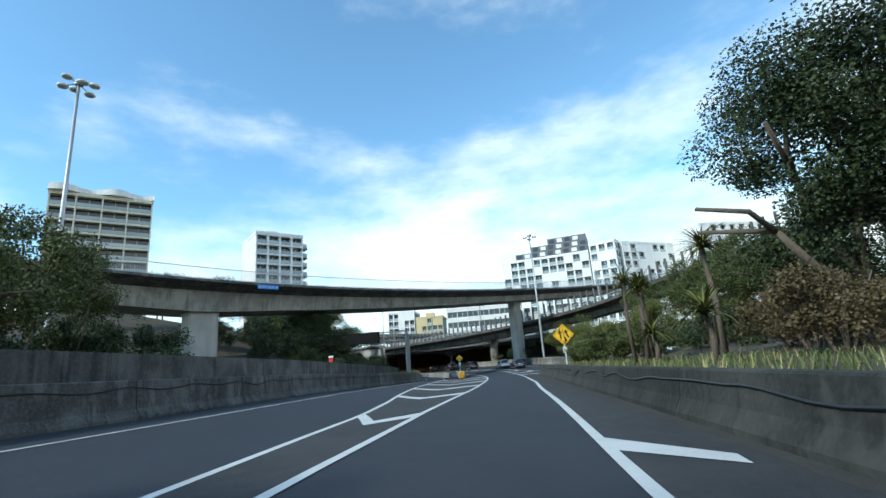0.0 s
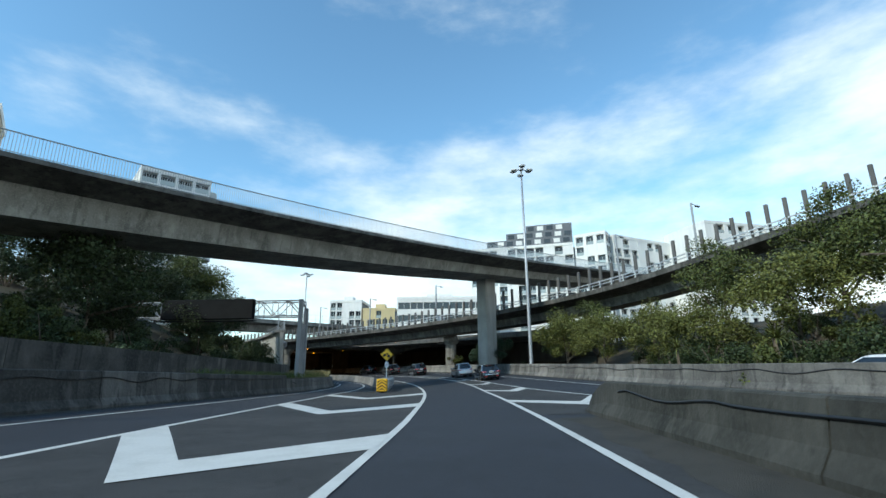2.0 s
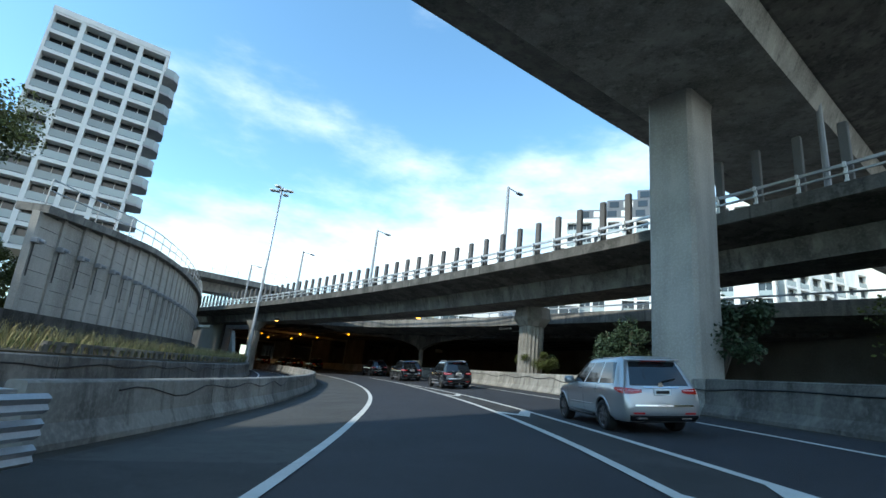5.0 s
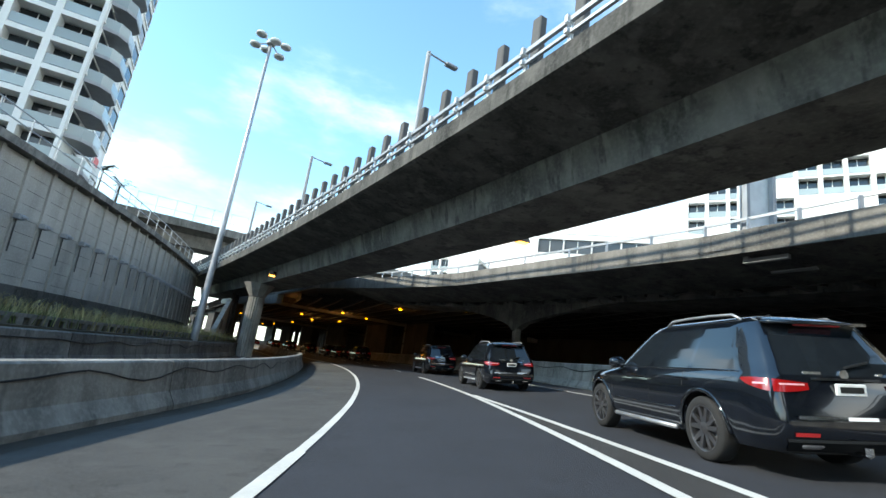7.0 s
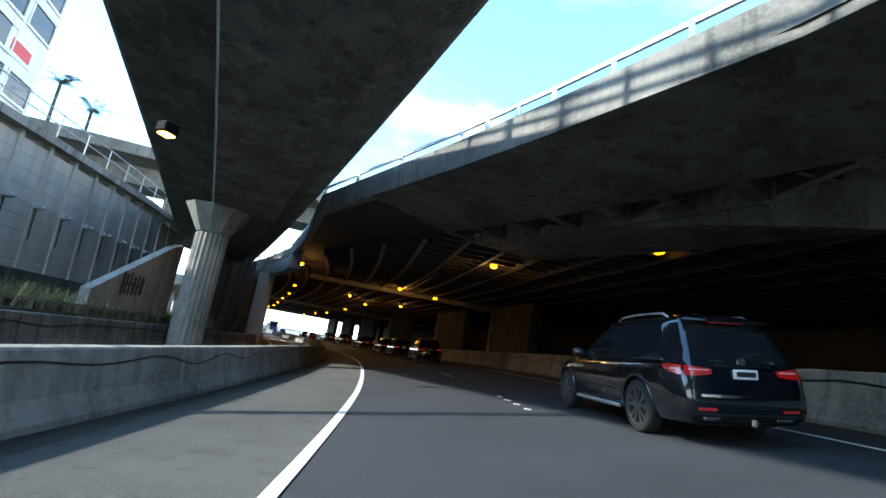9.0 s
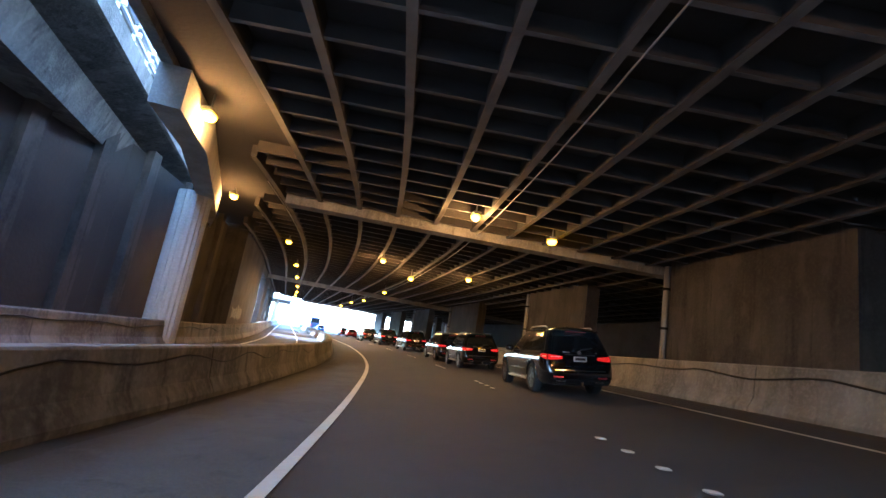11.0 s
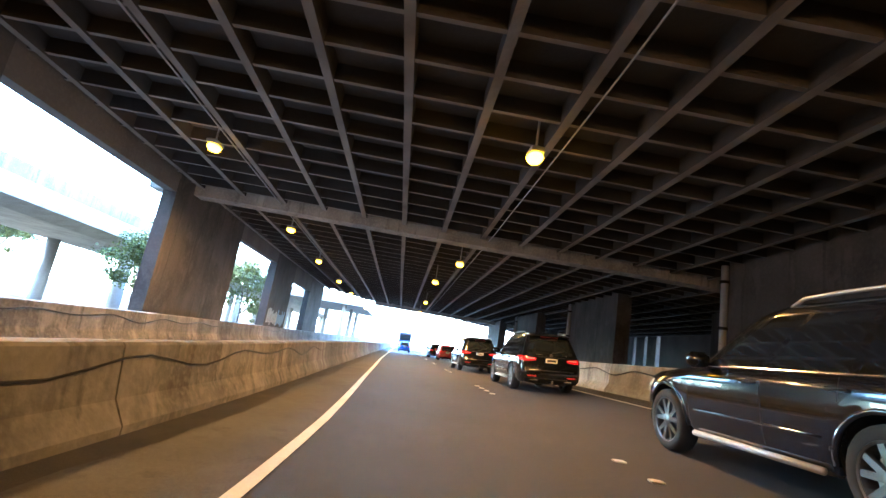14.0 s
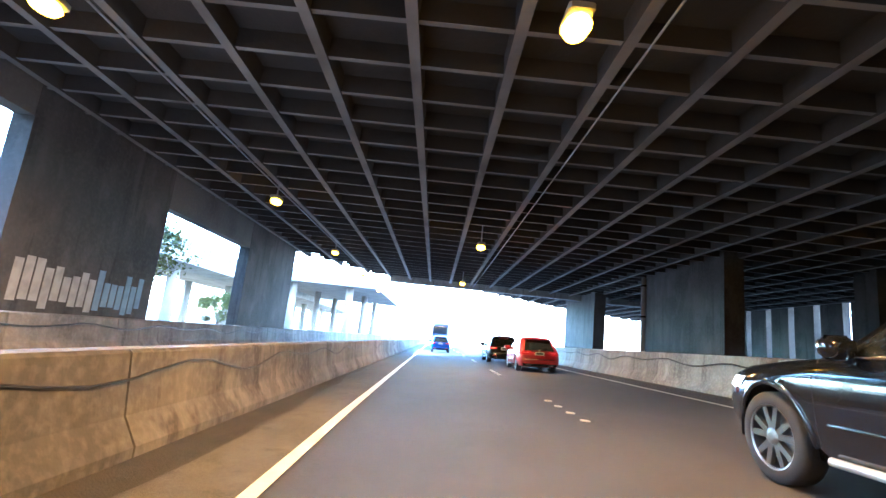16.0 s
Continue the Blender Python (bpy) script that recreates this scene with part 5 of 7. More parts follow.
for s, u, z in ((165.5, -6.4, 6.45), (176.5, -8.9, 6.75), (152, 5.0, 6.2), (171, 2.17, 6.6), (186.9, 5.9, 6.45), (186.8, -0.65, 6.6), (197.2, -7.0, 6.1), (190.7, 2.2, 6.0), (203, 2.2, 5.7), (211, -6.6, 5.7), (216.2, 2.1, 5.3), (224, -6.3, 5.3), (223.1, 1.4, 5.2), (238, 1.6, 5.2)):
    q = flat(s, u, z)
    lamp = new("sodium_light", bpy.data.lights.new("sodium_light", "POINT" if s < 192 else "SPOT"))
    lamp.location = q
    lamp.data.energy, lamp.data.color, lamp.data.shadow_soft_size = (14.0 if s < 160 else 20.0 if u < -8 else 40.0 if s < 180 else 24.0 if s < 192 else 110.0), (1.0, 0.46, 0.12), 0.2
    if s > 192:
        lamp.data.spot_size, lamp.data.spot_blend = radians(174), 0.75


# lamps under the curved viaduct
for c in ((-16.88, 134.12, 6.14),):
    ob = thing("deck_lamp", Vector(c), "small lit orange lamp under the viaduct edge", "lamp")
    child("housing", Build().chamfer_box(-0.2, 0.2, -0.22, 0.22, 0.0, 0.3, 0.04).mesh("housing", DARK_STEEL), ob)
    child("lens", Build().chamfer_box(-0.15, 0.15, -0.17, 0.17, -0.06, 0.0, 0.02).mesh("lens", SODIUM_DIM), ob)


def edge_lamp(p):
    ob = thing("deck_lamp", Vector(p), "square lit lamp on a bracket under the viaduct edge", "lamp", rz=30)
    rr = [[Vector((x * k, y * k, z)) for x, y in ((-0.26, -0.2), (0.26, -0.2), (0.26, 0.2), (-0.26, 0.2))] for k, z in ((0.45, 0.26), (0.8, 0.2), (1.0, 0.06), (1.0, 0.0))]
    child("housing", Build().rings(rr).mesh("housing", STEEL_GREY), ob)
    child("lens", Build().chamfer_box(-0.22, 0.22, -0.16, 0.16, -0.05, -0.004, 0.015).mesh("lens", SODIUM_DIM), ob, "glowing pale orange lens")
    child("bracket", Build().tube((0, 0, 0.22), (0, 0, 1.15), 0.035, n=6).mesh("bracket", STEEL_GREY), ob)


edge_lamp((1.41, 122.1, 6.7))


# ---------------------------------------------------------------- plants
from mathutils.bvhtree import BVHTree

rng = np.random.default_rng(7)


def leaf_mesh(name, centres, radii, count, size, mat, droop=0.3, flat_top=0.0):
    """Leaves as small folded blades scattered through clumps."""
    n = count
    idx = rng.integers(0, len(centres), n)
    c, r = np.asarray(centres)[idx], np.asarray(radii)[idx]
    d = rng.normal(size=(n, 3))
    d /= np.linalg.norm(d, axis=1)[:, None]
    rad = rng.random(n) ** 0.45
    p = c + d * r * rad[:, None]
    a = rng.normal(size=(n, 3))
    a[:, 2] = a[:, 2] * 0.6 - droop
    a /= np.linalg.norm(a, axis=1)[:, None]
    b = np.cross(a, d + rng.normal(size=(n, 3)) * 0.6)
    b /= np.linalg.norm(b, axis=1)[:, None] + 1e-9
    nn = np.cross(a, b)
    ln = size * (0.6 + 0.8 * rng.random(n))[:, None]
    w = ln * 0.32
    v = np.stack([p, p + a * ln * 0.5 + b * w + nn * ln * 0.08, p + a * ln, p + a * ln * 0.5 - b * w + nn * ln * 0.08], 1).reshape(-1, 3)
    me = bpy.data.meshes.new(name)
    me.vertices.add(4 * n)
    me.vertices.foreach_set("co", v.ravel())
    me.loops.add(4 * n)
    me.loops.foreach_set("vertex_index", np.arange(4 * n))
    me.polygons.add(n)
    me.polygons.foreach_set("loop_start", np.arange(0, 4 * n, 4))
    me.polygons.foreach_set("loop_total", np.full(n, 4))
    me.materials.append(mat)
    me.update(calc_edges=True)
    return me


def limbs(b, base, tip, r, depth, spread, out):
    """Tapered limbs that fork; gathers the twig ends."""
    base, tip = Vector(base), Vector(tip)
    mid = base.lerp(tip, 0.5) + Vector(rng.normal(size=3)) * (tip - base).length * 0.07
    b.path_tube([base, mid, tip], [r, r * 0.82, r * 0.62], 7 if depth > 1 else 5)
    if depth == 0:
        out.append(tuple(tip))
        return
    L = (tip - base).length
    for k in range(3 if depth > 1 else 2):
        d = (tip - base).normalized() + Vector(rng.normal(size=3)) * spread
        d.z = abs(d.z) * 0.8 + 0.12
        limbs(b, tip, tip + d.normalized() * L * (0.6 + 0.25 * rng.random()), r * 0.58, depth - 1, spread, out)


def tree(name, p, h, crown_r, leaves, size, mat, label, trunk=0.16, squash=0.8, bare=0.35, group="", cat="tree"):
    ob = thing(name, p, label, cat, group)
    b, ends = Build(), []
    limbs(b, (0, 0, -0.6), (rng.normal() * 0.2, rng.normal() * 0.2, h * bare), trunk, 2, 0.55, ends)
    child("trunk", b.mesh("trunk", BARK, True), ob)
    cen, rad = [], []
    cz = h - crown_r * squash
    for k in range(26):
        d = rng.normal(size=3)
        d /= np.linalg.norm(d)
        q = d * crown_r * (0.45 + 0.45 * rng.random())
        cen.append((q[0], q[1], cz + q[2] * squash))
        rad.append(np.array([1, 1, 0.75]) * crown_r * (0.22 + 0.2 * rng.random()))
    for e in ends[:14]:
        if math.hypot(e[0], e[1]) > 0.85 * crown_r or e[2] < cz - crown_r * squash:
            continue
        cen.append(e)
        rad.append(np.array([1, 1, 0.8]) * crown_r * 0.38)
    child("crown", leaf_mesh("crown", cen, rad, leaves, size, mat), ob)
    return ob


def bush(name, r, h, leaves, size, mat, label, p=(0, 0, 0), cat="shrub"):
    ob = thing(name, p, label, cat)
    b, ends = Build(), []
    for k in range(5):
        a = 2 * math.pi * k / 5 + rng.random()
        b.path_tube([(0, 0, -0.3), (math.cos(a) * r * 0.3, math.sin(a) * r * 0.3, h * 0.35), (math.cos(a) * r * 0.55, math.sin(a) * r * 0.55, h * 0.7)], [0.05, 0.035, 0.015], 5)
    child("trunk", b.mesh("trunk", BARK), ob)
    cen, rad = [], []
    for k in range(20):
        a, q = rng.random() * 6.283, math.sqrt(rng.random()) * r * 0.8
        top = h * (1 - 0.5 * (q / r) ** 2)
        cen.append((math.cos(a) * q, math.sin(a) * q, top * (0.25 + 0.6 * rng.random())))
        rad.append(np.array([1, 1, 0.85]) * r * (0.2 + 0.2 * rng.random()))
    child("foliage", leaf_mesh("foliage", cen, rad, leaves, size, mat), ob)
    return ob


def sword_plant(name, p, h, n, label, trunk_h=0.0, cat="plant", wid=0.05, mat=FLAX):
    """A tuft of long arching blades, on a bare stem where trunk_h is given."""
    ob = thing(name, p, label, cat)
    if trunk_h:
        child("trunk", Build().path_tube([(0, 0, -0.4), (0.1, 0.05, trunk_h * 0.5), (0, 0.1, trunk_h)], [0.14, 0.11, 0.09], 8).mesh("trunk", BARK, True), ob)
    v, f = [], []
    for k in range(n):
        a, tilt = rng.random() * 6.283, 0.15 + rng.random() * (1.35 if trunk_h else 0.75)
        L = h * (0.7 + 0.4 * rng.random())
        o = len(v)
        dx, dy = math.cos(a), math.sin(a)
        for j, t in enumerate((0, 0.35, 0.7, 1.0)):
            bend = tilt + t * 0.55
            q = Vector((dx * math.sin(bend) * L * t, dy * math.sin(bend) * L * t, trunk_h + math.cos(bend) * L * t))
            w = wid * (1 - t) ** 0.6 + 0.004
            s_ = Vector((-dy, dx, 0)) * w
            v += [q - s_, q + s_]
            if j:
                f.append((o + 2 * j - 2, o + 2 * j - 1, o + 2 * j + 1, o + 2 * j))
    child("tuft", mesh_of("tuft", v, f, mat), ob)
    return ob


_g = bpy.data.objects["ground"].data
GROUND_BVH = BVHTree.FromPolygons([v.co for v in _g.vertices], [tuple(p.vertices) for p in _g.polygons])


def gz(x, y):
    """Height of the ground sheet."""
    place = GROUND_BVH.ray_cast(Vector((x, y, 200)), Vector((0, 0, -1)))[0]
    return place.z if place is not None else 0.0


def at_road(s, u, dz=0.0):
    p = road(s, u)
    return Vector((p.x, p.y, gz(p.x, p.y) + dz))


def scatter(src, spots, s0=0.8, s1=1.3):
    for p in spots:
        k = s0 + (s1 - s0) * rng.random()
        copy_thing(src, Matrix.Translation(p) @ pose(0, 0, 0, 0, 0, rng.random() * 360) @ Matrix.Diagonal((k, k, k * (0.85 + 0.3 * rng.random()), 1)))


def on_bed(s, u):
    return road(s, u, 0.72 + 0.04 * max(0.0, u - 3.5))


# big overhanging tree beside the barrier
tree("roadside_tree", at_road(14.5, 10.4), 12.8, 3.8, 48000, 0.105, LEAF_A, "large dense dark-leaved tree leaning over the bank", 0.28, 1.0, 0.3)
tree("roadside_tree", at_road(16.0, 11.8), 8.3, 3.5, 26000, 0.11, LEAF_A, "dense dark tree under a taller one on the bank", 0.2, 0.9, 0.25)
tree("roadside_tree", at_road(11.5, 12.5), 15.0, 5.0, 34000, 0.14, LEAF_A, "tall shaded dark tree on the bank", 0.28, 1.1, 0.3)
T1 = tree("bank_tree", at_road(76, 15.5), 7.4, 3.0, 12000, 0.15, LEAF_C, "light green wispy tree with thin bare branches behind the barrier", 0.11, 0.8, 0.35)
T2 = tree("bank_tree", at_road(84, 19), 8.5, 3.4, 12000, 0.16, LEAF_B, "mid-green bushy tree on the bank below the viaduct", 0.14, 0.85, 0.3)
T3 = tree("round_tree", (-36.0, 93.0, gz(-36, 93)), 10.5, 5.0, 17000, 0.2, LEAF_B, "broad round evergreen tree behind the gantry", 0.25, 0.75, 0.3)
B1 = bush("dark_shrub", 1.7, 2.8, 9500, 0.095, LEAF_A, "dense dark green shrub on the bank", on_bed(22.5, 9.4))
B2 = bush("leafy_shrub", 1.6, 2.4, 8500, 0.095, LEAF_B, "mid-green leafy shrub on the bank", on_bed(26.2, 7.6))
B3 = bush("bright_shrub", 1.5, 2.6, 3800, 0.13, LEAF_C, "sunlit yellow-green leafy shrub on the bank", at_road(92, 12.8))
B4 = bush("round_shrub", 2.2, 4.4, 8000, 0.15, LEAF_D, "tall round dense shrub beside the bridge pier", road(94.6, 11.5, 0.9))
sword_plant("flax_plant", on_bed(31.2, 4.6), 2.1, 90, "clump of long arching flax leaves", 0.0, "plant", 0.05)
C1 = sword_plant("cabbage_tree", at_road(60, 13.0), 1.1, 90, "cabbage tree with a spiky tuft on a bare stem", 3.4, "tree", 0.035, LEAF_C)


# raised planting bed behind the near barrier
def bed():
    rings = []
    for s in steps(-70, 33, 3.0):
        a, c = lerp(RB1, s) + 0.5, float(np.interp(s, [-70, 20, 28, 33], [13.0, 12.0, 8.5, 4.6]))
        h = float(np.interp(s, [26, 33], [1.3, 0.75]))
        rings.append([road(s, a, -0.6), road(s, a, 0.70), road(s, a + 0.3 * (c - a), 0.85), road(s, c, h), road(s, c + 0.5, -0.9)])
    tagged(new("verge", Build().rings(rings).mesh("verge", EARTH)), "earth bed with dry grass behind the near barrier", "verge", kind="structure")


bed()


def pier_bed():
    rings = []
    for s in steps(84, 113, 3.0):
        a = lerp(RB2, s) + 0.47
        rings.append([road(s, a, -0.6), road(s, a, 0.85), road(s, a + 4.6, 0.95), road(s, a + 5.6, -1.2)])
    tagged(new("verge", Build().rings(rings).mesh("verge", EARTH)), "earth bed round the bridge pier behind the barrier", "verge", kind="structure")


pier_bed()
B5 = bush("dry_shrub", 1.5, 2.1, 6500, 0.08, LEAF_DRY, "brownish half-dry twiggy shrub behind the barrier", on_bed(13.0, 7.6))
C2 = sword_plant("cabbage_tree", on_bed(13.5, 5.4), 1.15, 110, "young cabbage tree with one round spiky head", 1.3, "tree", 0.035, LEAF_C)
C3 = sword_plant("cabbage_tree", on_bed(17.0, 7.2), 1.2, 120, "tall cabbage tree with a spiky head on a bare stem", 3.7, "tree", 0.035, LEAF_C)
# right bank, rising to the viaduct
spots = []
for k in range(46):
    s, u = 6 + 76 * rng.random(), 0
    u = max(10.5, (lerp(RB2, s) + 1.6) if s > 28 else 0) + 16 * rng.random() ** 1.3
    spots.append(at_road(s, u))
scatter(B1, spots[:18], 0.8, 1.6)
scatter(B2, spots[18:38], 0.8, 1.5)
scatter(B3, spots[38:], 0.8, 1.3)
scatter(B2, [at_road(s, u) for s, u in ((62, 13.0), (66, 12.4), (70, 12.6), (57, 14.0))], 0.7, 1.0)
scatter(B2, [on_bed(s, u) for s, u in ((25.5, 5.4), (27.0, 6.3), (24.0, 6.6))], 0.75, 0.9)
scatter(B1, [at_road(s, u) for s, u in ((10, 10.5), (15, 11), (20, 11.5), (24, 12), (27, 11.5), (27, 13.5), (6, 9), (2, 8), (-3, 8), (-8, 9))], 1.1, 1.7)
scatter(B5, [on_bed(s, u) for s, u in ((10.5, 6.6), (15.2, 8.4), (11.5, 8.6))], 0.9, 1.2)
scatter(B2, [on_bed(s, u) for s, u in ((29.4, 5.4), (30.6, 5.2))], 0.7, 0.9)
scatter(B2, [at_road(s, u) for s, u in ((33, 10.8), (32, 12.4))], 1.3, 1.6)
scatter(C1, [at_road(s, u) for s, u in ((55, 15.0), (64, 14.5))], 0.8, 1.15)
scatter(C3, [on_bed(s, u) for s, u in ((17.5, 4.9), (18.1, 5.3), (17.9, 4.6))], 0.7, 0.85)
scatter(C2, [on_bed(17.3, 5.1)], 0.9, 0.95)
scatter(T1, [at_road(s, u) for s, u in ((70, 17), (64, 17), (82, 14.5), (58, 19))], 0.8, 1.15)
scatter(T2, [at_road(s, u) for s, u in ((52, 22), (45, 21), (49, 25), (60, 24), (56, 27), (64, 27), (70, 23), (92, 20), (42, 24))], 0.85, 1.15)
scatter(B3, [at_road(s, u) for s, u in ((83, 11.6), (79, 12.0), (86, 13.5), (95, 12.2), (73, 13.0), (76, 12.2), (68, 13.5))], 0.75, 1.2)
scatter(B1, [at_road(s, u) for s, u in ((98, 12.5), (101, 12.4), (94, 14.5), (104, 12.8), (97, 16), (108, 13), (110.5, 12.6))], 0.9, 1.4)
scatter(B2, [road(109.4, 10.6, 0.88), road(110.6, 11.2, 0.88)], 0.8, 1.0)
copy_thing(B4, Matrix.Translation(road(99.5, 10.6, 0.9)) @ pose(0, 0, 0, 0, 0, 80) @ Matrix.Diagonal((0.7, 0.7, 0.75, 1)))
# left bank
LSP = []
for k in range(30):
    s = 8 + 62 * rng.random()
    u = -15.5 - 15 * rng.random()
    if s > 16 and 0.45 < -u / s < 0.75:
        u = -0.85 * s - 2
    LSP.append(at_road(s, u))
scatter(B1, LSP[:14], 1.0, 1.8)
scatter(B2, LSP[14:], 0.9, 1.6)
scatter(B2, [at_road(s, -15.3) for s in (10, 13, 16, 19, 22)], 0.9, 1.3)
scatter(T2, [at_road(s, u) for s, u in ((16, -20), (22, -24), (10, -19), (28, -27), (6, -24))], 0.8, 1.1)
scatter(T3, [Vector((x, y, gz(x, y))) for x, y in ((-27, 101), (-44, 86), (-48, 100), (-38, 108), (-56, 92))], 0.75, 1.1)
scatter(B2, [Vector((x, y, gz(x, y))) for x, y in ((-20, 88), (-23, 92), (-26, 86), (-19, 95), (-30, 90), (-24, 98), (-22, 103), (-29, 79), (-33, 84))], 1.1, 1.8)
scatter(B3, [Vector((x, y, gz(x, y))) for x, y in ((-17, 92), (-18.5, 98), (-19.5, 103), (-16.5, 87), (-21, 107))], 1.1, 1.6)
# dark planted hillside behind the overbridge, then unseen tall trees added to shade the start
D1 = tree("hillside_tree", at_road(66, -24), 8.5, 4.2, 11000, 0.2, LEAF_A, "dense dark evergreen tree on the hillside under the bridge", 0.2, 0.85, 0.25)
HS = [at_road(s, u) for s, u in ((84, -23), (86, -31), (90, -38), (95, -30), (99, -24), (93, -46), (88, -54), (103, -36), (110, -30), (98, -52), (81, -44), (66, -52))]
scatter(B1, [at_road(s, u) for s, u in ((66, -20), (70, -24), (74, -18), (78, -28), (72, -30), (82, -22), (64, -27), (86, -18), (90, -22), (60, -22), (84, -34), (58, -28), (76, -36), (80, -18), (68, -34), (62, -36), (94, -19), (90, -30))], 1.1, 1.6)
scatter(D1, HS, 0.8, 1.15)
scatter(B1, [at_road(s, -15.6 - 2.5 * rng.random()) for s in range(40, 62, 3)], 0.9, 1.5)
scatter(D1, [at_road(s, u) for s, u in ((-14, -16), (-20, -17), (-28, -16), (-15, -22), (-22, -22), (-36, -18), (-32, -21))], 1.5, 1.8)
# dense bank wood below the viaduct
scatter(D1, [at_road(s, u) for s, u in ((36, 25), (42, 27), (48, 28), (54, 30), (34, 30), (60, 29), (40, 34))], 0.6, 0.8)
scatter(B1, [at_road(s, u) for s, u in ((44, 24), (48, 22), (40, 26), (53, 19), (57, 17.5), (60, 16), (36, 27), (32, 29), (63, 15.5), (50, 25))], 1.0, 1.6)
# seen through the openings of the covered stretch
scatter(T1, [at_road(s, u) for s, u in ((239, -15.5), (224, -16.5), (262, -20), (232, -33), (214, -30))], 0.8, 1.2)
scatter(T2, [at_road(s, u) for s, u in ((255, -34), (236, -36))], 1.0, 1.4)


def grass_strip(name, s0, s1, ua, ub, h, n, hgt, mat, label):
    v, f = [], []
    for k in range(n):
        s = s0 + (s1 - s0) * rng.random()
        u = lerp(ua, s) + (lerp(ub, s) - lerp(ua, s)) * rng.random()
        p = road(s, u, h)
        a, L = rng.random() * 6.283, hgt * (0.5 + 0.9 * rng.random())
        d = Vector((math.cos(a), math.sin(a), 0))
        w = Vector((-d.y, d.x, 0)) * 0.012
        o = len(v)
        v += [p - w, p + w, p + d * L * 0.35 + Vector((0, 0, L * 0.8)) + w * 0.6, p + d * L * 0.35 + Vector((0, 0, L * 0.8)) - w * 0.6, p + d * L * 0.75 + Vector((0, 0, L))]
        f += [(o, o + 1, o + 2, o + 3), (o + 3, o + 2, o + 4)]
    return tagged(new(name, mesh_of(name, v, f, mat)), label, "grass", kind="stuff")


LEDGE_A = [(60, -12.7), (75, -11.8), (90, -10.2), (110, -9.9), (170, -9.8)]
verge = Build()
rings = []
for s in steps(-90, 160, 3.0):
    a, c = lerp(LB, s) - 0.5, lerp(UP, s) + 0.02
    hh = float(np.interp(s, [50, 70], [0.95, 1.05]))
    rings.append([road(s, a, hh), road(s, c, hh + 0.1), road(s, c, -0.5), road(s, a, -0.5)])
tagged(new("verge", verge.rings(rings).mesh("verge", EARTH)), "earth ledge with tufts of grass behind the barrier", "verge", kind="structure")
grass_strip("grass", 58, 160, LEDGE_A, UP, 1.08, 9000, 0.38, GRASS, "tufts of green grass on the ledge")
BED_OUT = [(-60, 9.0), (20, 9.0), (28, 7.5), (32, 4.8)]
grass_strip("grass", 4, 31, [(s, u + 0.8) for s, u in RB1], BED_OUT, 0.75, 4500, 0.22, GRASS, "tufts of green grass on the bed")
grass_strip("dry_grass", 4, 31, [(s, u + 0.7) for s, u in RB1], BED_OUT, 0.75, 1600, 0.25, DRY_GRASS, "dry straw-coloured grass on the bed")
grass_strip("dry_grass", 85, 160, LEDGE_A, UP, 1.08, 9000, 0.62, DRY_GRASS, "dry straw-coloured grass on the ledge")


# crib blocks along the foot of the ledge
def crib():
    ob = tagged(new("crib_wall"), "low row of stained concrete crib blocks", "wall", kind="structure")
    me = Build().chamfer_box(-0.12, 0.12, -0.14, 0.14, -0.1, 0.26, 0.03).mesh("crib_block", CONC_DARK)
    s = 92.0
    while s < 158:
        p = road(s, lerp(LEDGE_A, s) - 0.25, 1.02)
        child("crib_block", me, ob, "", Matrix.Translation(p) @ pose(0, 0, 0, 0, 0, heading(s)))
        s += 0.55
    child("crib_beam", sweep([(-0.1, 1.26), (0.12, 1.26), (0.12, 1.36), (-0.1, 1.36)], 92, 158, 2.0, lambda s: lerp(LEDGE_A, s) - 0.25).mesh("crib_beam", CONC_DARK), ob)


crib()


def palm(p, h, label):
    ob = thing("palm_tree", p, label, "tree")
    child("trunk", Build().path_tube([(0, 0, -0.5), (0.1, 0, h * 0.5), (0, 0, h)], [0.2, 0.15, 0.13], 9).mesh("trunk", BARK, True), ob)
    v, f = [], []
    for k in range(15):
        a, up = rng.random() * 6.283, 0.5 + 0.7 * rng.random()
        dx, dy = math.cos(a), math.sin(a)
        for j in range(12):
            t = (j + 1) / 12
            q = Vector((dx * 2.2 * t * math.cos(up), dy * 2.2 * t * math.cos(up), h + 2.2 * t * math.sin(up) - 1.0 * t * t))
            for sd in (-1, 1):
                e = q + Vector((-dy * sd * 0.55 * (1.1 - t * 0.6) + dx * 0.3, dx * sd * 0.55 * (1.1 - t * 0.6) + dy * 0.3, -0.12))
                o = len(v)
                w = Vector((dx, dy, 0)) * 0.05
                v += [q - w, q + w, e]
                f.append((o, o + 1, o + 2))
    child("crown", mesh_of("crown", v, f, LEAF_A), ob)


palm((-51.9, 148.3, 12.0), 7.2, "slim palm tree with a feathery tuft behind the wall")
palm((-52.3, 151.5, 12.0), 6.3, "short palm tree with a feathery tuft behind the wall")


def norfolk(p, h):
    ob = thing("norfolk_pine", p, "tall tiered dark pine on the hillside", "tree")
    child("trunk", Build().tube((0, 0, -1), (0, 0, h), 0.3, 0.05, 8).mesh("trunk", BARK), ob)
    cen, rad = [], []
    for k in range(15):
        z = h * (0.2 + 0.78 * k / 14)
        r = (h - z) * 0.2 + 0.4
        for j in range(7):
            a = 6.283 * j / 7 + k
            for t in (0.35, 0.7, 1.0):
                cen.append((math.cos(a) * r * t, math.sin(a) * r * t, z - 0.1 * t))
                rad.append(np.array([0.45, 0.45, 0.16]) * (0.6 + r * 0.2))
    child("crown", leaf_mesh("crown", cen, rad, 9000, 0.25, LEAF_A), ob)


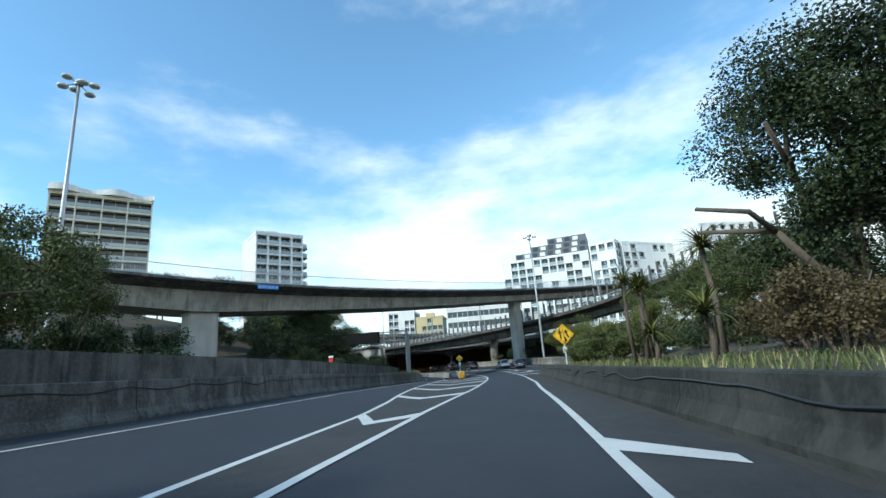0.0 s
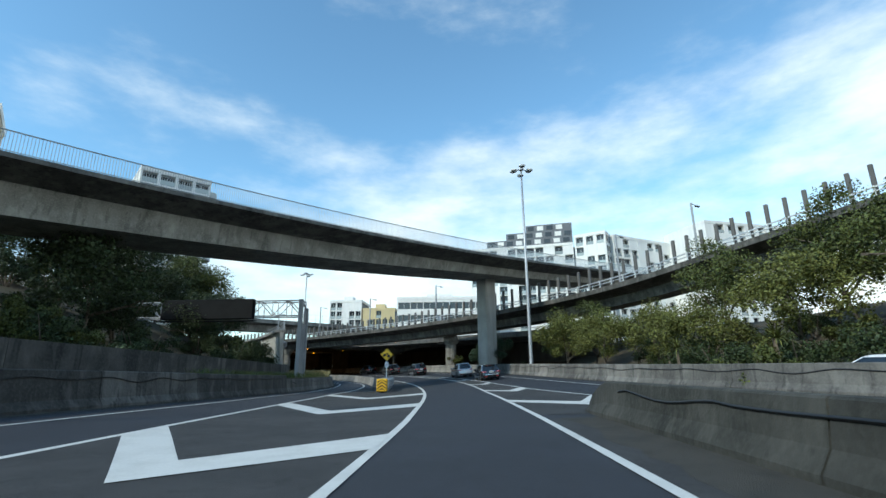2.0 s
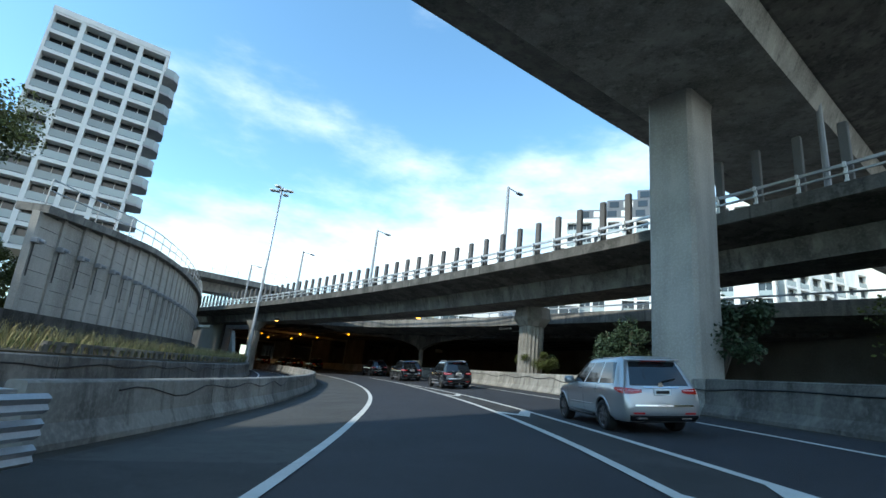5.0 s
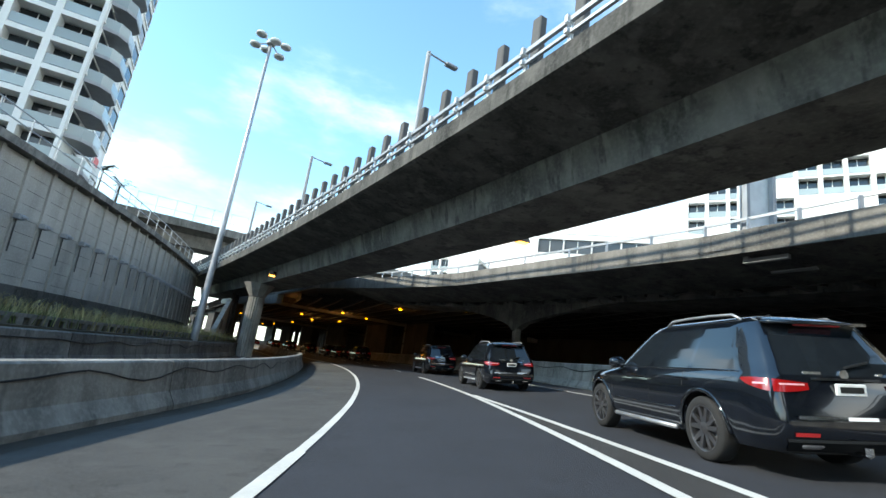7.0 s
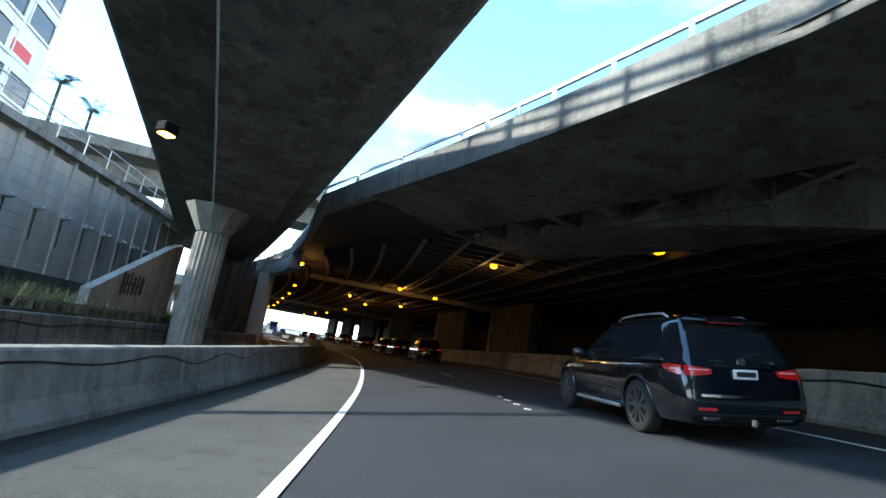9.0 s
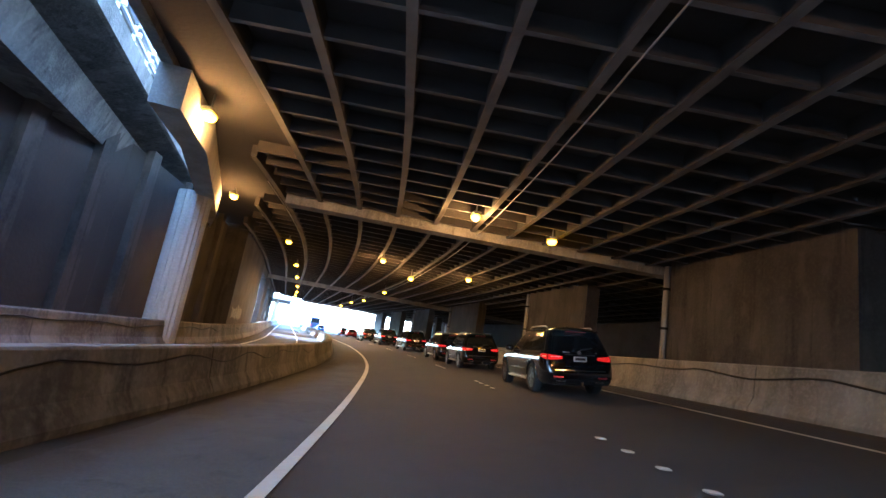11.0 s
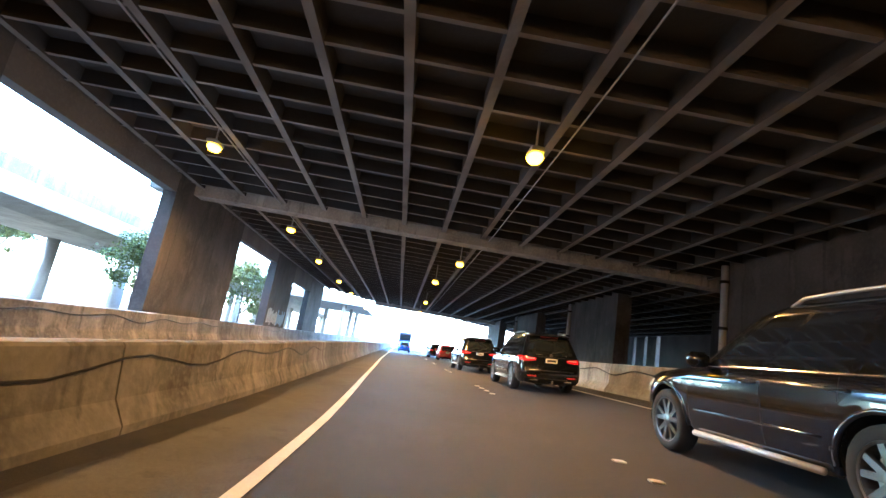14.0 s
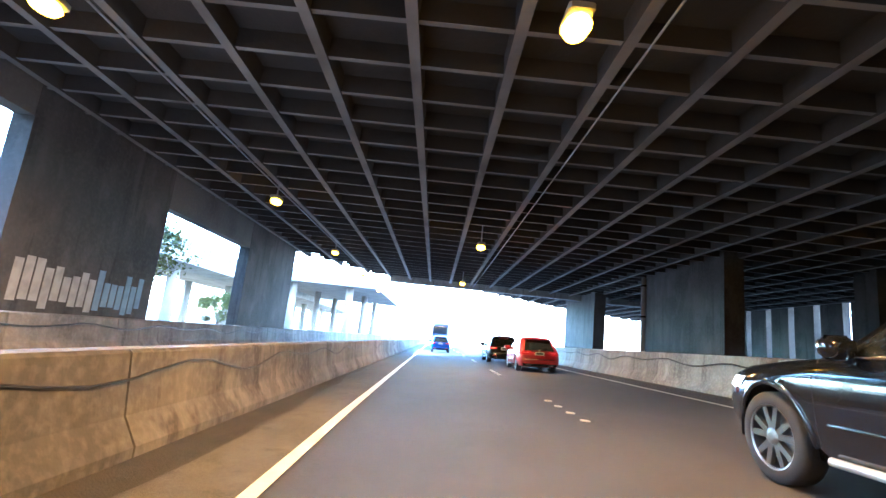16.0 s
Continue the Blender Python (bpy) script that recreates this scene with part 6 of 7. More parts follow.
norfolk((-62, 56, 10.0), 22)


# ---------------------------------------------------------------- buildings
def grid_building(name, label, base, ang, W, D, floors, fh, bays, mats, fin=0.5, slab=0.35, deep=1.2, solid=0.18, right=True, roof_h=0.8, left=True, right_bays=6, seed=1, rail=True, core=None):
    """A block of flats: a glazed core behind projecting floor edges, fins, balcony rails and some solid bays."""
    rr = random.Random(seed)
    wall_m, glass_m, rail_m = mats
    ob = thing(name, base, label, "building", rz=ang)
    H = floors * fh
    child("wall", Build().box(0.25, W - 0.25, deep, D, 0, H).mesh("wall", core or wall_m), ob)
    child("roof", Build().box(-0.1, W + 0.1, -0.1, D + 0.1, H, H + roof_h).box(W * 0.3, W * 0.6, D * 0.4, D * 0.7, H + roof_h, H + roof_h + 2.2).mesh("roof", wall_m), ob, "flat roof with a plant room")
    pane = Build().box(0.12, W / bays - 0.12, deep - 0.04, deep - 0.006, 0.25, fh - slab - 0.05).mesh("pane", glass_m)
    frame_bar = Build().box(W / bays / 2 - 0.04, W / bays / 2 + 0.04, deep - 0.09, deep - 0.045, 0.2, fh - slab).mesh("window_frame", wall_m)
    rail_me = Build().box(0.08, W / bays - 0.08, 0.08, 0.13, 0.1, 1.05).mesh("balcony_rail", rail_m)
    solid_me = Build().box(0.0, W / bays, 0.02, 0.3, 0, fh - slab).mesh("solid_panel", wall_m)
    for k in range(floors + 1):
        child("floor_slab", Build().box(-0.02, W + 0.02, -0.02, deep + 0.1, k * fh - slab / 2, k * fh + slab / 2).mesh("floor_slab", wall_m), ob)
    for j in range(bays + 1):
        x = W * j / bays
        child("fin", Build().box(max(x - fin / 2, -0.01), min(x + fin / 2, W + 0.01), -0.05, deep + 0.1, 0, H).mesh("fin", wall_m), ob)
    for k in range(floors):
        for j in range(bays):
            m = Matrix.Translation((W * j / bays, 0, k * fh + slab / 2))
            if rr.random() < solid:
                child("solid_panel", solid_me, ob, "", m)
                continue
            w = child("window", pane, ob, "", m)
            child("window_frame", frame_bar, w)
            if rail:
                child("balcony_rail", rail_me, ob, "", m)
    for on, x, sgn in ((right, W, 1), (left, 0, -1)):
        if not on:
            continue
        if sgn < 0:
            child("side_wall", Build().box(-0.02, 0.3, 0, D, 0, H).mesh("side_wall", wall_m), ob)
            continue
        child("side_wall", Build().box(W - 0.3, W + 0.02, deep, D, 0, H).mesh("side_wall", wall_m), ob)
        n = right_bays
        wm = Build().box(W + 0.02, W + 0.05, 0.35, D / n - 0.35, 0.7, fh - 0.35).mesh("pane", glass_m)
        fm = Build().box(W + 0.02, W + 0.14, 0.22, 0.35, 0.58, fh - 0.25).box(W + 0.02, W + 0.14, D / n - 0.35, D / n - 0.22, 0.58, fh - 0.25).box(W + 0.02, W + 0.16, 0.2, D / n - 0.2, 0.5, 0.7).box(W + 0.02, W + 0.14, 0.2, D / n - 0.2, fh - 0.35, fh - 0.22).mesh("window_frame", wall_m)
        for k in range(floors):
            for j in range(n):
                if rr.random() < 0.2:
                    continue
                m = Matrix.Translation((0, deep * 0 + D * j / n, k * fh))
                w = child("window", wm, ob, "", m)
                child("window_frame", fm, w)
    return ob


STD = (RENDER_W, GLASS_B, GLASS_RAIL)
TOWER = grid_building("apartment_tower", "white apartment tower with a gridded balcony front", (-50.4, 125.7, 11.0), 37.1, 13.2, 14.5, 11, 2.79, 4, STD, 0.55, 0.5, 1.4, 0.06, right_bays=4, seed=4)
# grey stacked balconies on the tower's corner
for k in range(11):
    b = Build()
    z = k * 2.79
    b.rings([[Vector((13.2 + x, y, z + h)) for x, y in ((0, 0.4), (1.3, 0.7), (2.0, 1.6), (2.0, 4.2), (1.3, 5.0), (0, 5.2))] for h in (-0.12, 0.22)])
    child("balcony", b.mesh("balcony", STEEL_GREY), TOWER, "grey concrete balcony slab")
    r = Build()
    r.rings([[Vector((13.2 + x, y, z + h)) for x, y in ((0.0, 0.45), (1.25, 0.75), (1.92, 1.62), (1.92, 4.18), (1.25, 4.92), (0.0, 5.12), (0.0, 5.06), (1.22, 4.86), (1.86, 4.16), (1.86, 1.64), (1.22, 0.81), (0.0, 0.51))] for h in (0.22, 1.25)])
    child("balcony_rail", r.mesh("balcony_rail", GLASS_RAIL), TOWER)
child("poster", Build().box(13.24, 13.27, 9.9, 13.2, 6.2, 8.6).mesh("poster", WHITE), TOWER, "white and red wall poster")
child("poster_print", Build().box(13.27, 13.28, 10.4, 12.8, 6.5, 7.4).mesh("poster_print", RED), TOWER)
WAVY = grid_building("apartment_block", "pale cream apartment building with rows of balconies and wavy roof", (-98.0, 112.0, 11.8), 35.0, 22.6, 14.0, 12, 3.4, 4, (RENDER_C, GLASS_B, GLASS_RAIL), 0.35, 0.55, 1.6, 0.0, seed=3)
wave = [[Vector((23.2 * k / 30 - 0.3, -0.9 * math.sin(2 * math.pi * k / 15) + y, 41.4 + h)) for y, h in ((-0.7, 0.0), (-0.7, 1.5 + 0.25 * math.sin(2 * math.pi * k / 15)), (14.0, 1.5), (14.0, 0.0))] for k in range(31)]
child("roof_canopy", Build().rings(wave).mesh("roof_canopy", RENDER_W), WAVY, "white roof edge that swings in waves")
STEPPED = grid_building("apartment_block", "grey and white apartment block with framed balconies", (24.5, 185.0, 7.0), -20.0, 33.0, 18.0, 11, 3.0, 11, STD, 0.55, 0.3, 1.2, 0.25, right=False, seed=5, core=RENDER_G)
for x0, z0 in ((5.5, 33.8), (12.0, 36.0), (18.5, 38.2)):
    child("roof_step", Build().box(x0, 33.0, 0.1, 14.0, z0 - 0.05, z0 + 2.2).mesh("roof_step", RENDER_G), STEPPED, "dark grey stepped roof storey")
    for k in range(int((33.0 - x0) / 3)):
        child("roof_window", Build().box(x0 + 0.6 + 3 * k, x0 + 2.6 + 3 * k, 0.03, 0.14, z0 + 0.35, z0 + 1.8).mesh("roof_window", RENDER_W if k % 2 else GLASS_B), STEPPED)
grid_building("apartment_block", "ornate white apartment building with small balconies", (56.0, 173.6, 7.0), -38.0, 9.6, 24.0, 11, 3.2, 3, STD, 1.0, 0.5, 0.8, 0.2, right=True, right_bays=9, seed=6)
grid_building("apartment_block", "white apartment building with a dark flat roof", (67.0, 170.0, 7.0), 22.0, 36.0, 18.0, 11, 3.15, 10, STD, 0.9, 0.5, 0.8, 0.25, right=False, seed=16)
grid_building("apartment_block", "white apartment building with tall fins and a dark roof", (93.4, 164.0, 7.0), 10.0, 31.0, 18.0, 12, 3.15, 8, STD, 1.4, 0.45, 1.1, 0.25, right=False, seed=7)
grid_building("office_building", "long white office building with ribbon windows", (0.7, 168.1, 7.0), -6.0, 26.0, 22.0, 4, 3.6, 7, STD, 0.15, 1.5, 0.4, 0.0, right=False, seed=9, rail=False)
grid_building("apartment_block", "small grey and white apartment building in the distance", (-25.5, 214.0, 8.0), -8.0, 12.0, 14.0, 6, 3.2, 5, (RENDER_W, GLASS_B, GLASS_RAIL), 0.5, 0.4, 0.8, 0.3, right=False, seed=10, core=RENDER_G)
grid_building("apartment_block", "grey apartment building with yellow-edged wing in the distance", (-13.0, 212.0, 8.0), -8.0, 12.0, 14.0, 5, 3.2, 5, (RENDER_Y, GLASS_B, GLASS_RAIL), 0.5, 0.4, 0.8, 0.3, right=False, seed=11, core=RENDER_G)



# ---------------------------------------------------------------- vehicles
def wheel(ob, x, y, r, w, side, rim_mat=RIM):
    n = 32
    ring = lambda rr, xx: [Vector((xx, y + math.cos(t) * rr, r + math.sin(t) * rr)) for t in (2 * math.pi * k / n for k in range(n))]
    wh = child("wheel", Build().rings([ring(r * k, x + a * w / 2) for a, k in ((-0.9, 0.66), (-1, 0.74), (-1, 0.92), (-0.8, 0.985), (-0.4, 1.0), (0.4, 1.0), (0.8, 0.985), (1, 0.92), (1, 0.74), (0.9, 0.70))], caps=False).mesh("tyre", TYRE, True), ob, "black rubber tyre")
    f = x + side * w * 0.40
    b = Build()
    b.rings([ring(r * 0.735, f + side * 0.012), ring(r * 0.71, f + side * 0.022), ring(r * 0.66, f + side * 0.012), ring(r * 0.63, f - side * 0.12)], caps=False)
    hub = Vector((f, y, r))
    for k in range(5):
        a = 2 * math.pi * k / 5 + 0.3
        for sp in (-0.13, 0.13):
            d, e = Vector((0, math.cos(a + sp), math.sin(a + sp))), Vector((0, math.cos(a + sp * 2.1), math.sin(a + sp * 2.1)))
            t0, t1 = Vector((0, -d.z, d.y)) * 0.030, Vector((0, -e.z, e.y)) * 0.026
            o, i = Vector((side * 0.008, 0, 0)), Vector((-side * 0.035, 0, 0))
            p0, p1 = hub + d * r * 0.12, hub + e * r * 0.68
            b.rings([[p0 - t0 + i, p0 + t0 + i, p0 + t0 + o, p0 - t0 + o], [p1 - t1 + i, p1 + t1 + i, p1 + t1 + o, p1 - t1 + o]])
    b.rings([ring(r * 0.20, f - side * 0.03), ring(r * 0.19, f + side * 0.012), ring(r * 0.09, f + side * 0.024)])
    child("rim", b.mesh("rim", rim_mat), wh, "five-spoke alloy rim with double spokes")
    child("brake_disc", Build().rings([ring(r * 0.52, f - side * 0.09), ring(r * 0.52, f - side * 0.07)]).mesh("brake_disc", STEEL_GREY), wh)
    child("rim_barrel", Build().rings([ring(r * 0.66, f - side * 0.16), ring(r * 0.66, f - side * 0.14)]).mesh("rim_barrel", BLACK), wh)
    return wh


# side rows of a car shell: height, tail end, nose end, half width (for a length of 5.13, a width of 1.98 and a height of 1.85)
SHELL_SUV = [(0.30, -2.42, 2.36, 0.90), (0.40, -2.53, 2.50, 0.95), (0.52, -2.56, 2.555, 0.972), (0.66, -2.55, 2.56, 0.985), (0.80, -2.52, 2.53, 0.988), (0.92, -2.50, 2.42, 0.985),
             (1.00, -2.48, 2.20, 0.972), (1.06, -2.46, 1.75, 0.955), (1.11, -2.44, 1.15, 0.935), (1.14, -2.42, 1.05, 0.92), (1.26, -2.36, 0.86, 0.885), (1.40, -2.28, 0.64, 0.84),
             (1.54, -2.20, 0.42, 0.79), (1.66, -2.13, 0.22, 0.745), (1.72, -2.09, 0.10, 0.715), (1.77, -2.02, -0.05, 0.66), (1.805, -1.90, -0.25, 0.52), (1.82, -1.70, -0.50, 0.30)]
SHELL_HATCH = [(z, a + (0.0 if z < 1.12 else 0.55 * (z - 1.12)), b2 + (0.0 if z < 1.02 else 0.25), w) for z, a, b2, w in SHELL_SUV]


def car(name, p, rz, label, L, W, H, paint, kind="suv", tail=TAIL, roof_rails=False, r=0.36):
    """A shell of side rows with wheel openings, glazed bays, a tailgate and its fittings. Nose towards +y, wheels on z = 0."""
    ob = thing(name, p, label, "car", rz=rz)
    kx, ky, kz = W / 1.98, L / 5.13, H / 1.85
    T = np.array(SHELL_SUV if kind == "suv" else SHELL_HATCH) * (kz, ky, ky, kx)
    hw, axles = W / 2, (-1.39 * ky, 1.685 * ky)
    wide = r + 0.065

    def row(z):
        return [float(np.interp(z, T[:, 0], T[:, k])) for k in (1, 2, 3)]

    def flank(z, v):
        """Point of the right flank: v runs from tail (0) to nose (1)."""
        a, c, w = row(z)
        y = a + (c - a) * v
        rear, front = min(1.0, (y - a) / 0.4), min(1.0, (c - y) / (0.95 if z < 1.08 * kz else 0.35))
        k = 1 - 0.11 * (1 - rear) ** 2.2 - (0.22 if z < 1.08 * kz else 0.10) * (1 - front) ** 2.2
        return Vector((w * k, y, z))

    def end(z, f, nose):
        """Point across the tail or the nose, f from -1 to 1."""
        e = flank(z, 1.0 if nose else 0.0)
        out = (0.13 if z < 1.05 * kz else 0.09) if nose else 0.055
        return Vector((e.x * f, e.y + (out if nose else -out) * (1 - f * f), z))

    zs = list(T[:, 0])
    cols = [k / 80 for k in range(81)]
    bays = [(0.10, 0.36), (0.385, 0.655), (0.68, 0.955)] if kind == "suv" else [(0.16, 0.50), (0.53, 0.955)]
    glaze = range(9, 13)
    shell, panes = Build(), []

    def opened(q):
        for yw in axles:
            d = abs(q.y - yw)
            if d < wide:
                top = r + math.sqrt(wide * wide - d * d)
                if q.z < top:
                    return Vector((q.x, q.y, top)), True
        return q, False

    for sx in (-1, 1):
        grid = [[opened(flank(z, v)) for v in cols] for z in zs]
        cell = [Build() for _ in bays]
        for i in range(len(zs) - 1):
            for j in range(80):
                qs = [grid[i][j], grid[i][j + 1], grid[i + 1][j + 1], grid[i + 1][j]]
                if all(o for _, o in qs):
                    continue
                pts = [Vector((q.x * sx, q.y, q.z)) for q, _ in qs]
                at = [k for k, (a, c) in enumerate(bays) if a <= (j + 0.5) / 80 <= c] if i in glaze else []
                (cell[at[0]] if at else shell).add(pts, [(0, 1, 2, 3)])
        for b in cell:
            child("side_window", b.mesh("side_window", CAR_GLASS, True), ob, "dark tinted side window")
    fx = [-1 + 2 * k / 14 for k in range(15)]
    for nose in (False, True):
        pane = Build()
        for i in range(len(zs) - 1):
            for j in range(14):
                pts = [end(zs[i], fx[j], nose), end(zs[i], fx[j + 1], nose), end(zs[i + 1], fx[j + 1], nose), end(zs[i + 1], fx[j], nose)]
                glass = (i in glaze or (not nose and i == 8)) and 0 < j < 13
                (pane if glass else shell).add(pts, [(0, 1, 2, 3)])
        child("windscreen" if nose else "rear_window", pane.mesh("pane", CAR_GLASS, True), ob, "sloping glass pane")
    # crown of the roof
    lid = [[Vector((flank(zs[-1], v).x * f, flank(zs[-1], v).y, zs[-1] + 0.012 * (1 - f * f))) for f in fx] for v in (0, 0.25, 0.5, 0.75, 1)]
    shell.rings(lid, closed=False, caps=False)
    me = shell.mesh("body", paint, True)
    bm = bmesh.new()
    bm.from_mesh(me)
    bmesh.ops.remove_doubles(bm, verts=bm.verts, dist=0.0004)
    bmesh.ops.recalc_face_normals(bm, faces=bm.faces)
    bm.to_mesh(me)
    bm.free()
    child("body", me, ob)
    child("underbody", Build().box(-hw * 0.62, hw * 0.62, T[2, 1] + 0.25, T[2, 2] - 0.3, 0.26 * kz, 0.5 * kz).mesh("underbody", BLACK), ob)
    zb, tailx = 1.0 * kz, lambda z, f, lift=0.012: end(z, f, False) + Vector((0, -lift, 0))
    for sx in (-1, 1):
        side = lambda z, v, lift=0.010: Vector((sx * (flank(z, v).x + lift), flank(z, v).y, z))
        # tail lamp wrapped round the corner, drawn out to a point on the flank
        rings = []
        for f, v, z0, z1 in ((0.55, None, 0.955, 1.025), (0.68, None, 0.935, 1.035), (0.84, None, 0.925, 1.05), (0.96, None, 0.925, 1.06), (None, 0.008, 0.93, 1.065), (None, 0.03, 0.955, 1.07), (None, 0.052, 0.99, 1.068), (None, 0.074, 1.04, 1.062)):
            zz = [(z0 + (z1 - z0) * k / 4) * kz for k in range(5)]
            rings.append([(tailx(z, sx * f, 0.016) if f else side(z, v, 0.014)) for z in zz])
        lamp = child("tail_lamp", Build().rings(rings, closed=False, caps=False).mesh("tail_lamp", tail, True), ob, "red tail lamp cluster")
        strip = [[(tailx(z * kz, sx * f, 0.021) if f else side(z * kz, v, 0.019)) for z in (0.998, 1.016)] for f, v in ((0.6, None), (0.75, None), (0.9, None), (None, 0.01), (None, 0.035))]
        child("lamp_strip", Build().rings(strip, closed=False, caps=False).mesh("lamp_strip", LAMP_STRIP), lamp, "pale pink strip across the lamp")
        child("reflector", Build().rings([[tailx(z * kz, sx * f, 0.012) for z in (0.475, 0.515)] for f in (0.55, 0.7, 0.85)], closed=False, caps=False).mesh("reflector", RED), ob)
        c = tailx(0.385 * kz, sx * 0.62, 0.0)
        child("exhaust", Build().chamfer_box(c.x - 0.13, c.x + 0.13, c.y - 0.03, c.y + 0.1, c.z - 0.035, c.z + 0.035, 0.025).mesh("exhaust", CHROME), ob, "chrome exhaust trim")
        q = flank(1.13 * kz, 0.955)
        child("mirror", Build().chamfer_box(min(sx * (q.x + 0.02), sx * (q.x + 0.27)), max(sx * (q.x + 0.02), sx * (q.x + 0.27)), q.y - 0.22, q.y - 0.06, q.z - 0.03, q.z + 0.15, 0.045).mesh("mirror", paint, True), ob)
        child("head_lamp", Build().rings([[side(z * kz, v, 0.01) for z in (0.80, 0.84, 0.90)] for v in (0.925, 0.95, 0.975, 0.995)], closed=False, caps=False).mesh("head_lamp", GLASS_RAIL, True), ob, "clear head lamp")
        sill = [side(0.33 * kz, v, 0.05) for v in (0.34, 0.5, 0.72)]
        child("side_step", Build().path_tube(sill, 0.035, 8).mesh("side_step", STEEL if roof_rails else BLACK, True), ob, "side step bar")
        child("window_trim", Build().path_tube([side(1.125 * kz, bays[0][0] + (0.955 - bays[0][0]) * k / 12, 0.003) for k in range(13)], 0.009, 5).mesh("window_trim", CHROME), ob, "thin bright trim under the windows")
        for v, top in ((0.725, 1.1), (0.475, 1.1), (0.30, 1.1)):
            yy = flank(0.8 * kz, v).y
            pts = [side(z * kz, (yy - row(z * kz)[0]) / (row(z * kz)[1] - row(z * kz)[0]), 0.0005) for z in ((0.42, 0.6, 0.8, 0.95, 1.1) if v > 0.35 else (0.9, 1.0, 1.1))]
            child("door_seam", Build().path_tube(pts, 0.005, 4).mesh("door_seam", BLACK), ob)
        for v in (0.515, 0.285):
            hpt = side(1.0 * kz, v + 0.03, 0.012)
            child("door_handle", Build().chamfer_box(hpt.x - 0.02, hpt.x + 0.02, hpt.y - 0.11, hpt.y + 0.11, hpt.z - 0.018, hpt.z + 0.018, 0.01).mesh("door_handle", paint), ob)
        child("flank_crease", Build().path_tube([side(0.60 * kz, 0.34 + 0.36 * k / 8, -0.002) for k in range(9)], 0.014, 5).mesh("flank_crease", paint, True), ob)
        for yw in axles:
            n = 24
            lip = []
            for k in range(n + 1):
                t = math.pi * k / n
                y, z = yw + math.cos(t) * wide, r + math.sin(t) * wide
                a, c, w = row(max(z, 0.3 * kz))
                x = flank(max(z, 0.3 * kz), min(1.0, max(0.0, (y - a) / (c - a)))).x
                d = Vector((0, math.cos(t), math.sin(t)))
                o = Vector((sx * x, y, z))
                lip.append([o + Vector((sx * -0.03, 0, 0)) - d * 0.005, o + Vector((sx * 0.012, 0, 0)) - d * 0.005, o + Vector((sx * 0.014, 0, 0)) + d * 0.035, o + Vector((sx * -0.02, 0, 0)) + d * 0.05])
            child("wheel_arch", Build().rings(lip).mesh("wheel_arch", paint, True), ob)
            liner = [[Vector((sx * hw * f, yw + math.cos(t) * wide * g, r + math.sin(t) * wide * g)) for t in (math.pi * (k - 1) / (n - 2) for k in range(n + 1))] for f, g in ((0.955, 1.0), (0.62, 1.0), (0.60, 0.02))]
            child("arch_liner", Build().rings(liner, closed=False, caps=False).mesh("arch_liner", BLACK), ob)
            wheel(ob, sx * (hw - 0.135), yw, r, 0.25 if kind == "suv" else 0.21, sx)
    plate = tailx(0.965 * kz, 0.0, 0.02)
    child("number_plate", Build().chamfer_box(-0.18, 0.18, plate.y - 0.012, plate.y + 0.02, plate.z - 0.065, plate.z + 0.065, 0.008).mesh("number_plate", PLATE), ob, "white number plate")
    child("plate_bar", Build().box(-0.14, 0.14, plate.y - 0.016, plate.y - 0.0125, plate.z - 0.032, plate.z + 0.032).mesh("plate_bar", BLACK), ob)
    child("trim_strip", Build().rings([[tailx(z * kz, f, 0.022) for z in (1.058, 1.085)] for f in (-0.5, -0.25, 0, 0.25, 0.5)], closed=False, caps=False).mesh("trim_strip", CHROME), ob, "bright strip over the number plate")
    child("bumper_trim", Build().rings([[tailx(z * kz, f, 0.05 * (1 - abs(f)) + 0.02) for z in (0.655, 0.69)] for f in (-0.78, -0.5, -0.2, 0.2, 0.5, 0.78)], closed=False, caps=False).mesh("bumper_trim", CHROME), ob, "bright strip on the bumper")
    child("diffuser", Build().rings([[tailx(z * kz, f, 0.006 + 0.02 * (z < 0.43)) for z in (0.315, 0.36, 0.42, 0.45)] for f in (-0.95, -0.6, -0.3, 0, 0.3, 0.6, 0.95)], closed=False, caps=False).mesh("diffuser", DARK_STEEL), ob, "dark grey lower bumper")
    sp = [end(1.70 * kz, f, False) for f in (-0.97, -0.5, 0, 0.5, 0.97)]
    child("spoiler", Build().rings([[q + Vector((0, -0.16, -0.01)), q + Vector((0, -0.15, 0.025)), q + Vector((0, 0.12, 0.075 * kz)), q + Vector((0, 0.1, 0.0))] for q in sp]).mesh("spoiler", paint, True), ob)
    q = end(1.685 * kz, 0, False)
    child("brake_lamp", Build().box(-0.28, 0.28, q.y - 0.10, q.y - 0.04, q.z - 0.012, q.z + 0.004).mesh("brake_lamp", RED), ob)
    a, c = end(1.2 * kz, 0.05, False), end(1.27 * kz, 0.5, False)
    child("wiper", Build().tube(a + Vector((0, -0.03, 0)), c + Vector((0, -0.03, 0)), 0.014, n=5).mesh("wiper", BLACK), ob)
    q = end(1.125 * kz, 0, False)
    child("badge", Build().tube(q + Vector((0, -0.02, 0)), q + Vector((0, 0.03, 0)), 0.055, n=16).mesh("badge", CHROME), ob)
    q = end(0.62 * kz, 0, True)
    child("grille", Build().chamfer_box(-hw * 0.45, hw * 0.45, q.y - 0.1, q.y + 0.012, 0.46 * kz, 0.80 * kz, 0.03).mesh("grille", BLACK), ob)
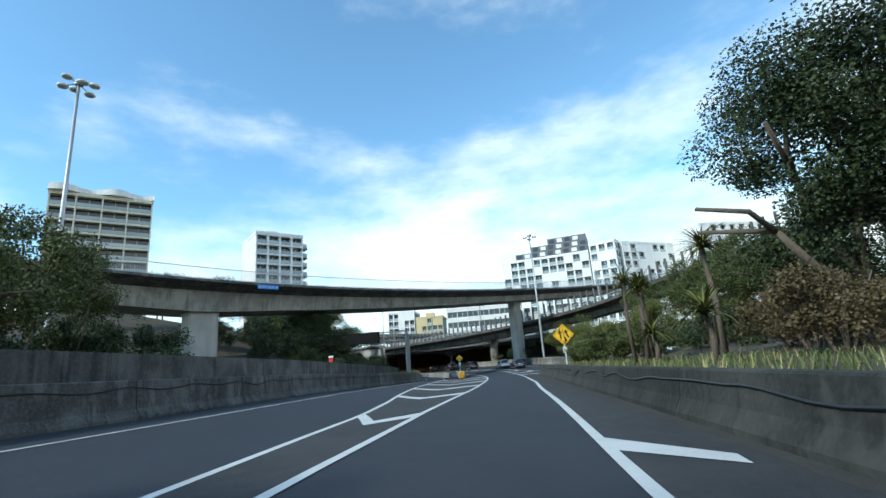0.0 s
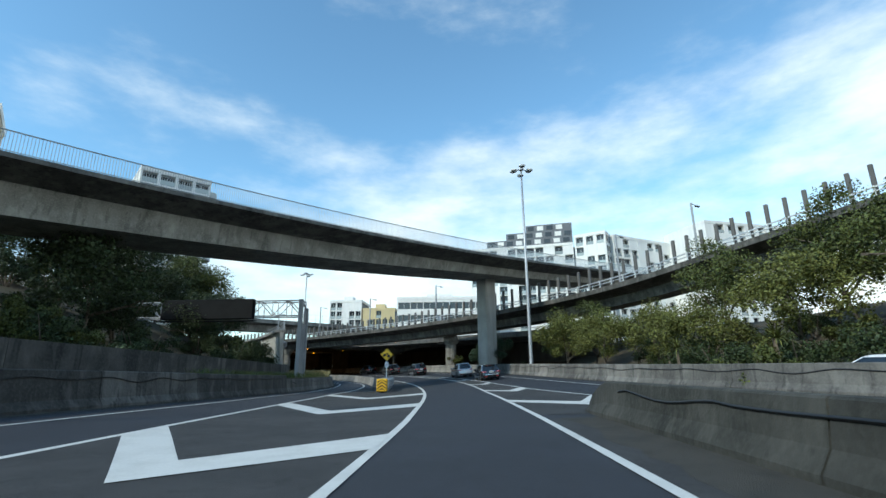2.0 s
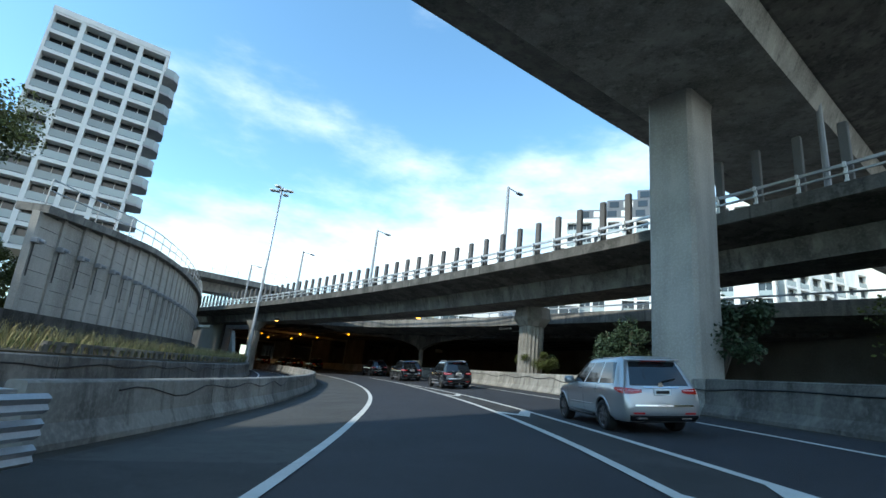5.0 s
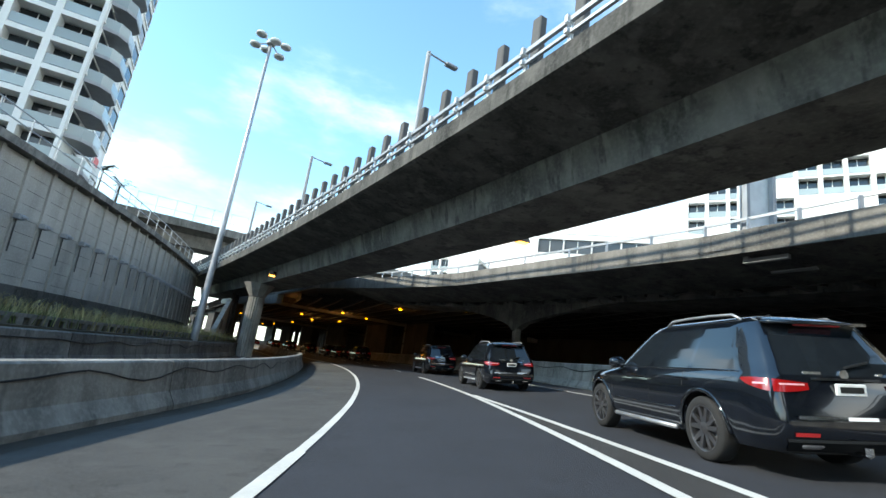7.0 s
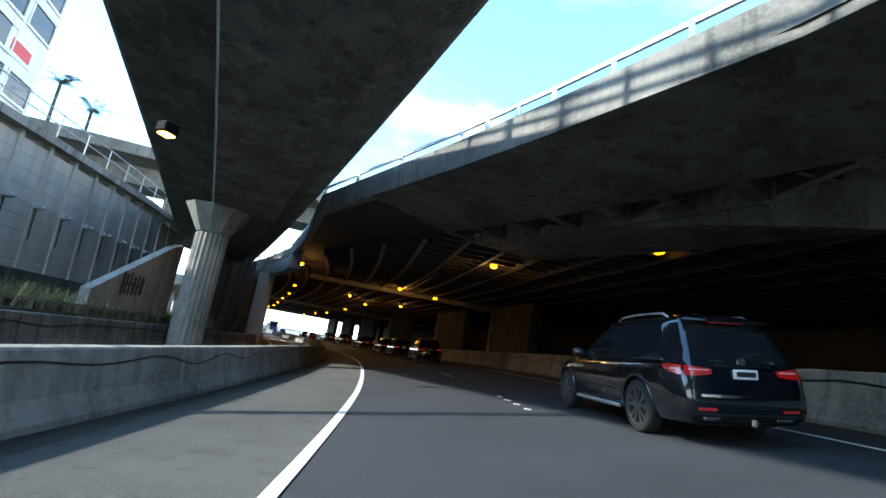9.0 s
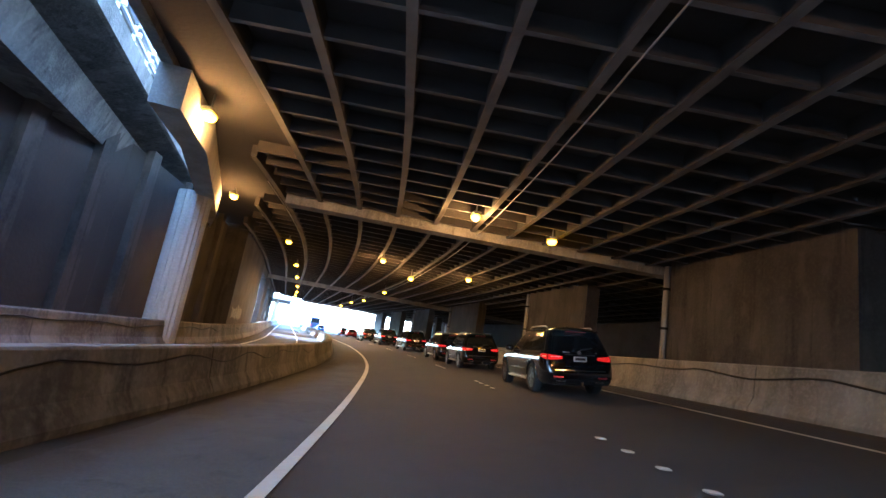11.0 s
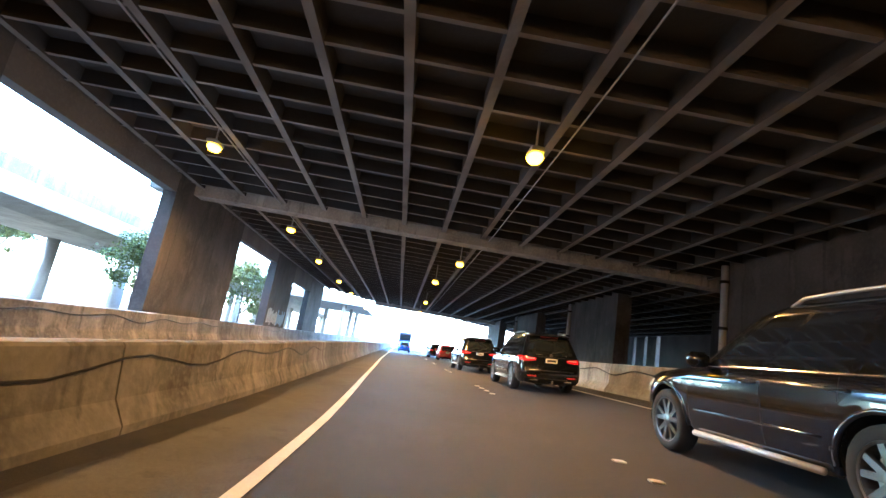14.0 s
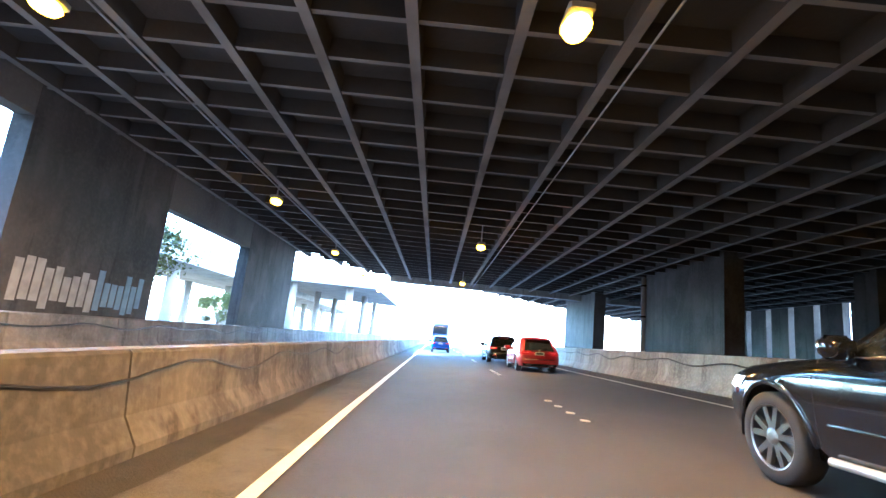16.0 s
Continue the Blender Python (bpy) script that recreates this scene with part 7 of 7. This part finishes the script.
    if roof_rails:
        for sx in (-1, 1):
            pts = [Vector((sx * (flank(1.75 * kz, v).x - 0.02), flank(1.75 * kz, v).y, 1.755 * kz + h)) for v, h in ((0.10, 0.0), (0.16, 0.07), (0.35, 0.085), (0.6, 0.085), (0.80, 0.07), (0.88, 0.0))]
            child("roof_rail", Build().path_tube(pts, 0.02, 6).mesh("roof_rail", STEEL, True), ob, "satin metal roof rail")
        q = tailx(0.36 * kz, 0.0, 0.0)
        child("tow_bar", Build().tube((0, q.y - 0.13, q.z - 0.05), (0, q.y + 0.3, q.z - 0.05), 0.03, n=8).tube((0, q.y - 0.12, q.z - 0.05), (0, q.y - 0.12, q.z + 0.03), 0.042, n=10).mesh("tow_bar", CHROME), ob, "tow ball under the bumper")
        for x0 in (-0.62, -0.53, -0.44, 0.60):
            q = end(1.135 * kz, x0 * 0.9, False)
            child("model_mark", Build().box(q.x, q.x + 0.065, q.y - 0.012, q.y + 0.004, q.z - 0.014, q.z + 0.014).mesh("model_mark", CHROME), ob, "small bright mark on the tailgate")
        child("aerial_fin", Build().rings([[Vector((x, y, 1.825 * kz)) for x, y in ((-0.02, -1.55), (0.02, -1.55), (0.012, -1.35), (-0.012, -1.35))], [Vector((x, y, 1.875 * kz)) for x, y in ((-0.005, -1.57), (0.005, -1.57), (0.004, -1.52), (-0.004, -1.52))]]).mesh("aerial_fin", BLACK), ob)
    return ob


def set_on_road(ob, s, u, turn=0.0):
    """Stand a vehicle on the banked carriageway, nose along the run."""
    c, f, r_ = road(s, u), road(s + 1, u) - road(s - 1, u), road(s, u + 1) - road(s, u - 1)
    f.normalize()
    r_ = (r_ - f * r_.dot(f)).normalized()
    up = r_.cross(f)
    ob.matrix_basis = Matrix(((r_.x, f.x, up.x, c.x), (r_.y, f.y, up.y, c.y), (r_.z, f.z, up.z, c.z), (0, 0, 0, 1))) @ pose(0, 0, 0, 0, 0, turn)
    return ob


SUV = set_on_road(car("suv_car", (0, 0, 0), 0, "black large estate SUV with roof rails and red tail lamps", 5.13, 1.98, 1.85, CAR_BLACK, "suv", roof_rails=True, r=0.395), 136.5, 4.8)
# repeats of the one moving SUV, stationed to fit the camera's view
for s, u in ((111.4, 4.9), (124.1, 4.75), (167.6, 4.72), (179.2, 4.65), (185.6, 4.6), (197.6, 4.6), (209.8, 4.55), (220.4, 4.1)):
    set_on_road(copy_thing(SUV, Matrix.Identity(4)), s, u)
set_on_road(car("hatchback_car", (0, 0, 0), 0, "small black hatchback with red tail lamps", 4.25, 1.78, 1.45, CAR_BLACK, "hatch", r=0.32), 78.6, 5.2)
set_on_road(car("people_carrier", (0, 0, 0), 0, "silver compact people carrier", 4.4, 1.78, 1.62, CAR_SILVER, "suv", r=0.32), 89.4, 5.0)
set_on_road(car("hatchback_car", (0, 0, 0), 0, "bright blue small hatchback", 4.0, 1.72, 1.48, CAR_BLUE, "hatch", r=0.31), 262.0, 0.6)
set_on_road(car("estate_car", (0, 0, 0), 0, "dark grey estate car near the end of the covered stretch", 4.4, 1.78, 1.55, CAR_BLACK, "suv", r=0.32), 247.0, 4.0)
set_on_road(car("hatchback_car", (0, 0, 0), 0, "small red hatchback near the end of the covered stretch", 4.0, 1.72, 1.46, CAR_RED, "hatch", r=0.31), 239.5, 4.4)
set_on_road(car("saloon_car", (0, 0, 0), 0, "white car on the side road behind the barrier", 4.4, 1.76, 1.45, CAR_WHITE, "hatch", r=0.31), 52.5, 17.2, 25)


def coach():
    ob = thing("coach", (0, 0, 0), "dark blue coach with a wide rear window", "bus")
    child("body", Build().chamfer_box(-1.24, 1.24, -5.5, 5.5, 0.35, 3.4, 0.16).mesh("body", material("navy_paint", (0.02, 0.035, 0.09), 0.3, coat=0.8)), ob)
    child("rear_window", Build().chamfer_box(-1.02, 1.02, -5.53, -5.45, 1.9, 3.0, 0.02).mesh("rear_window", CAR_GLASS), ob)
    for sx in (-1, 1):
        child("side_window", Build().box(min(sx * 1.2, sx * 1.255), max(sx * 1.2, sx * 1.255), -5.0, 5.0, 1.9, 2.95).mesh("side_window", CAR_GLASS), ob)
        child("tail_lamp", Build().chamfer_box(sx * 1.02 - 0.1, sx * 1.02 + 0.1, -5.55, -5.45, 0.85, 1.5, 0.02).mesh("tail_lamp", RED), ob)
        for yy in (-3.4, 3.6):
            wheel(ob, sx * 1.08, yy, 0.48, 0.3, sx)
    child("number_plate", Build().box(-0.2, 0.2, -5.52, -5.49, 0.7, 0.82).mesh("number_plate", PLATE), ob)
    return ob


set_on_road(coach(), 292.0, 0.8)
